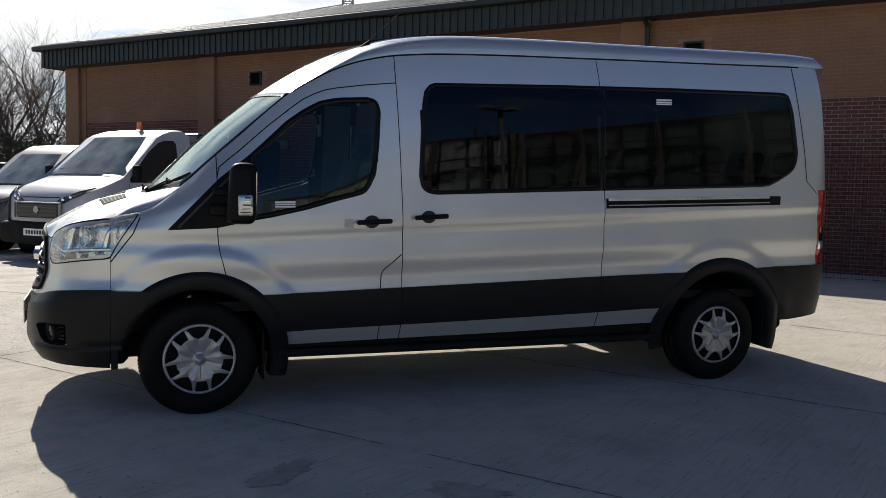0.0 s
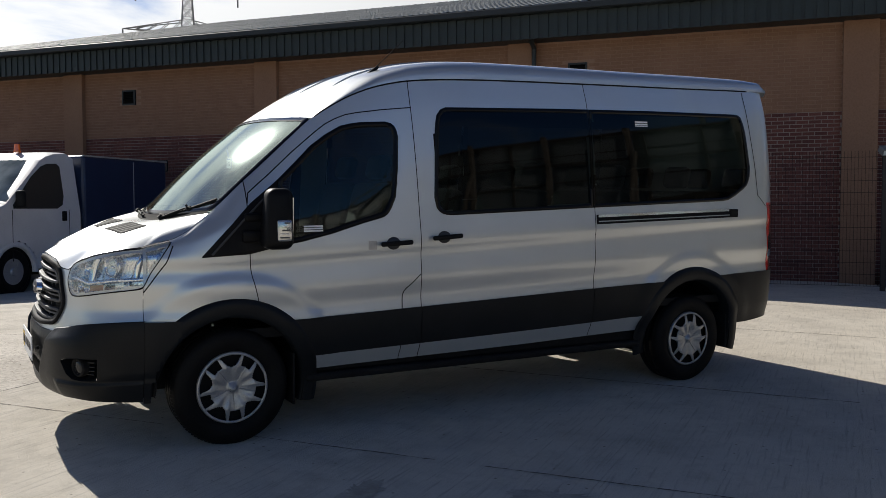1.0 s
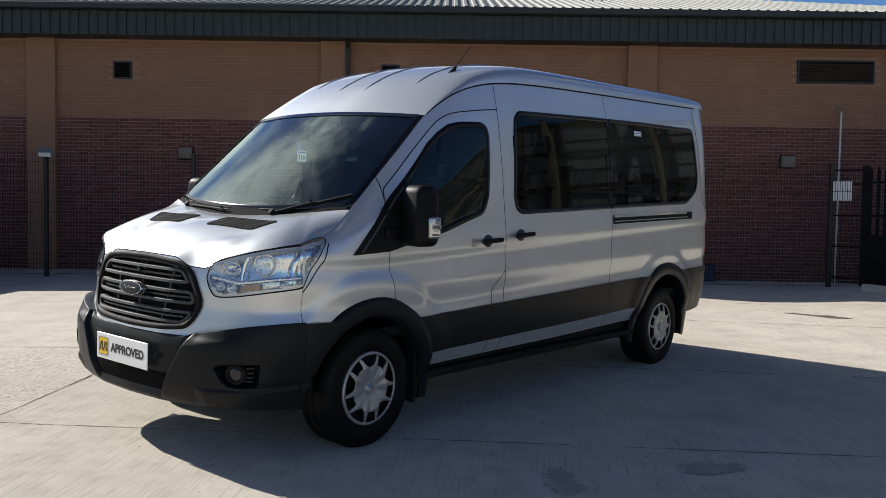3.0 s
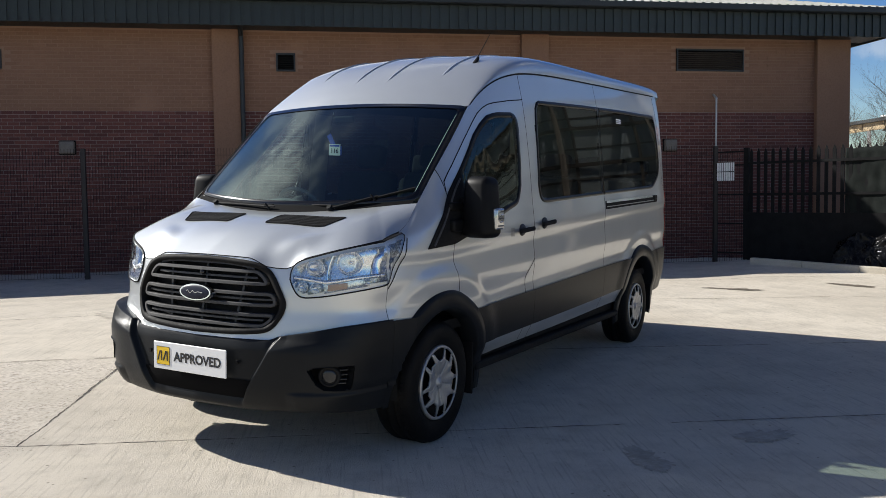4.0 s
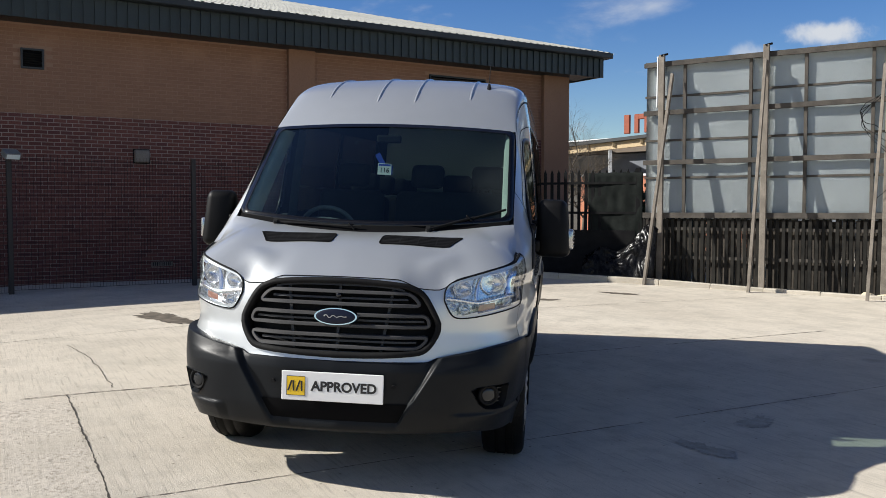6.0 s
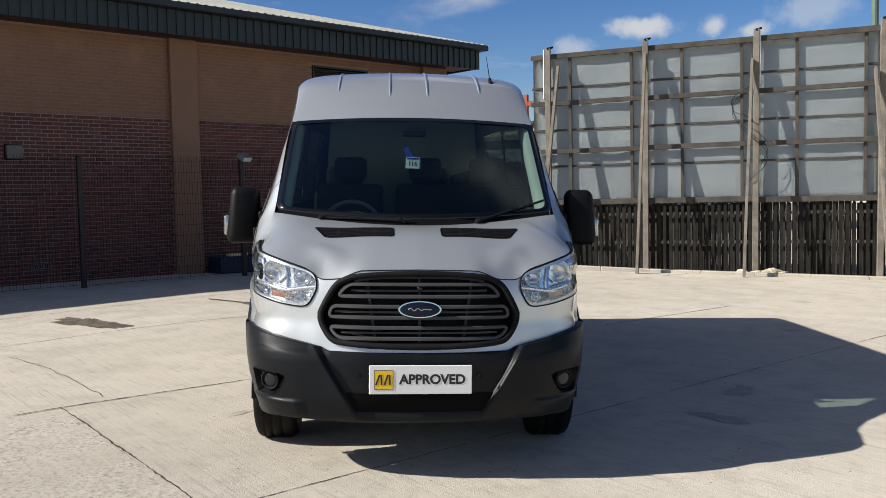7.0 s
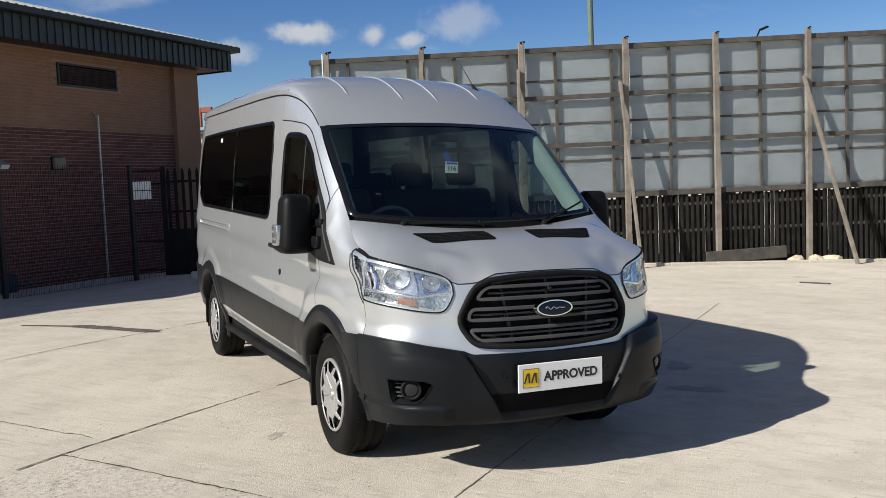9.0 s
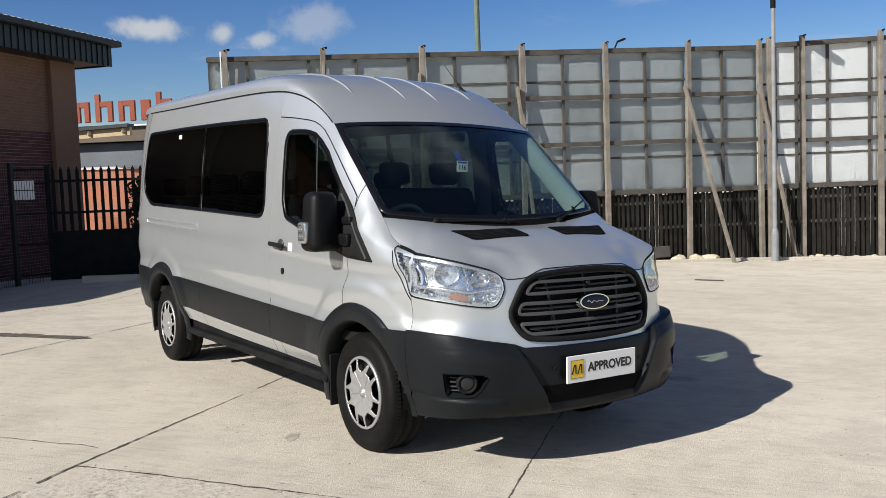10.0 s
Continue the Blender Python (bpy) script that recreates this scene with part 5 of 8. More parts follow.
            for dz, w, mt in ((0.028, 0.02, CHROME), (-0.012, 0.008, SILVER_PLASTIC)):
                v, f = line_on([(2.74, 1.313 + dz - 0.002), (4.12, 1.3505 + dz)], at, w, 0.007)
                raw("rail_strip", v, f, mt, rl)
            bm = B()
            p = at(4.165, 1.354, 0.0)
            box(bm, (p.x - 0.05, p.y - 0.012, p.z - 0.033), (p.x + 0.05, p.y + 0.004, p.z + 0.033), None, 0.006)
            part("rail_stop", bm, MATT_BLACK, rl)
            for k, (zc, h) in enumerate(((2.05, 0.012), (2.033, 0.012), (2.02, 0.008))):
                v, f = line_on([(3.131, zc), (3.26, zc + 0.003)], at, h, 0.005)
                raw("window_label", v, f, WHITE_CARD, rear, "white instruction sticker on the glass")
            for k, zc in enumerate((1.292, 1.278, 1.264)):
                v, f = line_on([(0.435, zc), (0.56, zc + 0.002)], at, 0.010, 0.005)
                raw("window_label", v, f, WHITE_CARD, door, "white instruction sticker on the glass")
        else:
            v, f = ring(Outline([(2.75, 1.30), (4.20, 1.345)], [(2.75, 1.235), (4.20, 1.28)]), at, 0.02, 0.004)
            raw("side_swage", v, f, PAINT, van, "pressed swage", True)
            v, f = line_on([(3.30, 2.055), (3.38, 2.06)], at, 0.035, 0.005)
            raw("window_label", v, f, WHITE_CARD, rear, "white instruction sticker on the glass")
        # door mirror
        make_mirror(van, sgn)
        # rear lamp
        lap = 0.004 if sgn < 0 else -0.004
        rows = [[at(4.595 + 0.02 * (1.45 - z) / 0.6, z, -0.005), at(4.60 + 0.02 * (1.45 - z) / 0.6, z, lap), at(4.66, z, 0.004), at(4.705 + 0.02 * (1.45 - z) / 0.6, z, 0.002), at(4.715 + 0.02 * (1.45 - z) / 0.6, z, -0.01)] for z in np.linspace(0.855, 1.44, 20)]
        v, f = grid_mesh(rows, sgn > 0)
        tl = raw("rear_lamp", v, f, RED_LENS, van, "tall red rear lamp", True)
        rows = [[at(4.625, z, 0.006), at(4.66, z, 0.007), at(4.705, z, 0.005)] for z in np.linspace(0.985, 1.16, 8)]
        v, f = grid_mesh(rows, sgn > 0)
        raw("clear_section", v, f, CHROME, tl, "", True)
        # wheels
        for hx, hz, r in WHEELS:
            make_wheel(hx, sgn * 0.925, 0.342 if hx < 1 else 0.345, sgn, van, 22.0 if hx < 1 else 51.0)

    # ---- nose ----
    qs = [math.copysign(abs(t) ** 0.8, t) for t in np.linspace(-1, 1, 121)]
    def lamp_hit(q, z):
        return LAMP.inside(abs(q), z, 0.02)
    rows_n = 34
    pts = [[nose_flat(q, BUMPER_Z(abs(q)) + (HOOD_Z(abs(q)) - BUMPER_Z(abs(q))) * k / rows_n) for k in range(rows_n + 1)] for q in qs]
    def keep(i, j):
        p = (pts[i][j] + pts[i + 1][j + 1]) / 2
        q = (qs[i] + qs[i + 1]) / 2
        return not lamp_hit(q, p.z) and not GRILLE.inside(p.y, p.z, 0.012)
    v, f = grid_mesh(pts, True, keep)
    raw("front_panel", v, f, PAINT, van, "silver front panel", True)
    # bumper: proud of the panel, with a sunk middle
    rows_b = 64
    EDGE_IN = curve([(0.28, 0.30), (0.37, 0.335), (0.47, 0.39), (0.56, 0.445), (0.70, 0.53)])
    def chin_step(q, z):
        """A lip below the fog lamps, from which the chin stands out."""
        k = min(max((abs(q) - 0.66) / 0.06, 0), 1) * min(max((0.434 - z) / 0.012, 0), 1) * min(max((z - 0.30) / 0.10, 0), 1)
        return (bumper_skin(q, z, 0.02) - bumper_skin(q, z, 0.004)) * k
    def bumper(q, z):
        p = bumper_skin(q, z, 0.012)
        # the face leans back above a crease
        p.x += 0.9 * max(z - BUMPER_Z(abs(q)) + 0.055, 0) * min(max((abs(q) - 0.5) / 0.12, 0), 1) * max(1 - abs(q) ** 6, 0) * 0.45
        p += chin_step(q, z)
        y = abs(p.y)
        d = EDGE_IN(z) - y
        k = min(max((d + 0.012) / 0.03, 0), 1)
        k = k * k * (3 - 2 * k) * min(max((z - 0.335) / 0.05, 0), 1)
        p.x += 0.035 * k
        return p
    qb = [math.copysign(abs(t) ** 0.85, t) for t in np.linspace(-1, 1, 261)]
    pts2 = [[bumper(q, BUMPER_LO(abs(q)) + (BUMPER_Z(abs(q)) + 0.004 - BUMPER_LO(abs(q))) * k / rows_b) for k in range(rows_b + 1)] for q in qb]
    FOG = Outline([(0.752, 0.546), (0.78, 0.560), (0.85, 0.566), (0.925, 0.564)], [(0.752, 0.542), (0.795, 0.475), (0.835, 0.450), (0.88, 0.445), (0.925, 0.446)])
    def solid(i, j):
        q = abs(qb[i] + qb[i + 1]) / 2
        z = BUMPER_LO(q) + (BUMPER_Z(q) + 0.004 - BUMPER_LO(q)) * (j + 0.5) / rows_b
        return not FOG.inside(q, z)
    v, f = grid_mesh(pts2, True, solid)
    bmp = raw("front_bumper", v, f, TRIM, van, "black moulded front bumper", True)
    # the shelf on top, back to the painted panel
    pts3 = [[row[-1], row[-1] + Vector((0.006, 0, 0.004)), nose_flat(q, BUMPER_Z(abs(q)) + 0.005) + Vector((0.02, 0, 0))] for q, row in zip(qb, pts2)]
    v, f = grid_mesh(pts3, True)
    raw("bumper_shelf", v, f, TRIM, bmp, "", True)
    # lower intake and underside
    v, f = patch(Outline([(-0.39, 0.47), (0.39, 0.47)], [(-0.39, 0.468), (-0.335, 0.375), (0.335, 0.375), (0.39, 0.468)]), lambda y, z, o: bumper_front(y, z, 0.012) + Vector((0.028, 0, 0)), 0, 20, 3)
    raw("lower_intake", v, f, VENT_BLACK, bmp, "black lower intake", True)
    bm = B()
    box(bm, (-0.62, -0.62, 0.30), (4.62, 0.62, 0.46), None, 0.03)
    box(bm, (0.46, -0.88, 0.36), (3.22, 0.88, 0.46), None, 0.02)
    box(bm, (0.5, -0.45, 0.22), (1.4, 0.1, 0.29), None, 0.03)
    tube(bm, (3.73, -0.8, 0.345), (3.73, 0.8, 0.345), 0.06, 12)
    tube(bm, (0.2, 0.25, 0.25), (3.4, 0.3, 0.25), 0.035, 10)
    part("underbody", bm, MATT_BLACK, van, "dark underbody")
    # fog lamps
    for sgn in (-1, 1):
        c = bumper_skin(0.848 * sgn, 0.512, 0.002)
        d = (bumper_skin(0.848 * sgn, 0.512, 0.1) - c).normalized()
        d = (d + Vector((-0.55, 0, 0))).normalized()
        surf = lambda q, z, o, s=sgn: bumper_skin(q * s, z, o)
        v, f = patch(FOG, surf, -0.05, 20, 8, sgn > 0)
        pk = raw("fog_pocket", v, f, VENT_BLACK, bmp, "dark fog lamp recess", True)
        loop = loop_of(FOG, 30)
        rows = [[surf(p.x, p.y, o) for p in loop] + [surf(loop[0].x, loop[0].y, o)] for o in (0.018, 0.012, -0.05)]
        v, f = grid_mesh(rows)
        raw("pocket_wall", v, f, TRIM, pk, "", True)
        bm = B()
        tube(bm, c + d * -0.05, c + d * -0.012, 0.056, 28)
        fg = part("fog_lamp", bm, MATT_BLACK, bmp, "round fog lamp")
        mm = Matrix.Translation(c) @ d.to_track_quat("Z", "Y").to_matrix().to_4x4()
        rows = [[mm @ Vector((rr * math.cos(a), rr * math.sin(a), zz)) for a in np.linspace(0, 6.28318530718, 29)] for rr, zz in ((0.056, -0.012), (0.052, -0.004), (0.044, -0.004), (0.040, -0.016))]
        v, f = grid_mesh(rows)
        raw("fog_rim", v, f, MATT_BLACK, fg, "", True)
        bm = B()
        bmesh.ops.create_uvsphere(bm, u_segments=20, v_segments=10, radius=0.038, matrix=mm @ Matrix.Translation((0, 0, -0.014)) @ Matrix.Diagonal((1, 1, 0.25, 1)))
        part("fog_glass", bm, FOG_GLASS, fg, "", True)
        for k in range(4):
            bm = B()
            z = 0.462 + 0.025 * k
            beam(bm, bumper_skin(0.885 * sgn, z, -0.03), bumper_skin(0.918 * sgn, z + 0.002, -0.022), 0.007, 0.02, tuple(d), 0.002)
            part("fog_slat", bm, SLAT_GREY, fg)
    # parking sensors and hooks
    for y, z in ((0.31, 0.56), (-0.31, 0.56), (0.78, 0.40), (-0.78, 0.40)):
        c = bumper_front(y, z, 0.0)
        d = (bumper_front(y, z, 0.1) - c).normalized()
        bm = B()
        tube(bm, c, c + d * (0.019 if abs(y) > 0.5 else -0.012), 0.011, 12)
        part("parking_sensor", bm, MATT_BLACK, bmp)
    # ---- grille ----
    v, f = patch(GRILLE, lambda y, z, o: front(y, z, 0.0) + Vector((0.07, 0, 0)), 0, 30, 8)
    gr = raw("grille", v, f, MATT_BLACK, van, "black grille with three looped bars", True)
    a, b = loop_of(GRILLE, 40, -0.006), loop_of(GRILLE, 40, 0.022)
    rows = [[front(p.x, p.y, 0.001) for p in a], [front(p.x, p.y, 0.014) for p in a], [front(p.x, p.y, 0.012) for p in b], [front(p.x, p.y, 0.0) + Vector((0.07, 0, 0)) for p in b]]
    for r in rows:
        r.append(r[0])
    v, f = grid_mesh(rows)
    raw("grille_frame", v, f, MATT_BLACK, gr, "", True)
    def cut_corners(pts, times=2, r=0.25):
        for _ in range(times):
            pts = [q for a, b in zip(pts, pts[1:] + pts[:1]) for q in (a.lerp(b, r), a.lerp(b, 1 - r))]
        return pts
    def bar_loop(corners, wide, deep):
        """A closed bar of that width round four corners, on the nose's skin."""
        mid = [Vector(c) for c in corners]
        pts = []
        for a, b in zip(mid, mid[1:] + mid[:1]):
            n = max(int((b - a).length / 0.06), 1)
            pts += [a.lerp(b, i / n) for i in range(n)]
        pts = cut_corners(pts)
        k = len(pts)
        side_of = []
        for i in range(k):
            d = (pts[(i + 1) % k] - pts[i - 1]).normalized()
            side_of.append(Vector((d.y, -d.x)))
        rows = []
        for u, o in ((0.5, -deep), (0.5, 0.0), (0.36, 0.004), (-0.36, 0.004), (-0.5, 0.0), (-0.5, -deep)):
            row = [front(*(p + n * (wide * u)), 0.0) - Vector((o, 0, 0)) for p, n in zip(pts, side_of)]
            rows.append(row + row[:1])
        return grid_mesh(rows)
    for (zt, wt), (zb, wb), zm in (((1.019, 0.368), (0.957, 0.425), 0.986), ((0.906, 0.452), (0.850, 0.470), 0.877), ((0.799, 0.468), (0.744, 0.418), 0.772)):
        v, f = bar_loop([(-wt, zt), (wt, zt), (wb, zb), (-wb, zb)], 0.0175, 0.022)
        raw("grille_bar", v, f, BAR_GREY, gr, "dark grey looped grille bar", False)
        w = min(wt, wb) - 0.015
        rows = [[front(y, zm + dz, 0.0) + Vector((dx, 0, 0)) for dz, dx in ((-0.005, 0.04), (-0.005, 0.016), (0.005, 0.016), (0.005, 0.04))] for y in np.linspace(-w, w, 24)]
        v, f = grid_mesh(rows)
        raw("grille_slat", v, f, SLAT_GREY, gr)
    for zm, w in ((1.053, 0.335), (0.716, 0.375)):
        rows = [[front(y, zm + dz - 0.02 * (y / w) ** 4 * (1 if zm > 0.9 else -0.6), 0.0) + Vector((dx, 0, 0)) for dz, dx in ((-0.005, 0.03), (-0.005, 0.004), (0.005, 0.004), (0.005, 0.03))] for y in np.linspace(-w, w, 24)]
        v, f = grid_mesh(rows)
        raw("grille_slat", v, f, SLAT_GREY, gr)
    for y, lean in ((0.25, 0.05), (0.0, 0.0), (-0.25, -0.05)):
        bm = B()
        beam(bm, front(y - lean * 0.5, 0.72, 0.0) + Vector((0.045, 0, 0)), front(y + lean * 0.5, 1.05, 0.0) + Vector((0.045, 0, 0)), 0.014, 0.02, (1, 0, 0))
        part("grille_rib", bm, SLAT_GREY, gr)
    bm = B()
    bmesh.ops.create_uvsphere(bm, u_segments=14, v_segments=8, radius=0.016, matrix=Matrix.Translation(front(0.0, 1.0, 0.0) + Vector((0.008, 0, 0))))
    part("front_sensor", bm, GLOSS_BLACK, gr, "small round black sensor", True)
    # oval badge
    c = front(0.0, 0.896, 0.0) + Vector((-0.018, 0, 0))
    m = Matrix.Translation(c) @ pose(0, 0, 0, 0, -84, 0)
    bm = B()
    bmesh.ops.create_cone(bm, cap_ends=True, segments=40, radius1=1, radius2=0.95, depth=1, matrix=m @ Matrix.Diagonal((0.045, 0.116, 0.03, 1)))
    bd = part("badge", bm, CHROME, gr, "blue oval badge with a bright rim")
    bm = B()
    bmesh.ops.create_uvsphere(bm, u_segments=40, v_segments=12, radius=1, matrix=m @ Matrix.Translation((0, 0, 0.013)) @ Matrix.Diagonal((0.039, 0.105, 0.008, 1)))
    part("badge_face", bm, BADGE_BLUE, bd, "", True)
    bm = B()
    wave = [(0.0075 * math.sin(u * 19) * (0.55 + 0.45 * math.cos(u * 3)), 0.058 - 0.116 * u) for u in np.linspace(0, 1, 60)]
    for (h0, y0), (h1, y1) in zip(wave, wave[1:]):
        tube(bm, m @ Vector((h0, y0, 0.0195)), m @ Vector((h1, y1, 0.0195)), 0.0028, 6)
    part("badge_mark", bm, SILVER_PLASTIC, bd, "plain silver wavy mark")
    # show plate
    bm = B()
    pm = Matrix.Translation((-1.018, -0.004, 0.548)) @ pose(0, 0, 0, 90, 0, -90)
    box(bm, (-0.26, -0.0735, -0.004), (0.26, 0.0735, 0.004), pm, 0.003)
    pl = part("show_plate", bm, WHITE_CARD, van, "white show plate")
    bm = B()
    box(bm, (-0.232, -0.047, 0.004), (-0.140, 0.047, 0.0055), pm)
    part("yellow_square", bm, YELLOW, pl)
    bm = B()
    for a, b, c2, d in ((-0.232, -0.140, 0.047, 0.049), (-0.232, -0.140, -0.049, -0.047), (-0.234, -0.232, -0.049, 0.049), (-0.140, -0.138, -0.049, 0.049)):
        box(bm, (a, c2, 0.0045), (b, d, 0.006), pm)
    for k in (-0.207, -0.165):
        for a in (-1, 1):
            beam(bm, pm @ Vector((k + a * 0.014 - 0.004, -0.026, 0.006)), pm @ Vector((k + a * 0.004 + 0.004, 0.026, 0.006)), 0.008, 0.002, tuple(pm.to_3x3() @ Vector((0, 0, 1))))
    part("square_border", bm, INK, pl)
    text_mesh("plate_word", "APPROVED", 0.067, pm @ Matrix.Translation((0.060, 0, 0.0048)), INK, pl, 0.0023)
    # ---- head lamps ----
    for sgn in (-1, 1):
        surf = lambda q, z, o, s=sgn: nose(q * s, z, o)
        v, f = patch(LAMP, surf, 0.006, 40, 12, sgn > 0)
        hl = raw("head_lamp", v, f, LENS, van, "clear head lamp with chrome reflectors", True)
        v, f = patch(LAMP, lambda q, z, o, s=sgn: nose(q * s, z, 0.0) + Vector((0.075, -0.03 * s, 0)), 0, 30, 10, sgn > 0)
        raw("lamp_bowl", v, f, LAMP_SILVER, hl, "", True)
        a = loop_of(LAMP, 40, -0.003)
        b = loop_of(LAMP, 40, 0.004)
        rows = [[surf(p.x, p.y, 0.001) for p in a], [surf(p.x, p.y, 0.007) for p in a], [surf(p.x, p.y, 0.006) for p in b], [nose(p.x * sgn, p.y, 0.0) + Vector((0.075, -0.03 * sgn, 0)) for p in b]]
        for r in rows:
            r.append(r[0])
        v, f = grid_mesh(rows[:3])
        raw("lamp_seal", v, f, MATT_BLACK, hl, "", True)
        v, f = grid_mesh(rows[2:])
        raw("lamp_wall", v, f, LAMP_SILVER, hl, "", True)
        # two reflector bowls above, a row of cells below
        for q, z, r in ((0.885, 1.070, 0.066), (0.715, 1.042, 0.047), (0.652, 0.945, 0.026), (0.722, 0.938, 0.028), (0.955, 0.968, 0.026)):
            c = nose(q * sgn, z, 0.0)
            d = Vector((-0.93, 0.34 * sgn, 0.05)).normalized()
            mm = Matrix.Translation(c + Vector((0.04, -0.02 * sgn, 0))) @ d.to_track_quat("Z", "Y").to_matrix().to_4x4()
            rows = []
            for k in range(9):
                t = k / 7
                rr, dd = r * math.sin(min(t, 1) * math.pi / 2), -r * 0.75 * math.cos(min(t, 1) * math.pi / 2)
                if k == 8:
                    rr, dd = r * 1.09, -0.004
                rows.append([mm @ Vector((rr * math.cos(6.28318530718 * i / 32), rr * math.sin(6.28318530718 * i / 32) * 0.88, dd)) for i in range(33)])
            v, f = grid_mesh(rows)
            raw("reflector", v, f, REFLECTOR, hl, "chrome reflector", True)
            bm = B()
            tube(bm, mm @ Vector((0, 0, -r * 0.7)), mm @ Vector((0, 0, -r * 0.12)), r * 0.17, 12, r * 0.12)
            part("bulb", bm, CHROME, hl, "", True)
        rows = [[nose(q * sgn, z, -0.022) for z in np.linspace(0.928 + (q - 0.78) * 0.12, 0.962 + (q - 0.78) * 0.12, 4)] for q in np.linspace(0.79, 0.885, 12)]
        v, f = grid_mesh(rows)
        raw("indicator", v, f, AMBER, hl, "amber indicator", True)
        # a bright stepped band divides the two rows and turns up at the outer end
        path = [(0.605, 1.0), (0.66, 0.994), (0.74, 0.982), (0.78, 0.976), (0.84, 0.985), (0.93, 1.0), (1.03, 1.008)]
        qs2 = np.linspace(0.605, 1.03, 32)
        zz = np.interp(qs2, [p[0] for p in path], [p[1] for p in path])
        rows = [[nose(q * sgn, z - 0.011, -0.03), nose(q * sgn, z - 0.009, -0.010), nose(q * sgn, z + 0.009, -0.010), nose(q * sgn, z + 0.011, -0.03)] for q, z in zip(qs2, zz)]
        v, f = grid_mesh(rows)
        raw("lamp_divider", v, f, LAMP_SILVER, hl, "", True)
        for q0, z0, q1, z1 in ((0.782, 0.99, 0.80, 1.12), (0.985, 1.01, 1.0, 1.15)):
            rows = [[nose((q0 + (q1 - q0) * k) * sgn + dq * sgn, z0 + (z1 - z0) * k, o) for dq, o in ((-0.007, -0.05), (0.0, -0.012), (0.007, -0.05))] for k in np.linspace(0, 1, 7)]
            v, f = grid_mesh(rows)
            raw("lamp_fin", v, f, CHROME, hl, "", True)
    # ---- bonnet ----
    es = np.linspace(-1, 1, 81)
    pts = [[hood(e, k / 36) for k in range(37)] for e in es]
    v, f = grid_mesh(pts, True)
    bon = raw("bonnet", v, f, PAINT, van, "silver bonnet", True)
    rows = [[nose(q, HOOD_Z(abs(q)) - 0.004, 0.002), nose(q, HOOD_Z(abs(q)) + 0.001, 0.003)] for q in np.linspace(-1.3, 1.3, 90)]
    v, f = grid_mesh(rows)
    raw("shut_line", v, f, MATT_BLACK, bon)
    for sgn in (-1, 1):
        def on_hood(y, x, out, s=sgn):
            e, v = y, 0.6
            for _ in range(12):
                p = hood(e, v)
                e += (y - p.y) * 0.9
                v += (x - p.x) * 1.5
            return hood(s * e, v, out)
        vent = Outline([(0.130, -0.46), (0.134, -0.428), (0.146, -0.416), (0.45, -0.411), (0.56, -0.409), (0.575, -0.414)], [(0.130, -0.55), (0.134, -0.568), (0.146, -0.578), (0.3, -0.563), (0.49, -0.545), (0.515, -0.536), (0.575, -0.418)])
        v, f = patch(vent, on_hood, 0.003, 24, 4)
        vt = raw("bonnet_vent", v, f, VENT_BLACK, bon, "black bonnet vent", True)
        v, f = ring(vent, on_hood, 0.007, 0.0045, 30, 0.003)
        raw("vent_frame", v, f, VENT_BLACK, vt, "", True)
        for k in range(6):
            reach = 0.50 + 0.010 * k
            rows = [[on_hood(y, vent.low(min(y, 0.50)) * (1 - h) + vent.hi(y) * h, 0.0045) for h in (0.09 + 0.15 * k, 0.14 + 0.15 * k)] for y in np.linspace(0.145, reach, 12)]
            v, f = grid_mesh(rows)
            raw("vent_slat", v, f, MATT_BLACK, vt)
        for y in (0.24, 0.34, 0.44):
            rows = [[on_hood(y + dy, vent.low(y) * (1 - h) + vent.hi(y) * h, 0.005) for dy in (-0.003, 0.003)] for h in np.linspace(0.06, 0.94, 5)]
            v, f = grid_mesh(rows)
            raw("vent_rib", v, f, MATT_BLACK, vt)
    # ---- windscreen ----
    n = 48
    pts = [[screen(e, 0.02 + 0.97 * k / 24) for k in range(25)] for e in np.linspace(-0.985, 0.985, n)]
    v, f = grid_mesh(pts, True)
    ws = raw("windscreen", v, f, SCREEN_GLASS, van, "large tinted windscreen", True)
    def band(path_out, path_in):
        rows = [[screen(e, t, -0.004) for e, t in path_out], [screen(e, t, 0.004) for e, t in path_out], [screen(e, t, 0.004) for e, t in path_in]]
        for r in rows:
            r.append(r[0])
        return grid_mesh(rows)
    def rounded(ex, v0, v1, r, k=12):
        pts = []
        for i in range(31):
            pts.append((-ex + r + (2 * ex - 2 * r) * i / 30, v1))
        for i in range(1, 8):
            a = math.pi / 2 * (1 - i / 8)
            pts.append((ex - r + r * math.cos(a), v1 - r * 1.3 + r * 1.3 * math.sin(a)))
        for i in range(20):
            pts.append((ex, v1 - r * 1.3 - (v1 - v0 - 2.6 * r) * i / 19))
        for i in range(1, 8):
            a = -math.pi / 2 * (i / 8)
            pts.append((ex - r + r * math.cos(a), v0 + r * 1.3 + r * 1.3 * math.sin(a)))
        for i in range(31):
            pts.append((ex - r - (2 * ex - 2 * r) * i / 30, v0))
        for i in range(1, 8):
            a = math.pi / 2 * (i / 8)
            pts.append((-ex + r - r * math.sin(a), v0 + r * 1.3 - r * 1.3 * math.cos(a)))
        for i in range(20):
            pts.append((-ex, v0 + r * 1.3 + (v1 - v0 - 2.6 * r) * i / 19))
        for i in range(1, 8):
            a = math.pi / 2 * (i / 8)
            pts.append((-ex + r - r * math.cos(a), v1 - r * 1.3 + r * 1.3 * math.sin(a)))
        return pts
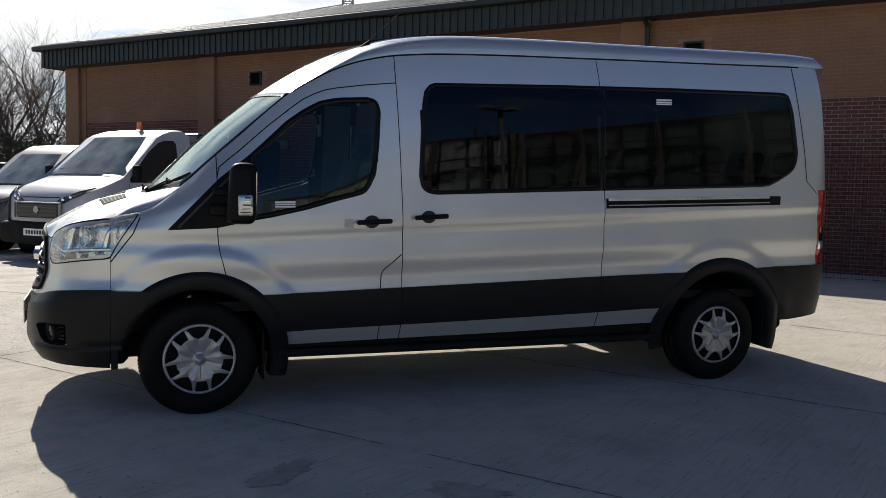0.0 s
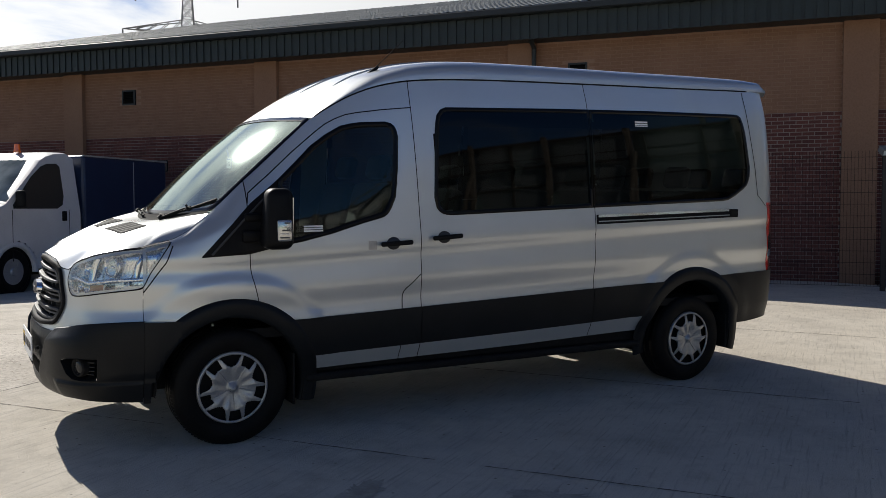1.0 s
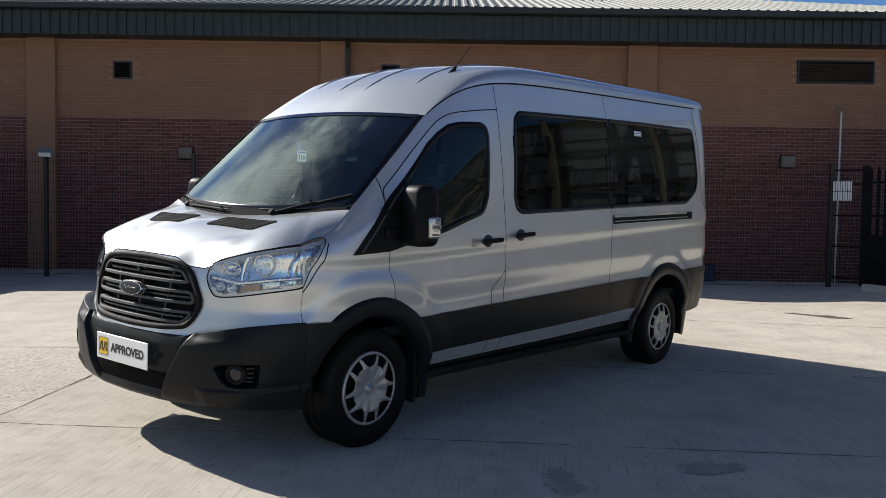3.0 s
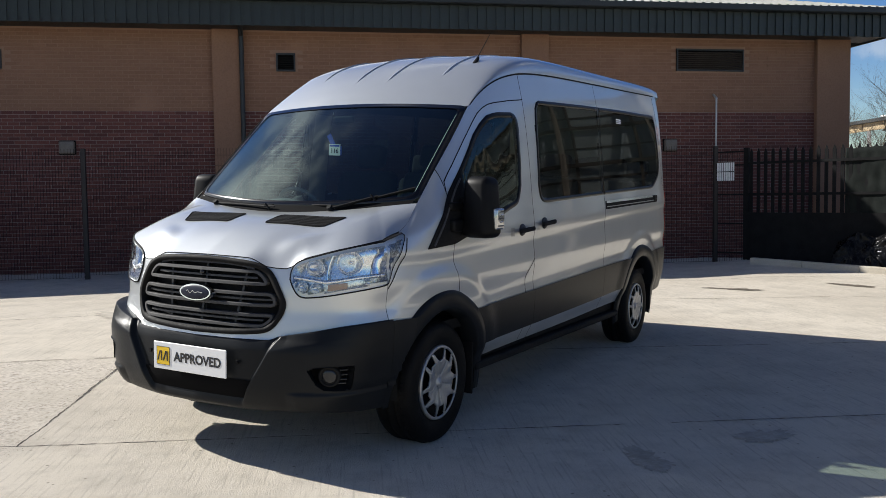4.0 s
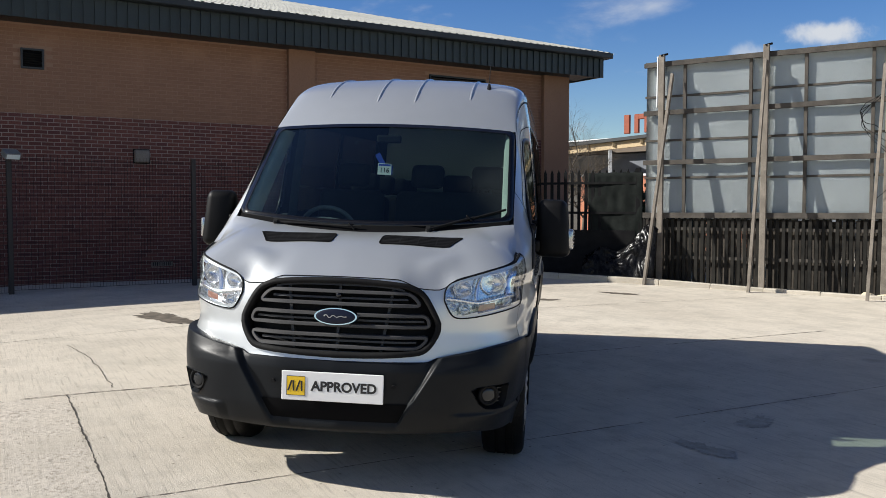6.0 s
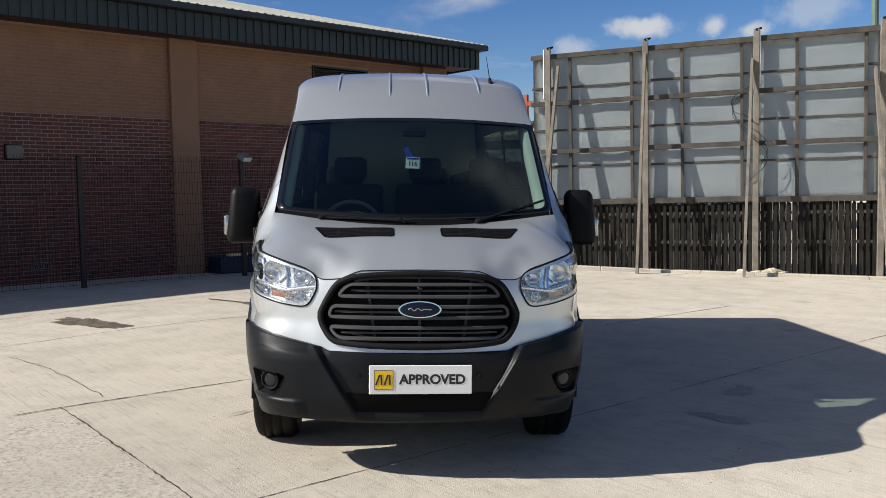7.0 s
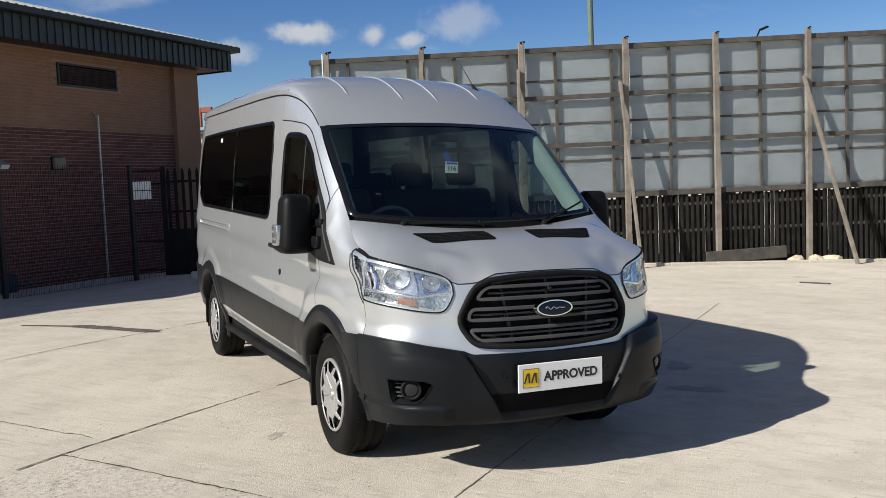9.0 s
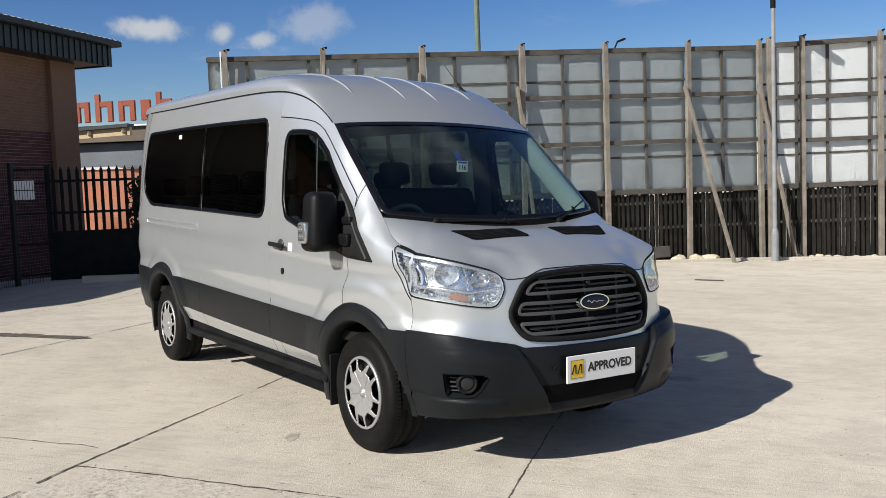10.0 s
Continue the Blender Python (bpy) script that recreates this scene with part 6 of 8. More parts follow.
    v, f = band(rounded(0.995, 0.0, 1.0, 0.05), rounded(0.952, 0.04, 0.96, 0.05))
    raw("screen_border", v, f, GLOSS_BLACK, ws, "black screen border", True)
    # cowl and wipers
    rows = [[hood(e, 0.985, -0.004), hood(e, 1.0, -0.002), screen(e, -0.02, 0.002), screen(e, 0.01, 0.004), screen(e, 0.03, 0.003)] for e in np.linspace(-0.97, 0.97, 40)]
    v, f = grid_mesh(rows)
    raw("cowl", v, f, VENT_BLACK, van, "black cowl panel", True)
    for e0, t0, e1, t1 in ((0.66, -0.045, -0.42, -0.012), (-0.43, -0.045, -0.945, 0.11)):
        at_ = lambda k, o: screen(e0 + (e1 - e0) * k, t0 + (t1 - t0) * k, o)
        up = (-0.68, 0, 0.73)
        bm = B()
        beam(bm, at_(0.0, 0.018), at_(0.5, 0.020), 0.012, 0.010, up, 0.003)
        beam(bm, at_(0.48, 0.020), at_(0.58, 0.018), 0.008, 0.008, up)
        tube(bm, at_(0.0, 0.0), at_(0.0, 0.034), 0.020, 14, 0.014)
        box(bm, (-0.025, -0.007, -0.006), (0.025, 0.007, 0.006), Matrix.Translation(at_(0.52, 0.018)) @ pose(0, 0, 0, 0, -43, 90), 0.004)
        wp = part("wiper", bm, MATT_BLACK, van, "black windscreen wiper")
        bm = B()
        beam(bm, at_(0.06, 0.010), at_(1.0, 0.010), 0.007, 0.013, up)
        part("wiper_blade", bm, MATT_BLACK, wp)
    # ---- roof ----
    xs = list(np.linspace(0.546, 1.3, 28)) + list(np.linspace(1.34, 4.60, 60))
    ee = [math.sin(t) for t in np.linspace(-math.pi / 2, math.pi / 2, 61)]
    pts = [[roof(e, x) for e in ee] for x in xs]
    v, f = grid_mesh(pts)
    rf = raw("roof", v, f, PAINT, van, "silver raised roof", True)
    for y, x0 in ((-0.475, 0.87), (-0.105, 0.80), (0.155, 0.80), (0.515, 0.88)):
        rows = []
        for x in np.arange(x0, 4.3, 0.04):
            e = y / EDGE_Y(x)
            rise = 0.007 * min((x - x0) / 0.06, 1)
            rows.append([roof(e - 0.011, x, -0.003), roof(e - 0.007, x, rise), roof(e + 0.007, x, rise), roof(e + 0.011, x, -0.003)])
        v, f = grid_mesh(rows)
        raw("roof_rib", v, f, PAINT, rf, "", True)
    # rear end
    zs = np.linspace(0.45, 2.37, 24)
    pts = []
    for z in zs:
        x = SEAM_END(z) - 0.003
        w = side_y(x, z)
        pts.append([Vector((x + 0.03 * (1 - (t * t)), w * t, z)) for t in np.linspace(-1, 1, 13)])
    v, f = grid_mesh(pts)
    raw("rear_doors", v, f, PAINT, van, "silver rear doors", True)
    pts = [[roof(e, 4.60) for e in ee], [Vector((4.66, roof(e, 4.60).y * 0.99, 2.37 + (roof(e, 4.6).z - 2.37) * 0.5)) for e in ee], [Vector((4.67, e * 0.80, 2.34)) for e in ee]]
    v, f = grid_mesh(pts)
    raw("rear_header", v, f, PAINT, van, "", True)
    bm = B()
    box(bm, (4.68, -0.82, 0.46), (4.79, 0.82, 0.70), None, 0.04, 2)
    part("rear_bumper", bm, TRIM, van, "black rear bumper")
    # aerial
    bm = B()
    tube(bm, (1.071, -0.58, 2.316), (1.306, -0.574, 2.54), 0.0036, 8, 0.002)
    tube(bm, (1.03, -0.585, 2.27), (1.11, -0.58, 2.345), 0.024, 12, 0.01)
    part("aerial", bm, MATT_BLACK, van, "black roof aerial")
    make_cabin(van)
    return van


def make_mirror(van, sgn):
    """Tall black door mirror with a clear indicator in its outer edge."""
    bm = B()
    m = Matrix.Translation((0.215, sgn * 1.075, 1.335)) @ pose(0, 0, 0, 0, 0, sgn * 8)
    box(bm, (-0.085, -0.105, -0.165), (0.095, 0.105, 0.19), None, 0.05, 4)
    for v in bm.verts:
        # narrower and leaning back towards the top, with a rounded front
        k = (v.co.z + 0.165) / 0.355
        v.co.y = v.co.y * (1.04 - 0.20 * k) - sgn * 0.012 * k
        if v.co.x < 0:
            v.co.x += 0.028 * k + 0.9 * v.co.y ** 2
    bm.transform(m)
    box(bm, (-0.035, -0.19 if sgn > 0 else 0.06, -0.115), (0.05, -0.06 if sgn > 0 else 0.19, -0.05), m, 0.018, 2)
    box(bm, (-0.035, -0.19 if sgn > 0 else 0.06, 0.02), (0.04, -0.06 if sgn > 0 else 0.19, 0.06), m, 0.015, 2)
    mr = part("door_mirror", bm, MIRROR_BLACK, van, "tall black door mirror", True)
    bm = B()
    lens = m @ Matrix.Translation((0.075, sgn * 0.090, -0.045))
    box(bm, (-0.085, min(sgn * -0.03, sgn * 0.032), -0.07), (0.0, max(sgn * -0.03, sgn * 0.032), 0.055), lens, 0.014, 3)
    ind = part("mirror_indicator", bm, INDICATOR, mr, "clear indicator lens", True)
    for k in range(5):
        bm = B()
        box(bm, (-0.072 + 0.006 * k, min(sgn * -0.01, sgn * 0.035), -0.052 + 0.021 * k), (-0.014 - 0.004 * (k % 2), max(sgn * -0.01, sgn * 0.035), -0.043 + 0.021 * k), lens, 0.003)
        part("lens_rib", bm, REFLECTOR if k % 2 else DARK_CHROME, ind)
    bm = B()
    box(bm, (0.088, -0.054, -0.112), (0.0957, 0.054, 0.137), m, 0.001)
    part("mirror_glass", bm, CHROME, mr)


INDICATOR = principled("pale_lens", (0.46, 0.47, 0.47), 0.14, 0.75, 1.0)
MIRROR_BLACK = weathered("mirror_black_plastic", (0.0045, 0.0045, 0.005), (0.007, 0.007, 0.0075), 0.5, 4, 200, 0.06)
MIRROR_BLACK.node_tree.nodes["Principled BSDF"].inputs["Specular IOR Level"].default_value = 0.13


def make_cabin(van):
    """What shows through the glass: floor, dash, wheel, seats, headlining."""
    bm = B()
    box(bm, (-0.1, -0.9, 0.62), (4.6, 0.9, 0.68))
    part("cabin_floor", bm, MATT_BLACK, van)
    # dash with a hooded binnacle, and a pale paper on top
    rows = []
    for y in np.linspace(-0.80, 0.80, 33):
        hump = 0.045 * math.exp(-((y - 0.40) / 0.2) ** 2)
        rows.append([Vector((-0.2 + 0.16 * (y / 0.8) ** 2, y, 1.31)), Vector((0.05, y, 1.325 + hump * 0.5)), Vector((0.22, y, 1.33 + hump)), Vector((0.30, y, 1.27 + hump * 0.5)), Vector((0.31, y, 1.05)), Vector((0.22, y, 0.72))])
    v, f = grid_mesh(rows)
    ds = raw("dashboard", v, f, DASH, van, "dark grey dashboard", True)
    bm = B()
    box(bm, (-0.03, -0.16, 1.352), (0.15, 0.08, 1.357), pose(0, 0, 0, 0, 0, 8))
    part("paper", bm, GREY_CARD, ds, "sheet of paper on the dash")
    # steering wheel on the driver's side
    bm = B()
    m = Matrix.Translation((0.42, 0.40, 1.27)) @ pose(0, 0, 0, 0, 62, 0)
    n = 36
    ringv = [[m @ Vector(((0.185 + 0.015 * math.cos(b)) * math.cos(a), (0.185 + 0.015 * math.cos(b)) * math.sin(a), 0.015 * math.sin(b))) for b in np.linspace(0, 2 * math.pi, 9)] for a in np.linspace(0, 2 * math.pi, n)]
    v, f = grid_mesh(ringv)
    sw = raw("steering_wheel", v, f, DASH, van, "black steering wheel", True)
    bm = B()
    box(bm, (-0.05, -0.07, -0.02), (0.06, 0.07, 0.02), m, 0.015, 2)
    box(bm, (-0.01, -0.18, -0.008), (0.02, 0.18, 0.008), m, 0.004)
    part("wheel_hub", bm, DASH, sw)
    # seats: front three, then four rows
    def seat(x, y, w, front_row):
        h = 1.0 if front_row else 0.96
        bm = cushion((x - 0.05, y - w / 2, h - 0.12), (x + 0.45, y + w / 2, h), 0.05)
        s = part("seat", bm, SEAT_CLOTH, van, "dark cloth seat", True)
        part("backrest", cushion((-0.07, -w / 2, 0), (0.07, w / 2, 0.62), 0.055, Matrix.Translation((x + 0.44, y, h - 0.04)) @ pose(0, 0, 0, 0, 14, 0)), SEAT_CLOTH, s, "", True)
        for k in ((0,) if w < 0.6 else (-w / 4, w / 4)):
            part("headrest", cushion((-0.05, -0.125, 0.65), (0.05, 0.125, 0.83), 0.045, Matrix.Translation((x + 0.44, y + k, h - 0.04)) @ pose(0, 0, 0, 0, 14, 0)), SEAT_CLOTH, s, "", True)
    seat(0.72, 0.45, 0.5, True)
    seat(0.72, -0.35, 0.92, True)
    for x in (1.75, 2.5, 3.2, 3.9):
        seat(x, -0.45, 0.86, False)
        seat(x, 0.58, 0.45, False)
    # headlining
    rows = [[roof(e * 0.97, x, -0.045) for e in np.linspace(-1, 1, 21)] for x in np.linspace(0.60, 4.55, 40)]
    v, f = grid_mesh(rows, True)
    raw("headlining", v, f, HEADLINER, van, "grey headlining", True)
    # pale pillar linings beside the screen
    for sgn in (-1, 1):
        rows = [[screen(sgn * 0.975, t, -0.006), screen(sgn * 0.925, t, -0.012) + Vector((0.015, 0, 0)), screen(sgn * 0.908, t, -0.014) + Vector((0.08, 0, 0)), screen(sgn * 0.91, t, -0.014) + Vector((0.20, 0, 0)), screen(sgn * 0.95, t, -0.014) + Vector((0.24, 0, 0))] for t in np.linspace(0.02, 0.98, 16)]
        v, f = grid_mesh(rows)
        raw("pillar_lining", v, f, PILLAR_LINING, van, "pale pillar lining", True)
        v, f = grid_mesh([[Vector((x, sgn * (side_y(x, z) - 0.05), z)) for z in np.linspace(1.2, 2.0, 6)] for x in np.linspace(1.12, 1.34, 4)])
        raw("pillar_lining", v, f, DASH, van, "", True)
        rows = [[Vector((x, sgn * (side_y(x, DOOR_WINDOW.low(x)) - d), DOOR_WINDOW.low(x) + h)) for d, h in ((0.03, 0.012), (0.085, 0.016), (0.10, -0.01), (0.10, -0.3))] for x in np.linspace(0.30, 1.0, 16)]
        v, f = grid_mesh(rows, sgn > 0)
        raw("door_ledge", v, f, DASH, van, "dark grey door lining", True)
    # interior mirror and the hanging tag with its number
    bm = B()
    box(bm, (0.34, -0.08, 1.86), (0.37, 0.08, 1.91), None, 0.012, 2)
    part("rear_view_mirror", bm, MATT_BLACK, van)
    tm = Matrix.Translation((0.262, 0.008, 1.688)) @ pose(0, 0, 0, 90, 0, -90) @ pose(0, 0, 0, 0, 0, -2)
    bm = B()
    box(bm, (-0.044, -0.036, -0.001), (0.044, 0.036, 0.001), tm, 0.0)
    tg = part("hanging_tag", bm, WHITE_CARD, van, "white hanging tag with a number")
    bm = B()
    beam(bm, tm @ Vector((-0.052, 0.095, -0.003)), tm @ Vector((-0.012, 0.030, -0.003)), 0.034, 0.002, tuple(tm.to_3x3() @ Vector((0, 0, 1))))
    box(bm, (0.036, -0.034, -0.004), (0.052, 0.026, -0.002), tm)
    box(bm, (-0.038, 0.020, 0.0012), (0.038, 0.032, 0.002), tm)
    part("tag_back", bm, BLUE_CARD, tg)
    text_mesh("tag_number", "116", 0.042, tm @ Matrix.Translation((0, -0.008, 0.0012)), INK, tg, 0.0006)


make_minibus()

# ---- along the workshop: weldmesh fence, lights, gate ----
GLASS_PALE = principled("lamp_glass", (0.62, 0.68, 0.68), 0.2, coat=0.5)
PALE_PLASTIC = weathered("pale_plastic", (0.15, 0.125, 0.10), (0.20, 0.17, 0.14), 0.6, 4, 60, 0.1)
GREEN_STEEL = weathered("green_steel", (0.10, 0.14, 0.11), (0.13, 0.17, 0.13), 0.5, 4, 60, 0.1)


POST_BROWN = weathered("dark_brown_steel", (0.018, 0.014, 0.013), (0.026, 0.020, 0.018), 0.6, 6, 60, 0.1)
POST_GREY_DULL = weathered("dull_lamp_grey", (0.16, 0.16, 0.155), (0.21, 0.21, 0.20), 0.55, 6, 60, 0.1)


def make_mesh_fence():
    f = empty("weldmesh_fence", Matrix(), "dark green weldmesh fence before the workshop wall", "fence")
    posts = [-15.2, -12.15, -9.25, -6.19, -3.1, 0.1, 3.2]
    for s in posts:
        p = wall_point(s, 1.8, 0)
        bm = B()
        box(bm, (s - 0.04, -1.84, ground_z(p.x, p.y) - 0.3), (s + 0.04, -1.76, 2.32), WALL_M, 0.004)
        part("post", bm, POST_BROWN, f, "dark brown steel post")
    for a, b in zip(posts, posts[1:]):
        bm = B()
        p = wall_point((a + b) / 2, 1.8, 0)
        z0 = ground_z(p.x, p.y) + 0.05
        z = z0
        while z < 2.32:
            box(bm, (a, -1.803, z), (b, -1.797, z + 0.006), WALL_M)
            z += 0.2
        s = a + 0.04
        while s < b:
            box(bm, (s, -1.802, z0), (s + 0.0045, -1.7975, 2.32), WALL_M)
            s += 0.055
        ob = part("mesh_panel", bm, BLACK_STEEL, f)
        ob["kind"] = "stuff"
    # flood lamps on every other post
    for s in (-12.15, -6.19, 0.1):
        fl = empty("flood_lamp", WALL_M @ Matrix.Translation((s, -1.80, 2.36)) @ pose(0, 0, 0, 0, 0, 18), "grey flood lamp on a black fence post", "flood lamp", "fence flood lamps")
        bm = B()
        box(bm, (-0.13, -0.20, -0.05), (0.13, -0.02, 0.06), pose(0, 0, 0, 30), 0.015, 2)
        part("housing", bm, POST_GREY_DULL, fl)
        bm = B()
        box(bm, (-0.105, -0.209, -0.035), (0.105, -0.198, 0.045), pose(0, 0, 0, 30))
        part("lamp_glass", bm, GLASS_PALE, fl, "pale lamp glass")
        bm = B()
        box(bm, (-0.02, -0.03, -0.12), (0.02, 0.02, 0.0))
        part("bracket", bm, BLACK_STEEL, fl)
    for s in (-9.97, -3.58, 3.05, -16.2):
        wl = empty("wall_light", WALL_M @ Matrix.Translation((s, RECESS, 2.45)), "square pale bulkhead light on the brick wall", "wall light", "bulkhead lights")
        bm = B()
        box(bm, (-0.15, -0.11, -0.13), (0.15, 0.02, 0.13), None, 0.035, 3)
        part("diffuser", bm, PALE_PLASTIC, wl, "", True)
        bm = B()
        box(bm, (-0.165, -0.03, -0.145), (0.165, 0.02, 0.145), None, 0.015, 2)
        part("backplate", bm, BLACK_STEEL, wl)
    # white conduit near the corner
    bm = B()
    tube(bm, wall_point(4.1, 0.02, -0.35), wall_point(4.12, 0.02, 3.52), 0.022, 10)
    tube(bm, wall_point(4.12, 0.02, 3.5), wall_point(4.12, -0.12, 3.6), 0.03, 10)
    pp = mesh_object("vent_pipe", bm, GALV)
    tagged(pp, "thin pale pipe rising up the brick wall", "pipe")
    # low wall grilles
    for s, z in ((-8.2, 0.29), (-3.2, 0.27)):
        g = empty("air_brick", WALL_M @ Matrix.Translation((s, RECESS, z)), "small pale air brick low in the wall", "air brick", "air bricks")
        bm = B()
        box(bm, (-0.22, -0.015, -0.05), (0.22, 0.02, 0.05), None, 0.006)
        part("plate", bm, PALE_PLASTIC, g)
        bm = B()
        for k in range(9):
            box(bm, (-0.19 + k * 0.044, -0.02, -0.035), (-0.175 + k * 0.044, -0.012, 0.035))
        part("slot", bm, BLACK_STEEL, g)
    # a blue bin against the wall; the box on top paints a bright lit spot
    c = wall_point(0.85, 0.35, 0)
    bn = empty("storage_bin", WALL_M @ Matrix.Translation((0.85, -0.2, ground_z(c.x, c.y))), "low dark blue storage bin against the brick wall", "storage bin")
    bm = B()
    box(bm, (-0.55, -0.28, 0.0), (0.55, 0.28, 0.36), None, 0.03, 2)
    part("tub", bm, principled("bin_blue", (0.012, 0.022, 0.055), 0.5), bn)
    bm = B()
    box(bm, (-0.22, -0.12, 0.36), (0.22, 0.12, 0.42), None, 0.015, 2)
    part("lit_spot", bm, weathered("lit_spot_yellow", (0.80, 0.66, 0.30), (0.86, 0.74, 0.38), 0.5, 4, 50, 0.1), bn, "small box coloured as a bright yellow lit spot")


make_mesh_fence()


def palisade(a, b, top, pitch, name, label, solid):
    """Pointed pales between two ground points, with a dark boarded lower part."""
    f = empty(name, Matrix(), label, "fence")
    a, b = Vector((*a, 0)), Vector((*b, 0))
    d = (b - a).normalized()
    n = Vector((d.y, -d.x, 0))
    L = (b - a).length
    m = Matrix((d, n, Vector((0, 0, 1)))).transposed().to_4x4()
    m.translation = a
    s = 0.1
    while s < L:
        p = a + d * s
        z0 = ground_z(p.x, p.y) - 0.05
        w = 0.033
        verts = [m @ Vector(q) for y in (-0.01, 0.01) for q in ((s - w, y, z0), (s + w, y, z0), (s + w, y, top - 0.09), (s, y, top), (s - w, y, top - 0.09))]
        faces = [(4, 3, 2, 1, 0), (5, 6, 7, 8, 9), (1, 6, 5, 0), (2, 7, 6, 1), (3, 8, 7, 2), (4, 9, 8, 3), (0, 5, 9, 4)]
        raw("pale", verts, faces, BLACK_STEEL, f)
        s += pitch
    for z in (top - 0.32, top - 0.95):
        bm = B()
        box(bm, (0, 0.01, z), (L, 0.05, z + 0.05), m)
        part("rail", bm, BLACK_STEEL, f)
    for s in (0, L):
        p = a + d * s
        bm = B()
        box(bm, (s - 0.05, -0.05, ground_z(p.x, p.y) - 0.2), (s + 0.05, 0.05, top + 0.02), m, 0.005)
        part("post", bm, BLACK_STEEL, f)
    bm = B()
    box(bm, (0.05, 0.055, -0.5), (L - 0.05, 0.07, solid), m)
    part("infill_panel", bm, BLACK_STEEL, f, "black infill panel")
    return f


palisade((14.28, 0.0), (13.45, -2.9), 2.24, 0.15, "palisade_gate", "black steel palisade gate with solid lower panel", 0.95)


def make_gate_side():
    g = empty("gate_screen", Matrix(), "dark mesh screen with a white sign plate", "gate")
    a, b = wall_point(3.2, 1.8, 0), Vector((14.28, 0.0, 0))
    d = (b - a).normalized()
    n = Vector((d.y, -d.x, 0))
    m = Matrix((d, n, Vector((0, 0, 1)))).transposed().to_4x4()
    m.translation = a
    L = (b - a).length
    bm = B()
    s = 0.05
    while s < L:
        box(bm, (s, -0.004, -0.15), (s + 0.006, 0.004, 2.2), m)
        s += 0.05
    for z in (0.1, 0.7, 1.3, 1.9, 2.17):
        box(bm, (0, -0.006, z), (L, 0.006, z + 0.03), m)
    ob = part("mesh_panel", bm, BLACK_STEEL, g)
    ob["kind"] = "stuff"
    sx = L - 0.46
    bm = B()
    box(bm, (sx - 0.21, 0.012, 1.60), (sx + 0.21, 0.022, 1.97), m)
    sg = part("sign_plate", bm, WHITE_CARD, g, "white sign plate behind the bars")
    bm = B()
    for k in range(9):
        box(bm, (sx - 0.20 + k * 0.047, 0.024, 1.60), (sx - 0.192 + k * 0.047, 0.030, 1.97), m)
    box(bm, (sx - 0.21, 0.024, 1.775), (sx + 0.21, 0.031, 1.79), m)
    part("bar", bm, BLACK_STEEL, sg)


make_gate_side()


NETTING = weathered("black_netting", (0.008, 0.010, 0.009), (0.016, 0.019, 0.017), 0.85, 5, 70, 0.3)
NETTING.node_tree.nodes["Principled BSDF"].inputs["Specular IOR Level"].default_value = 0.1
def make_netting():
    """Dark screening tied behind the pales beside the gate, with a frayed lower edge."""
    a, b = Vector((14.28, 0.0, 0)), Vector((13.25, -3.01, 0))
    u = (b - a).normalized()
    n = Vector((-u.y, u.x, 0))
    rows = []
    for s in np.linspace(1.95, 3.12, 40):
        low = 0.72 + 0.10 * noise.noise(Vector((s * 7, 0, 2)))
        hi = 2.16 + 0.04 * noise.noise(Vector((s * 5, 3, 2)))
        row = []
        for f in np.linspace(0, 1, 16):
            z = low + (hi - low) * f
            p = a + u * s + n * (0.10 + 0.03 * noise.noise(Vector((s * 6, z * 3, 1))))
            row.append(Vector((p.x, p.y, z)))
        rows.append(row)
    v, f = grid_mesh(rows)
    ob = raw("screen_netting", v, f, NETTING, smooth=True)
    sol = ob.modifiers.new("thick", "SOLIDIFY")
    sol.thickness = 0.004
    tagged(ob, "dark screening net tied behind the black pales", "netting")


make_netting()


def make_plastic():
    """Crumpled black plastic heaped against the fence."""
    rnd = random.Random(4)
    bm = B()
    o, u = Vector((13.05, -3.05, 0)), Vector((0.35, 0.94, 0)).normalized()
    n = Vector((-u.y, u.x, 0))
    g = []
    for i in range(81):
        row = []
        for k in range(41):
            s, t = i / 80, k / 40
            h = (1.25 - 0.75 * s) * (1 - t) ** 0.7 * (0.85 + 0.15 * math.sin(s * 9)) + 0.015
            w = noise.noise(Vector((s * 5, t * 2.2, 3))) * 0.20 + abs(noise.noise(Vector((s * 11 + t * 3, t * 4, 8)))) * 0.10 + noise.noise(Vector((s * 24, t * 9, 5))) * 0.018
            p = o + u * (s * 1.55 - 0.25) + n * (0.09 + t * 0.30 + w * 0.4)
            row.append(bm.verts.new((p.x, p.y, ground_z(p.x, p.y) + max(h + w * 0.4 * (1 - t), 0.01))))
        g.append(row)
    for i in range(80):
        for k in range(40):
            bm.faces.new((g[i][k], g[i + 1][k], g[i + 1][k + 1], g[i][k + 1]))
    bmesh.ops.solidify(bm, geom=bm.faces[:], thickness=0.004)
    ob = mesh_object("plastic_sheeting", bm, BLACK_SHEET, True)
    tagged(ob, "crumpled glossy black plastic sheeting against the fence", "plastic sheeting")


make_plastic()


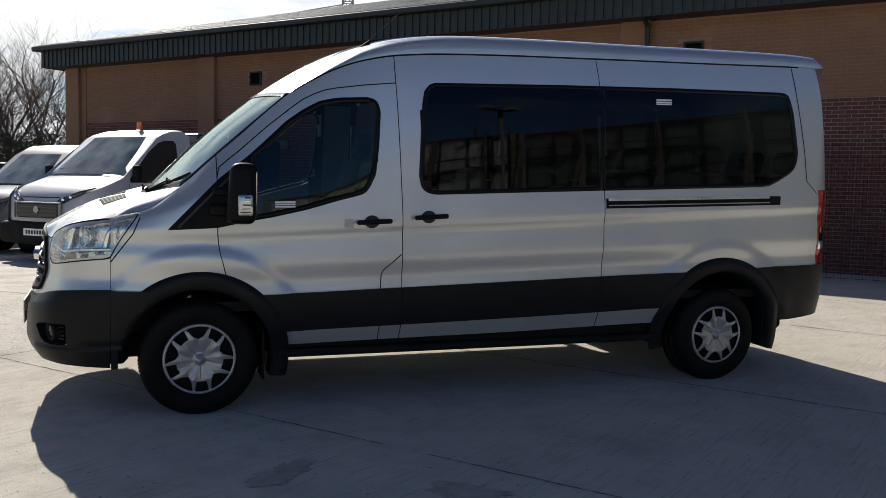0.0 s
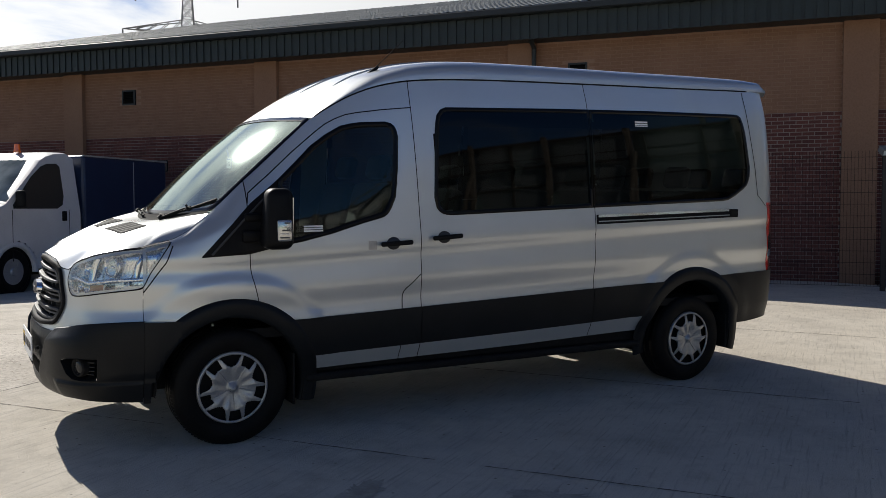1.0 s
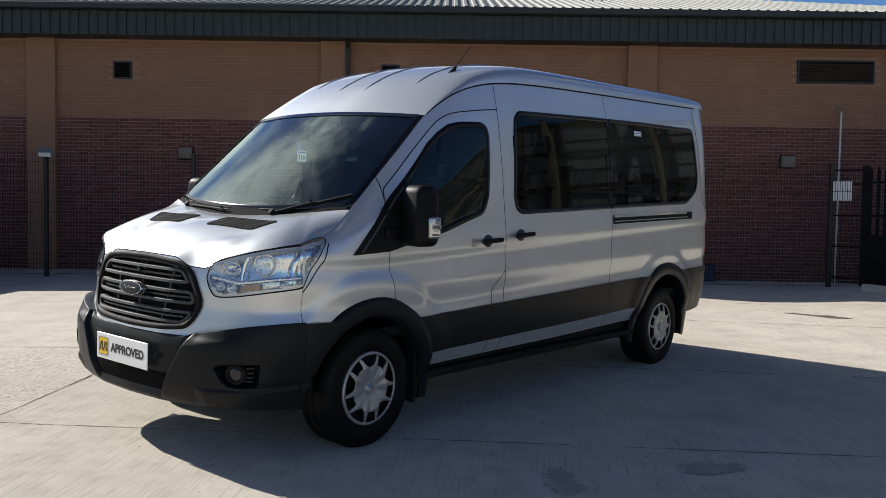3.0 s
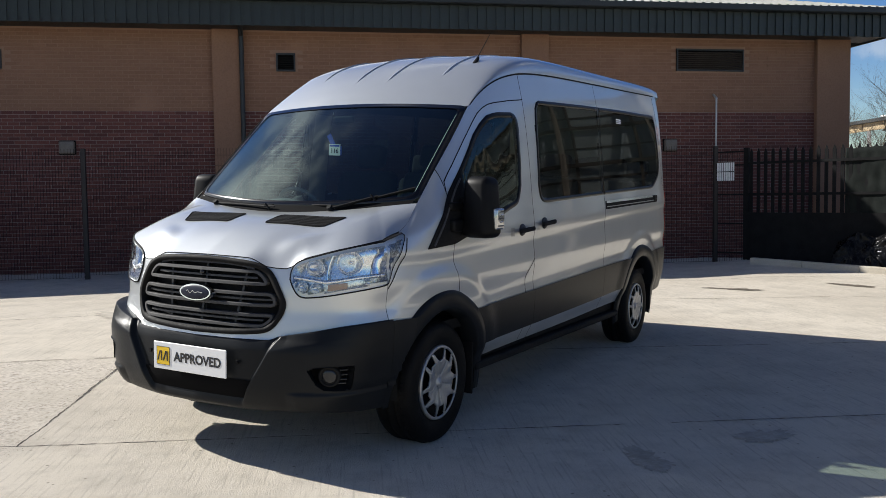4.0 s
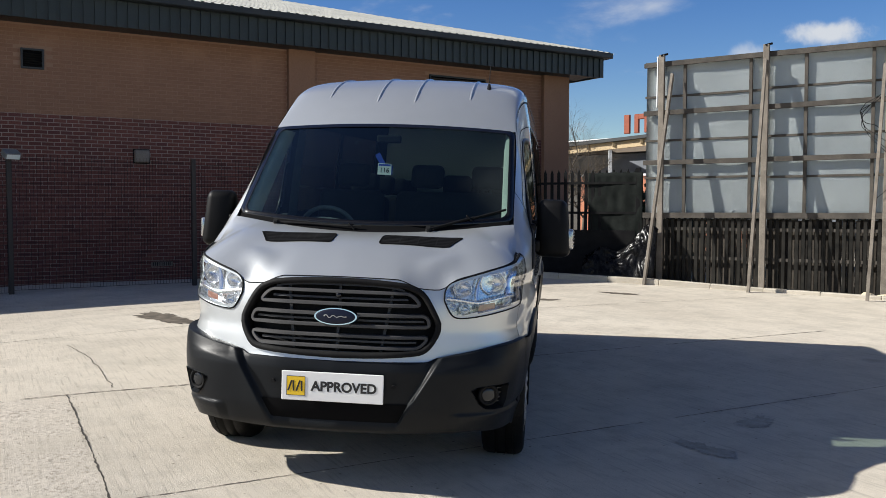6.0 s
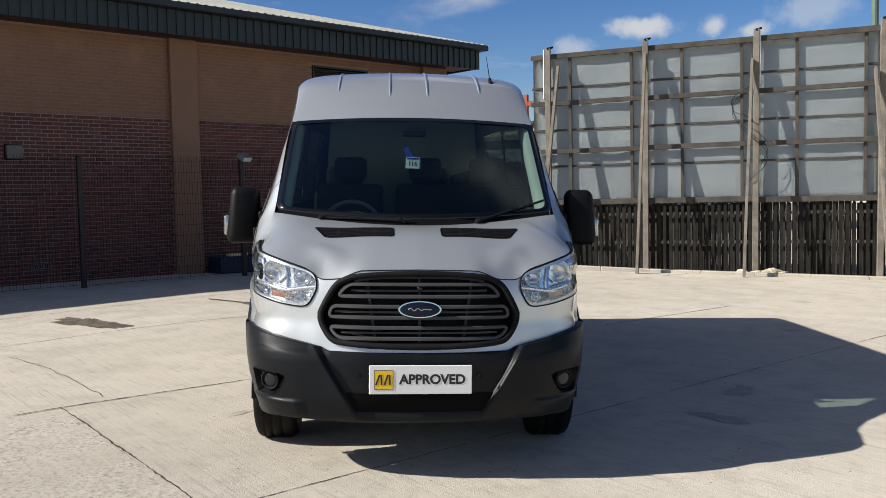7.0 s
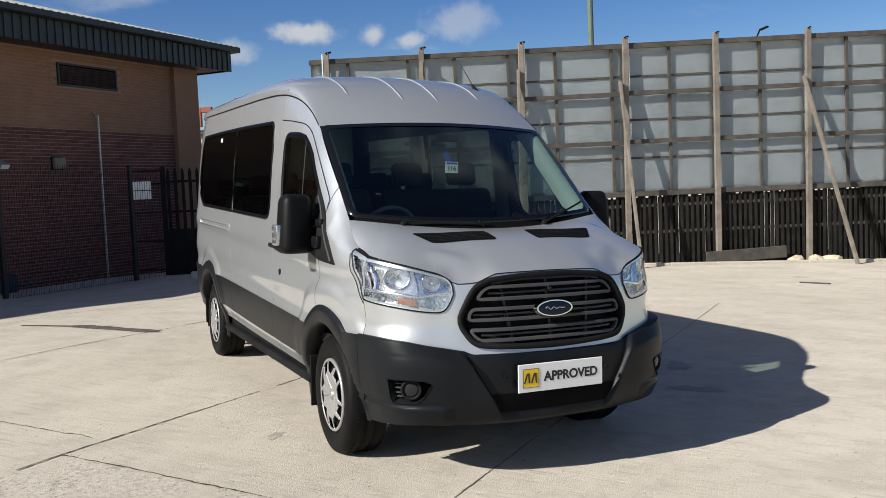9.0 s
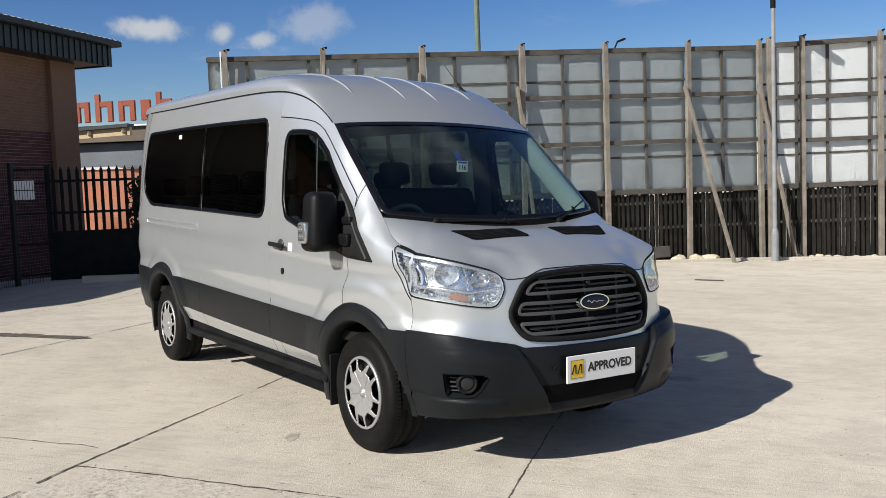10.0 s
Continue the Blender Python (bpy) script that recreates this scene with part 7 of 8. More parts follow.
# ---- rubble and timber at the foot of the hoarding ----
ROCK = weathered("pale_rubble", (0.52, 0.44, 0.30), (0.62, 0.55, 0.42), 0.92, 5, 40, 0.6, dirt=(0.30, 0.24, 0.16))
def lump(x, y, r, seed, flat=0.6, name="rubble_stone"):
    bm = B()
    bmesh.ops.create_icosphere(bm, subdivisions=2, radius=r)
    for v in bm.verts:
        k = noise.noise(v.co / r * 1.3 + Vector((seed * 3.1, seed, 0)))
        v.co *= 1 + 0.35 * k
        v.co.z *= flat
        v.co.x *= 1.35
    ob = mesh_object(name, bm, ROCK)
    ob.matrix_basis = Matrix.Translation((x, y, ground_z(x, y) + r * flat * 0.45)) @ pose(0, 0, 0, 0, 0, seed * 47)
    tagged(ob, "pale broken stone lying along the fence", "rubble", "rubble stones")


def make_rubble():
    rnd = random.Random(12)
    for s, k, spread in ((6.35, 11, 0.5), (-0.2, 3, 0.25), (0.35, 3, 0.25)):
        for i in range(k):
            p = HOARD_O + HOARD_U * (s + rnd.uniform(-spread, spread)) + HOARD_N * rnd.uniform(0.15, 0.42)
            lump(p.x, p.y, rnd.uniform(0.06, 0.17), rnd.randint(1, 99))
    u2 = Vector((-0.56, -0.826, 0)).normalized()
    for i in range(12):
        p = Vector((8.5, -14.75, 0)) + u2 * (0.9 + i * 0.14 + rnd.uniform(-0.1, 0.1)) + Vector((-0.826, 0.56, 0)) * rnd.uniform(0.1, 0.4)
        lump(p.x, p.y, rnd.uniform(0.06, 0.14), rnd.randint(1, 99))
    bm = B()
    a, b = HOARD_O + HOARD_U * 3.9 + HOARD_N * 0.25, HOARD_O + HOARD_U * 5.7 + HOARD_N * 0.2
    za, zb = ground_z(a.x, a.y), ground_z(b.x, b.y)
    beam(bm, (a.x, a.y, za + 0.13), (b.x, b.y, zb + 0.24), 0.05, 0.26, (0, 0, 1), 0.01)
    ob = mesh_object("timber_board", bm, TIMBER_DARK)
    tagged(ob, "old brown timber board leaning at the fence foot", "board")
    bm = B()
    beam(bm, (5.81, -9.03, ground_z(5.81, -9.03) + 0.012), (5.36, -9.24, ground_z(5.36, -9.24) + 0.012), 0.03, 0.02, (0, 0, 1))
    ob = mesh_object("wood_splinter", bm, TIMBER_DARK)
    tagged(ob, "thin splinter of wood lying on the concrete", "debris")


make_rubble()


def stain(points, seed, name="oil_stain", mat=None):
    """A ragged flat patch on the ground round a line of points."""
    rnd = random.Random(seed)
    rim = []
    dense = []
    for (x0, y0, r0), (x1, y1, r1) in zip(points, points[1:]):
        dense += [(x0 + (x1 - x0) * t / 8, y0 + (y1 - y0) * t / 8, r0 + (r1 - r0) * t / 8) for t in range(9)]
    points = dense
    k = len(points)
    n = 140
    cx, cy = sum(p[0] for p in points) / k, sum(p[1] for p in points) / k
    for i in range(n):
        a = 6.28318530718 * i / n
        d = Vector((math.cos(a), math.sin(a)))
        t = 0.02
        while t < 3 and any((cx + d.x * t - x) ** 2 + (cy + d.y * t - y) ** 2 < r * r for x, y, r in points):
            t += 0.02
        t *= 1 + 0.42 * noise.noise(Vector((d.x * 2.6, d.y * 2.6, seed))) + 0.28 * noise.noise(Vector((d.x * 7, d.y * 7, seed))) + 0.24 * noise.noise(Vector((d.x * 17, d.y * 17, seed)))
        rim.append((cx + d.x * t, cy + d.y * t))
    verts = [(cx, cy, ground_z(cx, cy) + 0.004)] + [(x, y, ground_z(x, y) + 0.004) for x, y in rim]
    faces = [(0, i + 1, (i + 1) % n + 1) for i in range(n)]
    ob = raw(name, verts, faces, mat or STAIN)
    tagged(ob, "dark damp stain on the concrete", "stain", "ground stains", "structure")


stain([(5.58, 4.12, 0.10), (5.25, 3.85, 0.2), (4.97, 3.6, 0.16), (4.62, 3.2, 0.12)], 3)
stain([(7.2, 2.68, 0.06), (6.66, 2.05, 0.09), (6.2, 1.7, 0.12), (5.74, 1.33, 0.09)], 7)
stain([(0.46, 1.19, 0.02), (0.55, 1.13, 0.025)], 11, mat=STAIN_FAINT)
stain([(0.2, -2.16, 0.08), (0.4, -1.98, 0.07)], 13, mat=STAIN_FAINT)
stain([(1.05, -2.5, 0.09), (1.2, -2.62, 0.07)], 15, mat=STAIN_FAINT)
stain([(8.83, -0.5, 0.09), (8.85, -1.05, 0.12)], 17)
stain([(10.28, -2.05, 0.10), (10.2, -2.5, 0.13)], 19)
stain([(2.8, 5.4, 0.10), (2.6, 4.75, 0.16), (2.5, 4.35, 0.09)], 23, mat=STAIN_FAINT)


# ---- hairline cracks and loose grit ----
def crack(points, width, seed):
    for k, (a, b) in enumerate(zip(points, points[1:])):
        tagged(ribbon("crack", a, b, width, JOINT_DARK if width > 0.006 else JOINT, seed + k, 0.018), "fine jagged crack in the concrete", "crack")


crack([(2.88, 3.68), (2.31, 3.16), (1.76, 2.74), (0.98, 2.2)], 0.007, 60)


def make_grit():
    """Crumbs of concrete along the broken joint and over the coarse slab."""
    rnd = random.Random(41)
    v, f = [], []
    for i in range(700):
        if i < 420:
            p = JOINT_AT - GV * rnd.uniform(0, 2.9) + GU * rnd.gauss(0, 0.022)
        elif i < 760:
            p = JOINT_AT - GV * rnd.uniform(0.1, 3.2) - GU * abs(rnd.gauss(0, 0.9))
        else:
            p = Vector((rnd.uniform(-3.5, 4.5), rnd.uniform(1.1, 4.5)))
        r = rnd.uniform(0.0015, 0.0042)
        z = ground_z(p.x, p.y) + r * 0.5
        a = rnd.uniform(0, 6.28)
        k = len(v)
        for q in range(4):
            v.append((p.x + r * math.cos(a + q * 1.571) * rnd.uniform(0.7, 1.3), p.y + r * math.sin(a + q * 1.571) * rnd.uniform(0.7, 1.3), z - r * 0.5))
        v.append((p.x, p.y, z + r * 0.3))
        f += [(k, k + 1, k + 4), (k + 1, k + 2, k + 4), (k + 2, k + 3, k + 4), (k + 3, k, k + 4)]
    g = raw("grit", v, f, GRIT)
    tagged(g, "loose crumbs of broken concrete on the yard", "grit", kind="stuff")


GRIT = pieces("concrete_crumb", [(0.12, 0.10, 0.08), (0.30, 0.27, 0.22), (0.45, 0.41, 0.34), (0.07, 0.06, 0.05)], 0.9, grain=120)
make_grit()


# ---- lamp posts and poles ----
POST_GREY = weathered("dull_post_grey", (0.20, 0.205, 0.21), (0.27, 0.275, 0.28), 0.55, 4, 50, 0.1)
def lamp_post(x, y, h, label, head):
    z = ground_z(x, y)
    lp = empty("lamp_post", Matrix.Translation((x, y, z)), label, "lamp post", "lamp posts")
    bm = B()
    tube(bm, (0, 0, -0.3), (0, 0, 0.62), 0.085, 16)
    tube(bm, (0, 0, 0.62), (0, 0, 0.75), 0.085, 16, 0.055)
    part("base", bm, POST_GREY, lp)
    bm = B()
    tube(bm, (0, 0, 0.7), (0, 0, h), 0.052, 14, 0.045)
    part("column", bm, POST_GREY, lp)
    bm = B()
    beam(bm, (-0.45, 0.18, h + 0.02), (0.45, -0.18, h + 0.02), 0.06, 0.06)
    tube(bm, (0, 0, h - 0.35), (0, 0, h + 0.04), 0.058, 12)
    arm = part("crossarm", bm, BLACK_STEEL, lp)
    for k in head:
        bm = B()
        box(bm, (-0.2, -0.14, 0), (0.2, 0.14, 0.13), Matrix.Translation((0.42 * k, -0.17 * k, h + 0.06)) @ pose(0, 0, 0, 20, 0, -22), 0.02, 2)
        part("flood_head", bm, GALV, arm)


lamp_post(7.75, -14.15, 6.05, "galvanised lamp post with twin flood heads at the fence", (-1, 1))


def far_pole(x, y, h, r, name, label, arm=0.0):
    z = -0.3
    p = empty(name, Matrix.Translation((x, y, z)), label, "street lamp" if arm else "pole")
    bm = B()
    tube(bm, (0, 0, 0), (0, 0, h), r, 12, r * 0.7)
    part("column", bm, GREEN_STEEL if not arm else BLACK_STEEL, p)
    if arm:
        bm = B()
        tube(bm, (0, 0, h - 0.05), (-arm * 0.6, 0.3, h + 0.35), 0.05, 8)
        part("arm", bm, BLACK_STEEL, p)
        bm = B()
        box(bm, (-0.35, -0.12, -0.06), (0.25, 0.12, 0.06), Matrix.Translation((-arm, 0.4, h + 0.4)) @ pose(0, 0, 0, 0, 12, 10), 0.06, 2)
        part("lantern", bm, BLACK_STEEL, p)


far_pole(-4.5 + 26 * math.sin(radians(127.0)), 3.4 + 26 * math.cos(radians(127.0)), 12.0, 0.10, "steel_pole", "tall thin green steel pole beyond the hoarding")
far_pole(-4.5 + 58 * math.sin(radians(135.6)), 3.4 + 58 * math.cos(radians(135.6)), 10.2, 0.10, "street_lamp", "dark street lamp far beyond the hoarding", 1.0)


# ---- overhead wire ----
def wire(a, b, sag):
    bm = B()
    pts = [Vector(a).lerp(Vector(b), i / 16) - Vector((0, 0, sag * 4 * (i / 16) * (1 - i / 16))) for i in range(17)]
    for p, q in zip(pts, pts[1:]):
        tube(bm, p, q, 0.02, 6)
    ob = mesh_object("overhead_wire", bm, BLACK_STEEL)
    tagged(ob, "thin dark overhead wire against the sky", "wire")


wire((20, -46, 12.0), (60, -29, 17.5), 0.5)
for px, py, ph in ((20.0, -46.0, 12.3),):
    up = empty("utility_pole", Matrix.Translation((px, py, -0.4)), "tall brown timber pole carrying an overhead wire", "pole", "utility poles")
    bm = B()
    tube(bm, (0, 0, 0), (0, 0, ph + 0.4), 0.14, 12, 0.10)
    part("shaft", bm, TIMBER_DARK, up)
    bm = B()
    tube(bm, (0, 0, ph), (0, 0, ph + 0.12), 0.05, 10)
    part("insulator", bm, PALE_PLASTIC, up)

# ---- beyond the fence: a store with orange letters, and a canopy ----
ORANGE = weathered("orange_letter", (0.22, 0.036, 0.006), (0.27, 0.048, 0.008), 0.5, 3, 40, 0.05)
STORE_GREY = weathered("grey_cladding_panel", (0.12, 0.135, 0.155), (0.15, 0.165, 0.185), 0.5, 0.5, 12, 0.05)
STORE_BROWN = weathered("brown_fascia", (0.10, 0.075, 0.05), (0.13, 0.095, 0.065), 0.6, 0.5, 12, 0.05)
RED_WALL = weathered("red_brick_wall", (0.50, 0.20, 0.12), (0.58, 0.25, 0.15), 0.9, 0.8, 14, 0.2)
CREAM = weathered("cream_paint", (0.42, 0.31, 0.17), (0.48, 0.37, 0.22), 0.6, 0.8, 14, 0.05)
DULL = weathered("dull_render", (0.05, 0.047, 0.043), (0.07, 0.066, 0.06), 0.8, 0.6, 12, 0.1)


def polar(az, dist, z=0.0):
    """A point seen from the end of the walk: bearing from +y towards +x."""
    return Vector((-4.5 + dist * math.sin(radians(az)), 3.4 + dist * math.cos(radians(az)), z))


def make_store():
    a, b = polar(97, 50), polar(113, 44)
    d = (b - a).normalized()
    n = Vector((d.y, -d.x, 0))
    m = Matrix((d, n, Vector((0, 0, 1)))).transposed().to_4x4()
    m.translation = a
    L = (b - a).length
    st = empty("store", Matrix(), "distant store with grey wall, brown fascia and orange letters", "building")
    bm = B()
    box(bm, (-2, 0, -0.5), (L, -12, 4.3), m)
    part("wall", bm, STORE_GREY, st, "grey panelled wall")
    # dark slab added over the end, which would show too bright in the sun
    bm = B()
    box(bm, (-2.12, 0.02, -0.5), (-2.01, -12, 4.3), m)
    part("end_cover", bm, DULL, st, "dark slab added over the store end")
    bm = B()
    box(bm, (-2, 0.5, 4.35), (L, -12, 5.05), m)
    part("fascia", bm, STORE_BROWN, st, "brown fascia")
    bm = B()
    box(bm, (-2, 0.7, 5.06), (L, -12.5, 5.13), m)
    part("roof_edge", bm, WHITE_CARD, st, "white roof edge")
    # the sign: plain orange strokes where the letters stand
    x = 3.4
    for w, h, up in ((0.36, 1.0, 0.2), (0.9, 1.0, 0), (0.75, 1.0, 0), (0.9, 1.35, 0), (0.85, 1.0, 0), (0.5, 1.0, 0), (0.8, 1.35, -0.3)):
        bm = B()
        if w < 0.6:
            box(bm, (x, 0.55, 5.3), (x + w, 0.7, 5.3 + h), m, 0.03)
        else:
            box(bm, (x, 0.55, 5.3), (x + 0.28, 0.7, 5.3 + h), m, 0.03)
            box(bm, (x + w - 0.28, 0.55, 5.3), (x + w, 0.7, 6.3), m, 0.03)
            box(bm, (x + 0.2, 0.56, 6.02), (x + w - 0.2, 0.69, 6.3), m, 0.03)
        part("sign_stroke", bm, ORANGE, st, "plain orange sign shape")
        x += w + 0.28
    # red wall nearer by
    a, b = polar(98.5, 39), polar(109, 38)
    bm = B()
    beam(bm, (a.x, a.y, 1.1), (b.x, b.y, 1.1), 0.3, 3.3)
    rw = mesh_object("garden_wall", bm, RED_WALL)
    tagged(rw, "sunlit red brick wall beyond the gate", "wall")
    bm = B()
    beam(bm, (a.x, a.y, 2.80), (b.x, b.y, 2.80), 0.42, 0.10)
    cp = part("coping", bm, WHITE_CARD, rw)
    # canopy with a cream edge
    cn = empty("canopy", Matrix(), "low building with a cream-edged canopy beyond the fence", "building")
    def seen(az, el, dist):
        p = Vector((-5.0 + dist * math.sin(radians(az)), -1.7 + dist * math.cos(radians(az)), 1.45 + dist * math.tan(radians(el))))
        return p
    a, b = seen(84.0, 3.3, 44), seen(97.0, 4.75, 36)
    bm = B()
    beam(bm, a - Vector((0, 0, 0.28)), b - Vector((0, 0, 0.28)), 0.2, 0.3)
    part("canopy_edge", bm, CREAM, cn, "cream canopy edge")
    bm = B()
    beam(bm, a - Vector((0, 0, 0.06)), b - Vector((0, 0, 0.06)), 0.55, 0.13)
    part("roof_lip", bm, FASCIA_DARK, cn, "dark roof lip")
    for f in (0.12, 0.42, 0.72):
        p = a.lerp(b, f)
        bm = B()
        box(bm, (p.x - 0.07, p.y - 0.07, -0.3), (p.x + 0.07, p.y + 0.07, p.z - 0.42))
        part("canopy_post", bm, WHITE_SHEET, cn, "slim white post")
    for f in np.linspace(0.03, 0.97, 9):
        p = a.lerp(b, float(f)) - Vector((0, 0, 0.2))
        bm = B()
        box(bm, (p.x - 0.25, p.y - 0.06, p.z - 0.12), (p.x + 0.25, p.y + 0.06, p.z + 0.06))
        part("rafter_end", bm, CREAM, cn)
    bm = B()
    back = Vector((14, 3, 0.7))
    vs = [bm.verts.new(p) for p in (a, b, b + back, a + back)]
    bm.faces.new(vs)
    bmesh.ops.solidify(bm, geom=bm.faces[:], thickness=0.15)
    part("canopy_roof", bm, FASCIA_DARK, cn)
    bm = B()
    beam(bm, (a.x + 3, a.y + 1, 1.0), (b.x + 3, b.y + 0.5, 1.0), 0.3, 3.2)
    part("wall", bm, DULL, cn)


make_store()


# ---- parked vehicles at the far end of the yard ----
WHITE_PAINT = weathered("white_vehicle_paint", (0.50, 0.50, 0.52), (0.56, 0.56, 0.575), 0.34, 2, 60, 0.0)
DARK_PAINT = weathered("dark_grey_vehicle_paint", (0.05, 0.055, 0.062), (0.07, 0.075, 0.08), 0.25, 2, 60, 0.02)
SLATE_PAINT = weathered("slate_vehicle_paint", (0.055, 0.058, 0.066), (0.075, 0.078, 0.088), 0.42, 2, 60, 0.0)
BLUE_PAINT = weathered("navy_blue_panel", (0.008, 0.018, 0.055), (0.012, 0.026, 0.07), 0.4, 2, 60, 0.03)
CAR_GLASS = principled("vehicle_windscreen_glass", (0.16, 0.19, 0.18), 0.12, spec=0.8)
# pale patches in the colour stand in for cloud mirrored by the windscreens
nt = CAR_GLASS.node_tree
link(CAR_GLASS, ramp(nt, noise_tex(nt, coords(nt, (1.0, 1.0, 0.5)), 2.4, 4, 0.5), [(0.35, (0.10, 0.125, 0.118)), (0.62, (0.30, 0.335, 0.315))]), "Base Color")
LAMP_GREY = principled("grey_lamp_lens", (0.05, 0.053, 0.057), 0.15, 0.4, coat=1.0)
SIDE_GLASS = principled("vehicle_side_glass", (0.03, 0.033, 0.032), 0.08)
BEACON = principled("amber_beacon", (0.75, 0.14, 0.02), 0.15, coat=1.0)


def cab_body(parent, paint, rear, roof_z, rear_drop=False):
    """Cab and body from its side profile, with tucked-in upper sides."""
    prof = [(-0.95, 0.32), (-0.97, 0.75), (-0.93, 1.02), (-0.82, 1.14), (-0.55, 1.26), (-0.16, 1.40), (0.66, 2.09), (0.80, 2.165), (1.0, roof_z - 0.02), (1.25, roof_z), (rear - 0.15, roof_z), (rear, roof_z - 0.08), (rear + 0.02, 1.2), (rear, 0.42)]
    def half(x, z):
        w = 0.98 if z < 1.25 else 0.98 - (z - 1.25) * 0.15
        nose_in = 0.22 * min(max((-0.45 - x) / 0.52, 0), 1) ** 2
        return w - nose_in
    pts = []
    for x, z in prof:
        h = half(x, z)
        pts.append([Vector((x + 0.06 * (abs(t) ** 4 if x < 0 else 0), h * t, z - 0.035 * abs(t) ** 6 * (1 if z > 1.1 else 0))) for t in (-1, -0.96, -0.85, -0.5, 0, 0.5, 0.85, 0.96, 1)])
    v, f = grid_mesh(pts)
    body = raw("body", v, f, paint, parent, "", True)
    # flanks, with wheel arches
    for sgn in (-1, 1):
        bm = B()
        up = [(x, z) for x, z in prof]
        n = len(prof)
        cols = []
        xs = sorted({round(x, 3) for x in np.linspace(-0.95, rear, 60)})
        def top_z(x):
            ch = [(p[0], p[1]) for p in prof[1:12]]
            ch = sorted(ch)
            return float(np.interp(x, [c[0] for c in ch], [c[1] for c in ch]))
        pts2 = []
        for x in xs:
            tz = top_z(x) - 0.035
            pts2.append([Vector((x, sgn * half(x, 0.36 + (tz - 0.36) * k / 16), 0.36 + (tz - 0.36) * k / 16)) for k in range(17)])
        keep = lambda i, j: not any(math.hypot(pts2[i][j].x - hx, pts2[i][j].z - 0.34) < 0.40 for hx in (0.0, parent["wheelbase"]))
        v, f = grid_mesh(pts2, sgn > 0, keep)
        raw("flank", v, f, paint, parent, "", True)
    bm.free()
    return body, half


def small_wheel(x, y, sgn, parent):
    w = empty("wheel", Matrix.Translation((x, y, 0.34)), "", "")
    w.parent = parent
    prof = [(0.20, 0.0), (0.23, 0.012), (0.29, 0.016), (0.325, 0.0), (0.34, -0.03), (0.34, -0.18), (0.30, -0.21), (0.2, -0.2)]
    n = 40
    pts = [[Vector((r * math.cos(6.28318530718 * i / n), sgn * o, r * math.sin(6.28318530718 * i / n))) for i in range(n + 1)] for r, o in prof]
    v, f = grid_mesh(pts, sgn > 0)
    raw("tyre", v, f, RUBBER, w, "", True)
    bm = B()
    tube(bm, (0, -sgn * 0.05, 0), (0, sgn * 0.0, 0), 0.205, 28)
    for k in range(8):
        a = 6.28318530718 * k / 8
        tube(bm, (0.14 * math.cos(a), 0, 0.14 * math.sin(a)), (0.14 * math.cos(a), sgn * 0.006, 0.14 * math.sin(a)), 0.022, 8)
    tube(bm, (0, 0, 0), (0, sgn * 0.025, 0), 0.07, 16, 0.05)
    part("rim", bm, SILVER_PLASTIC, w)


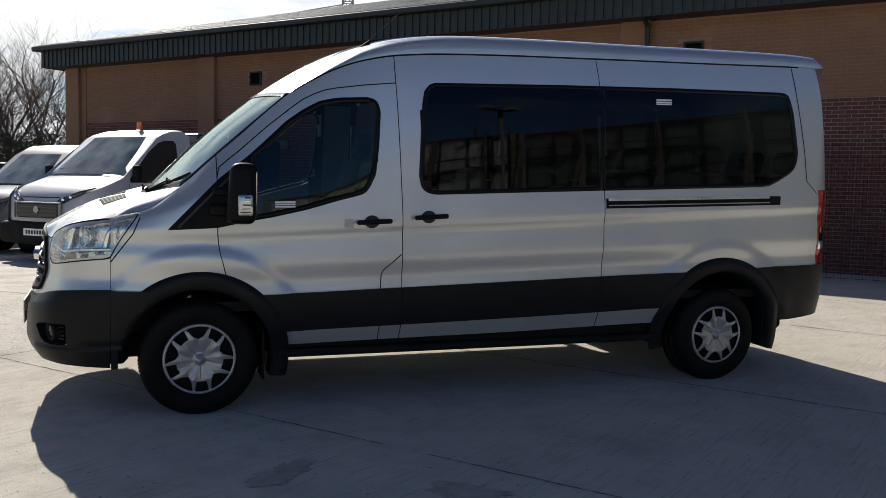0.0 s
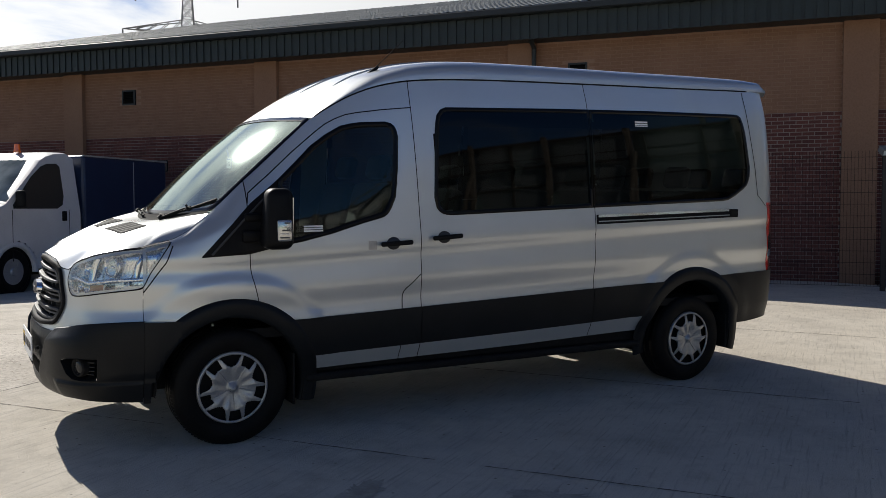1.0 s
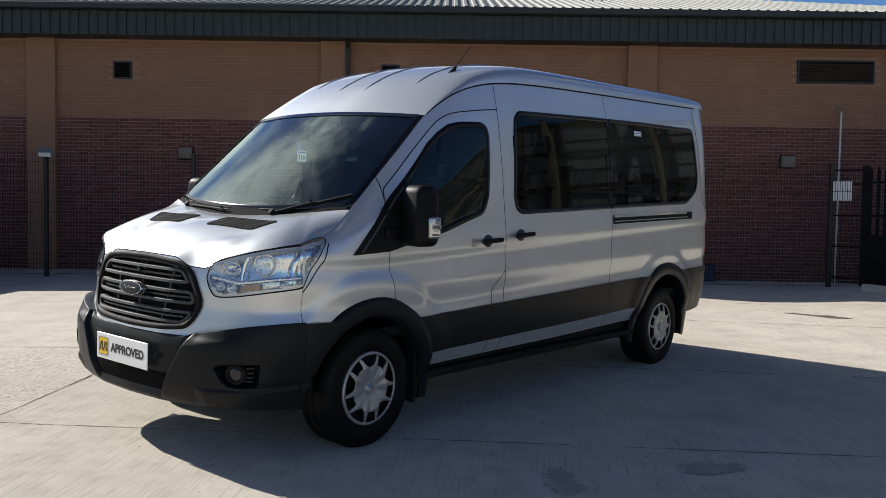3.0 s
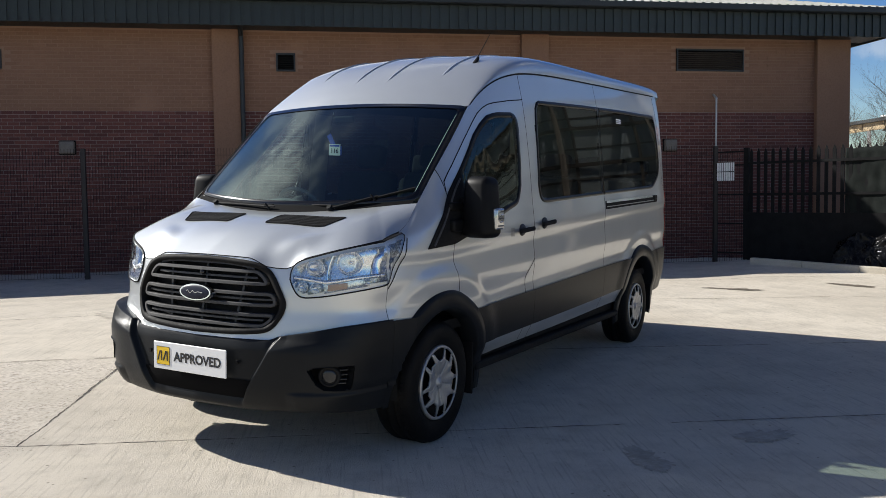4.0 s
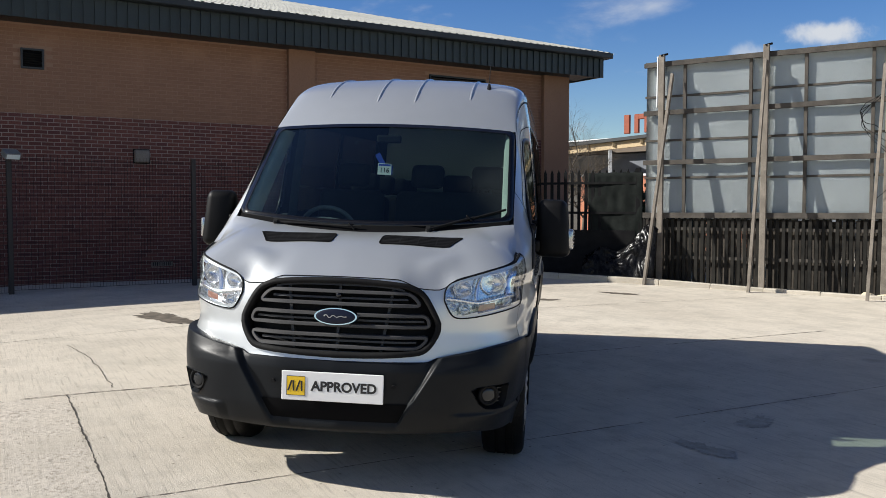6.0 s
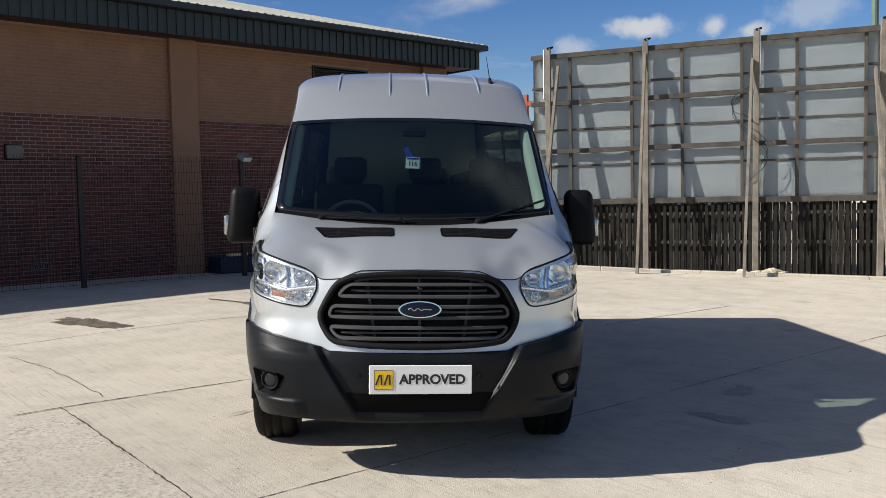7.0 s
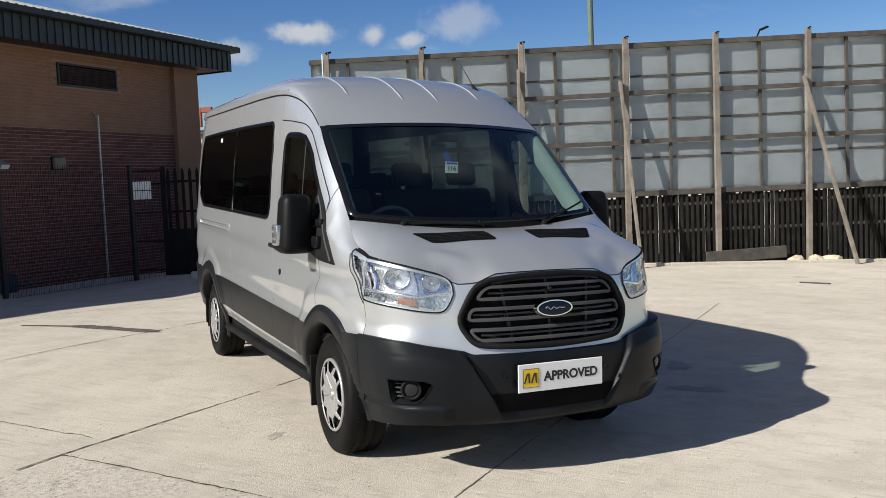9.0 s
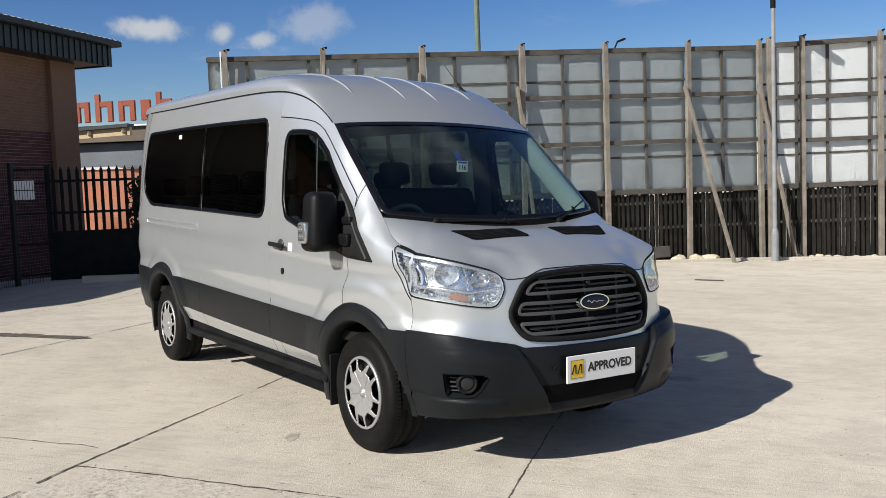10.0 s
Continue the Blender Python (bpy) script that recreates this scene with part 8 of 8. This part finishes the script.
def make_vehicle(name, m, paint, label, rear, roof_z, wheelbase, plate=True):
    v0 = empty(name, m, label, "van", "vehicles parked beside the workshop")
    v0["wheelbase"] = wheelbase
    body, half = cab_body(v0, paint, rear, roof_z)
    # windscreen
    rows = []
    for t in np.linspace(0.03, 0.97, 12):
        x, z = -0.16 + 0.82 * t, 1.40 + 0.69 * t
        rows.append([Vector((x + 0.06 * abs(u) ** 4 - 0.006, (half(x, z) - 0.05) * u, z + 0.012 - 0.03 * abs(u) ** 6)) for u in np.linspace(-1, 1, 15)])
    v, f = grid_mesh(rows, False)
    raw("windscreen", v, f, CAR_GLASS, v0, "", True)
    for sgn in (-1, 1):
        up = Outline([(-0.02, 1.36), (0.42, 1.80), (0.66, 1.97), (0.80, 2.02), (1.02, 2.03), (1.08, 1.98)], [(-0.02, 1.30), (0.9, 1.30), (1.03, 1.36), (1.08, 1.5)])
        v, f = patch(up, lambda x, z, o: Vector((x, sgn * (half(x, z) + 0.006), z)), 0, 24, 8, sgn > 0)
        raw("door_window", v, f, SIDE_GLASS, v0, "", True)
        # door lines, handle, mirror, lamp
        for x in (-0.05, 1.16):
            bm = B()
            box(bm, (x, sgn * (half(x, 0.9) - 0.01), 0.5), (x + 0.008, sgn * (half(x, 0.9) + 0.003), 1.28))
            part("door_seam", bm, MATT_BLACK, v0)
        bm = B()
        box(bm, (1.0, sgn * 0.97, 1.1), (1.10, sgn * 1.0, 1.26), None, 0.01)
        part("door_handle", bm, MATT_BLACK, v0)
        bm = B()
        box(bm, (0.0, sgn * 0.98, 1.32), (0.11, sgn * 1.12, 1.58), None, 0.04, 3)
        part("door_mirror", bm, MATT_BLACK, v0, "", True)
        def on_front(q, z, o):
            """A point on the rounded front, o proud of it."""
            x = float(np.interp(z, (0.75, 1.02, 1.14, 1.26, 1.40), (-0.97, -0.93, -0.82, -0.55, -0.16)))
            return Vector((x + 0.06 * q ** 4 - o, sgn * half(x, z) * q, z + o * 0.7))
        lamp = Outline(eased([(0.50, 0.965), (0.56, 1.01), (0.75, 1.085), (0.96, 1.19), (0.99, 1.20)]), eased([(0.50, 0.955), (0.62, 0.945), (0.80, 0.985), (0.94, 1.06), (0.99, 1.15)]))
        v, f = patch(lamp, on_front, 0.012, 20, 5, sgn > 0)
        hl = raw("head_lamp", v, f, LAMP_GREY, v0, "", True)
        v, f = ring(lamp, on_front, 0.012, 0.018, 30, 0.012)
        raw("lamp_bezel", v, f, GLOSS_BLACK, hl, "", True)
        for q in (0.66, 0.80):
            c = on_front(q, 0.985 + (q - 0.6) * 0.3, 0.02)
            bm = B()
            bmesh.ops.create_uvsphere(bm, u_segments=16, v_segments=8, radius=0.034, matrix=Matrix.Translation(c) @ Matrix.Diagonal((0.4, 1, 1, 1)))
            part("lamp_lens", bm, CHROME, hl, "", True)
        # the bonnet's edge above the grille
        rows = [[on_front(abs(y), z, o) for z, o in ((1.035, -0.002), (1.035, 0.006), (1.047, 0.006), (1.047, -0.002))] for y in np.linspace(0.0, 0.52, 10)]
        v, f = grid_mesh(rows)
        raw("bonnet_edge", v, f, MATT_BLACK, v0)
        for hx in (0.0, wheelbase):
            small_wheel(hx, sgn * 0.93, sgn, v0)
            bm = B()
            tube(bm, (hx, sgn * 0.5, 0.34), (hx, sgn * 0.9, 0.34), 0.40, 30)
            part("arch_liner", bm, MATT_BLACK, v0)
            if hx < rear:
                rows = []
                for a in np.linspace(radians(-4), radians(184), 40):
                    row = []
                    for r, o in ((0.375, -0.05), (0.38, 0.004), (0.395, 0.012), (0.445, 0.010), (0.455, -0.004)):
                        x, z = hx + r * math.cos(a), 0.34 + r * math.sin(a)
                        row.append(Vector((x, sgn * (half(x, z) + o), z)))
                    rows.append(row)
                v, f = grid_mesh(rows, sgn > 0)
                raw("arch_trim", v, f, paint, v0, "", True)
    bm = B()
    box(bm, (-1.01, -0.5, 0.72), (-0.955, 0.5, 0.96), None, 0.03, 2)
    g = part("grille", bm, GLOSS_BLACK, v0)
    bm = B()
    for lo, hi in (((-1.022, -0.52, 0.70), (-0.99, 0.52, 0.722)), ((-1.022, -0.52, 0.952), (-0.96, 0.52, 0.972)), ((-1.022, -0.54, 0.71), (-0.98, -0.52, 0.96)), ((-1.022, 0.52, 0.71), (-0.98, 0.54, 0.96))):
        box(bm, lo, hi, None, 0.006)
    part("grille_surround", bm, SILVER_PLASTIC, g, "bright grille surround")
    for z in (0.76, 0.82, 0.88):
        bm = B()
        box(bm, (-1.02, -0.46, z), (-1.008, 0.46, z + 0.02))
        part("grille_bar", bm, DARK_CHROME, g)
    bm = B()
    tube(bm, (-1.025, 0, 0.85), (-1.01, 0, 0.85), 0.055, 24)
    part("badge", bm, SILVER_PLASTIC, g)
    bm = B()
    box(bm, (-1.04, -0.9, 0.3), (-0.75, 0.9, 0.66), None, 0.09, 3)
    bp = part("bumper", bm, MATT_BLACK, v0, "", True)
    bm = B()
    box(bm, (-1.052, -0.26, 0.44), (-1.042, 0.26, 0.55))
    npl = part("number_plate", bm, WHITE_CARD, bp)
    bm = B()
    for k in range(7):
        box(bm, (-1.056, -0.22 + k * 0.064, 0.465), (-1.051, -0.18 + k * 0.064, 0.525))
    part("plate_bar", bm, INK, npl)
    bm = B()
    beam(bm, (-0.12, -0.6, 1.44), (0.0, 0.0, 1.52), 0.015, 0.02)
    beam(bm, (-0.12, 0.1, 1.44), (0.0, 0.7, 1.52), 0.015, 0.02)
    part("wiper", bm, MATT_BLACK, v0)
    bm = B()
    box(bm, (-0.9, -0.62, 0.28), (rear, 0.62, 0.5))
    part("underbody", bm, MATT_BLACK, v0)
    # dash and seats behind the glass
    bm = B()
    box(bm, (-0.1, -0.85, 1.0), (0.3, 0.85, 1.34), None, 0.05)
    for y in (-0.5, 0.0, 0.5):
        box(bm, (0.75, y - 0.22, 0.9), (0.92, y + 0.22, 1.75), None, 0.06)
    part("cab_interior", bm, DASH, v0)
    return v0, body


PARK = Vector((0.8, 0.6, 0)).normalized()
PARK_TURN = math.degrees(math.atan2(PARK.y, PARK.x))


def parked(front_hub, sideways):
    p = Vector((*front_hub, 0)) + Vector((-PARK.y, PARK.x, 0)) * (sideways + 0.95)
    return Matrix.Translation((p.x, p.y, ground_z(p.x, p.y))) @ pose(0, 0, 0, 0, 0, PARK_TURN)


def make_vehicles():
    truck, body = make_vehicle("flatbed_truck", Matrix.Translation((-1.03, 11.8, ground_z(-1.03, 11.8))) @ pose(0, 0, 0, 0, 0, 42) @ Matrix.Scale(1.15, 4), WHITE_PAINT, "white flatbed recovery truck with an amber beacon", 1.42, 2.24, 4.6)
    bm = B()
    tube(bm, (0, 0, 0), (0, 0, 0.03), 0.06, 18)
    tube(bm, (0, 0, 0.03), (0, 0, 0.14), 0.052, 18, 0.045)
    bc = part("beacon", bm, BEACON, truck, "amber beacon")
    bc.matrix_basis = Matrix.Translation((0.95, -0.15, 2.22))
    bm = B()
    box(bm, (1.44, -1.02, 0.78), (5.3, 1.02, 0.88), None, 0.01)
    for y in (-1.0, 0.95):
        box(bm, (1.44, y, 0.88), (5.3, y + 0.05, 0.95))
    bed = part("flatbed", bm, weathered("worn_alloy", (0.30, 0.30, 0.29), (0.40, 0.40, 0.38), 0.5, 3, 50, 0.2, metal=0.5), truck, "worn alloy flatbed")
    bm = B()
    box(bm, (1.44, -0.45, 0.5), (5.2, -0.3, 0.76))
    box(bm, (1.44, 0.3, 0.5), (5.2, 0.45, 0.76))
    box(bm, (3.0, -0.95, 0.42), (3.4, -0.7, 0.7), None, 0.03)
    part("chassis_rail", bm, MATT_BLACK, truck)
    bm = B()
    beam(bm, (5.25, -0.6, 0.84), (6.9, -0.6, 0.30), 0.45, 0.06)
    beam(bm, (5.25, 0.6, 0.84), (6.9, 0.6, 0.30), 0.45, 0.06)
    part("ramp", bm, MATT_BLACK, truck, "dark loading ramps")
    # a navy box body carried behind the cab
    bx = empty("box_body", truck.matrix_basis @ Matrix.Translation((1.52, 0, 0.955)), "dark navy blue box body standing on the flatbed", "box body")
    bm = B()
    box(bm, (0, -0.98, 0), (2.3, 0.98, 1.24), None, 0.05, 2)
    part("shell", bm, BLUE_PAINT, bx)
    bm = B()
    box(bm, (1.30, -0.99, 0.05), (1.312, -0.975, 1.18))
    part("seam_strip", bm, GALV, bx)
    bm = B()
    box(bm, (-0.01, -0.995, 1.22), (2.31, -0.96, 1.245))
    part("top_edge", bm, GALV, bx)
    make_vehicle("van", Matrix.Translation((-2.55, 14.2, ground_z(-2.55, 14.2))) @ pose(0, 0, 0, 0, 0, 44), SLATE_PAINT, "slate grey panel van parked beside a white truck", 4.6, 2.3, 3.4)
    make_vehicle("van", Matrix.Translation((-5.0, 17.2, ground_z(-5.0, 17.2))) @ pose(0, 0, 0, 0, 0, 44), DARK_PAINT, "dark grey panel van at the end of the row", 4.2, 1.95, 3.2)
    make_vehicle("van", Matrix.Translation((-7.2, 19.6, ground_z(-7.2, 19.6))) @ pose(0, 0, 0, 0, 0, 44), BLUE_PAINT, "navy blue van at the end of the row", 4.2, 1.95, 3.2)


make_vehicles()


# ---- bare trees ----
BARK = weathered("bark", (0.085, 0.07, 0.052), (0.13, 0.105, 0.078), 0.9, 3, 40, 0.4)
TWIG = pieces("dry_twig", [(0.035, 0.030, 0.022), (0.055, 0.046, 0.034), (0.04, 0.042, 0.022)], 0.8, grain=20)
IVY = pieces("ivy_leaf", [(0.02, 0.032, 0.012), (0.03, 0.045, 0.016), (0.045, 0.055, 0.022)], 0.6, grain=20)


def make_tree(x, y, h, seed, label, ivy=0, twig=1.0):
    rnd = random.Random(seed)
    t = empty("tree", Matrix.Translation((x, y, ground_z(x, y))), label, "tree", "bare trees")
    V, F, V2, F2 = [], [], [], []

    def stick(v, f, a, b, r0, r1, n):
        d = (b - a).normalized()
        s = d.orthogonal().normalized()
        u = d.cross(s)
        k = len(v)
        for p, r in ((a, r0), (b, r1)):
            for i in range(n):
                q = 6.28318530718 * i / n
                v.append(p + s * (r * math.cos(q)) + u * (r * math.sin(q)))
        for i in range(n):
            f.append((k + i, k + (i + 1) % n, k + n + (i + 1) % n, k + n + i))

    def grow(p, d, length, r, depth):
        seg = 3
        for i in range(seg):
            d = (d + Vector((rnd.uniform(-1, 1), rnd.uniform(-1, 1), rnd.uniform(-0.6, 1))) * 0.14).normalized()
            q = p + d * (length / seg)
            r1 = r * (0.86 if depth else 0.84)
            big = depth <= 1
            stick(V if big else V2, F if big else F2, p, q, r, r1, 7 if depth == 0 else 5 if depth < 3 else 3)
            if depth < 5 and (i > 0 or depth):
                for _ in range(2 if depth < 4 else 1):
                    if rnd.random() < 0.9:
                        ax = Vector((rnd.uniform(-1, 1), rnd.uniform(-1, 1), rnd.uniform(-0.2, 0.7))).normalized()
                        nd = (d * 0.75 + ax * 0.75).normalized()
                        grow(q, nd, length * rnd.uniform(0.55, 0.78), r1 * 0.58, depth + 1)
            p, r = q, r1
    grow(Vector((0, 0, -0.2)), Vector((0, 0, 1)), h * 0.42, h * 0.019, 0)
    raw("trunk", V, F, BARK, t, "", True)
    cr = raw("crown", V2, F2, BARK, t, "tangle of bare branches")
    if ivy:
        v, f = [], []
        for i in range(ivy * 3):
            a = rnd.uniform(0, 6.283)
            z = rnd.uniform(0.0, h * 0.42)
            rr = rnd.uniform(0.2, 1.9) * (1 - z / h)
            p = Vector((rr * math.cos(a), rr * math.sin(a), z))
            s = rnd.uniform(0.025, 0.06)
            e1 = Vector((rnd.uniform(-1, 1), rnd.uniform(-1, 1), rnd.uniform(-1, 1))).normalized() * s
            e2 = e1.orthogonal().normalized() * s
            k = len(v)
            v += [p - e1, p + e2 * 0.7, p + e1, p - e2 * 0.7]
            f.append((k, k + 1, k + 2, k + 3))
        lv = raw("ivy", v, f, IVY, t, "dark ivy leaves")
        lv["kind"] = "stuff"


for k, (az, dist, h, sd, iv) in enumerate(((-9.5, 44, 8.6, 2, 2600), (-6.6, 46, 8.8, 5, 2600), (-4.4, 42, 8.6, 8, 2400), (-2.6, 47, 8.2, 11, 1500), (-0.5, 52, 7.4, 14, 1200), (-8.0, 50, 8.8, 41, 2600), (-5.5, 49, 8.4, 43, 2600), (-11.5, 46, 8.6, 47, 2600))):
    make_tree(-0.4 + dist * math.sin(radians(az)), -6.3 + dist * math.cos(radians(az)), h, sd, "bare winter tree with ivy round its trunk", iv)
make_tree(-4.6 + 34 * math.sin(radians(87.6)), -2.8 + 34 * math.cos(radians(87.6)), 5.6, 21, "thin bare tree beyond the fence")
make_tree(-4.6 + 36 * math.sin(radians(89.4)), -2.8 + 36 * math.cos(radians(89.4)), 5.2, 27, "thin bare tree beyond the fence")
make_tree(-4.5 + 40 * math.sin(radians(151.5)), 3.4 + 40 * math.cos(radians(151.5)), 9.2, 31, "bare tree beyond the hoarding")


def make_hedge():
    """A dark bank of scrub closes the yard behind the parked vans."""
    rnd = random.Random(3)
    v, f = [], []
    for i in range(60000):
        t = rnd.random()
        x = -26 + 40 * t
        y = 33 + rnd.uniform(-1.5, 1.5) - 6 * t
        z = rnd.uniform(0, 1) ** 1.3 * (4.2 + 1.3 * noise.noise(Vector((t * 14, 0, 5))))
        s = rnd.uniform(0.12, 0.5)
        e1 = Vector((rnd.uniform(-1, 1), rnd.uniform(-1, 1), rnd.uniform(-0.4, 1.6))).normalized() * s
        e2 = e1.orthogonal().normalized() * rnd.uniform(0.006, 0.016)
        p = Vector((x, y, z - 0.2))
        k = len(v)
        v += [p - e1, p + e2 * 0.7, p + e1, p - e2 * 0.7]
        f.append((k, k + 1, k + 2, k + 3))
    h = raw("scrub", v, f, TWIG)
    tagged(h, "dark tangled scrub behind the parked vans", "scrub", kind="stuff")


def make_bush():
    """Dark evergreen growth behind the steel fence."""
    rnd = random.Random(8)
    v, f = [], []
    for i in range(5200):
        t = rnd.random()
        c = Vector((16.9 + rnd.uniform(-0.45, 0.45), -2.3 - 3.4 * t, 0))
        z = rnd.uniform(0.0, 1.0) * (2.1 + 0.5 * noise.noise(Vector((t * 6, 2, 5))))
        s = rnd.uniform(0.04, 0.1)
        e1 = Vector((rnd.uniform(-1, 1), rnd.uniform(-1, 1), rnd.uniform(-1, 1))).normalized() * s
        e2 = e1.orthogonal().normalized() * s
        p = Vector((c.x, c.y, ground_z(c.x, c.y) + z))
        k = len(v)
        v += [p - e1, p + e2 * 0.7, p + e1, p - e2 * 0.7]
        f.append((k, k + 1, k + 2, k + 3))
    h = raw("bush", v, f, IVY)
    tagged(h, "dark evergreen growth behind the black fence", "bush", kind="stuff")


make_hedge()
make_bush()


# ---- pylon over the roof ----
def make_pylon():
    d = 150.0
    o = Vector((-1.5 + d * math.sin(radians(14.15)), -6.0 + d * math.cos(radians(14.15)), -1))
    p = empty("pylon", Matrix.Translation(o) @ pose(0, 0, 0, 0, 0, -12), "grey lattice electricity pylon far behind the roof", "pylon")
    def w(z):
        return 4.2 - 3.1 * min(z / 30, 1) - 0.06 * max(z - 30, 0)
    bm = B()
    for sx in (-1, 1):
        for sy in (-1, 1):
            for z0, z1 in ((0, 30), (30, 44)):
                tube(bm, (sx * w(z0), sy * w(z0), z0), (sx * w(z1), sy * w(z1), z1), 0.11, 5)
    part("leg", bm, GALV_FAR, p)
    bm = B()
    z = 0.0
    while z < 43:
        step = max(w(z) * 1.5, 1.6)
        z1 = min(z + step, 44)
        for a, b in (((-1, -1), (1, -1)), ((1, -1), (1, 1)), ((1, 1), (-1, 1)), ((-1, 1), (-1, -1))):
            tube(bm, (a[0] * w(z), a[1] * w(z), z), (b[0] * w(z1), b[1] * w(z1), z1), 0.07, 4)
            tube(bm, (b[0] * w(z), b[1] * w(z), z), (a[0] * w(z1), a[1] * w(z1), z1), 0.07, 4)
            tube(bm, (a[0] * w(z1), a[1] * w(z1), z1), (b[0] * w(z1), b[1] * w(z1), z1), 0.07, 4)
        z = z1
    part("bracing", bm, GALV_FAR, p)
    for z, L in ((30.8, 10.0), (37.5, 8.0)):
        for sx in (-1, 1):
            bm = B()
            tip = Vector((sx * L, 0, z + 0.2))
            for sy in (-1, 1):
                tube(bm, (sx * w(z), sy * w(z), z), tip, 0.09, 5)
                tube(bm, (sx * w(z), sy * w(z), z + 1.9), tip, 0.09, 5)
                for k in range(1, 5):
                    a = Vector((sx * w(z), sy * w(z), z)).lerp(tip, k / 5)
                    b = Vector((sx * w(z), sy * w(z), z + 1.9)).lerp(tip, (k - 1) / 5)
                    tube(bm, a, b, 0.06, 4)
            part("crossarm", bm, GALV_FAR, p)
            bm = B()
            tube(bm, tip, tip - Vector((0, 0, 2.2)), 0.14, 6)
            part("insulator", bm, GALV_FAR, p)


GALV_FAR = weathered("weathered_steel", (0.16, 0.165, 0.17), (0.20, 0.205, 0.21), 0.6, 1, 20, 0.05)
make_pylon()
# ---- roof fittings ----
bm = B()
tube(bm, WALL_M @ Vector((-1.0, 3.0, 5.7)), WALL_M @ Vector((-1.0, 3.0, 6.75)), 0.09, 12)
tube(bm, WALL_M @ Vector((-1.0, 3.0, 6.72)), WALL_M @ Vector((-1.0, 3.0, 6.9)), 0.14, 12, 0.05)
tagged(mesh_object("roof_flue", bm, GALV), "small grey flue standing on the ribbed roof", "flue")

# ---- bricks of the workshop ----
def make_bricks():
    rnd = random.Random(77)
    dark_v, dark_f, buff_v, buff_f = [], [], [], []
    single = []
    ends = [(p + (PILLAR_W if p < 6 else WALL_R - 6.65)) for p in PILLARS]
    vents = SMALL_VENTS + [LONG_VENT]
    for a, b in zip(ends, PILLARS[1:]):
        near = abs(a - ends[3]) < 0.01
        n = 0
        z = -0.475
        while z < EAVE - 0.07:
            dark = z < DARK_TOP - 0.02
            mid = wall_point((a + b) / 2, 0, 0)
            low = ground_z(mid.x, mid.y) - 0.25
            if z > low:
                if near and 2.2 < z < DARK_TOP - 0.02:
                    single.append((a, b, z, n % 2))
                else:
                    brick_course(dark_v if dark else buff_v, dark_f if dark else buff_f, a, b, z, -RECESS, n % 2, rnd, vents)
            z += 0.075
            n += 1
    o = raw("brickwork", dark_v, dark_f, M_BRICK_DARK, WORKSHOP, "dark red bricks with pale joints")
    o["kind"] = "stuff"
    o = raw("upper_brickwork", buff_v, buff_f, M_BRICK_BUFF, WORKSHOP, "buff bricks")
    o["kind"] = "stuff"
    # the bricks of one bay as pieces of their own, on one shared mesh
    w, h = 0.1075, 0.0325
    me = bpy.data.meshes.new("brick")
    vs = [(-w, -0.02, -h), (w, -0.02, -h), (w, -0.02, h), (-w, -0.02, h), (-w + 0.003, 0.002, -h + 0.003), (w - 0.003, 0.002, -h + 0.003), (w - 0.003, 0.002, h - 0.003), (-w + 0.003, 0.002, h - 0.003)]
    me.from_pydata(vs, [], [(4, 5, 6, 7), (0, 1, 5, 4), (2, 3, 7, 6), (1, 2, 6, 5), (3, 0, 4, 7)])
    me.materials.append(M_BRICK_DARK_ONE)
    base = Matrix((WALL_U, WALL_N, Vector((0, 0, 1)))).transposed().to_4x4()
    for a, b, z, odd in single:
        s = a - (0.1125 if odd else 0)
        while s < b - 0.02:
            c0, c1 = max(s, a), min(s + 0.215, b)
            s += 0.225
            if c1 - c0 < 0.03:
                continue
            p = wall_point((c0 + c1) / 2, -RECESS + rnd.uniform(-0.0015, 0.0015), z + 0.0325)
            ob = new("brick", me)
            ob.matrix_basis = Matrix.Translation(p) @ base @ Matrix.Diagonal(((c1 - c0) / 0.215, 1, 1, 1))
            ob.parent = WORKSHOP


make_bricks()
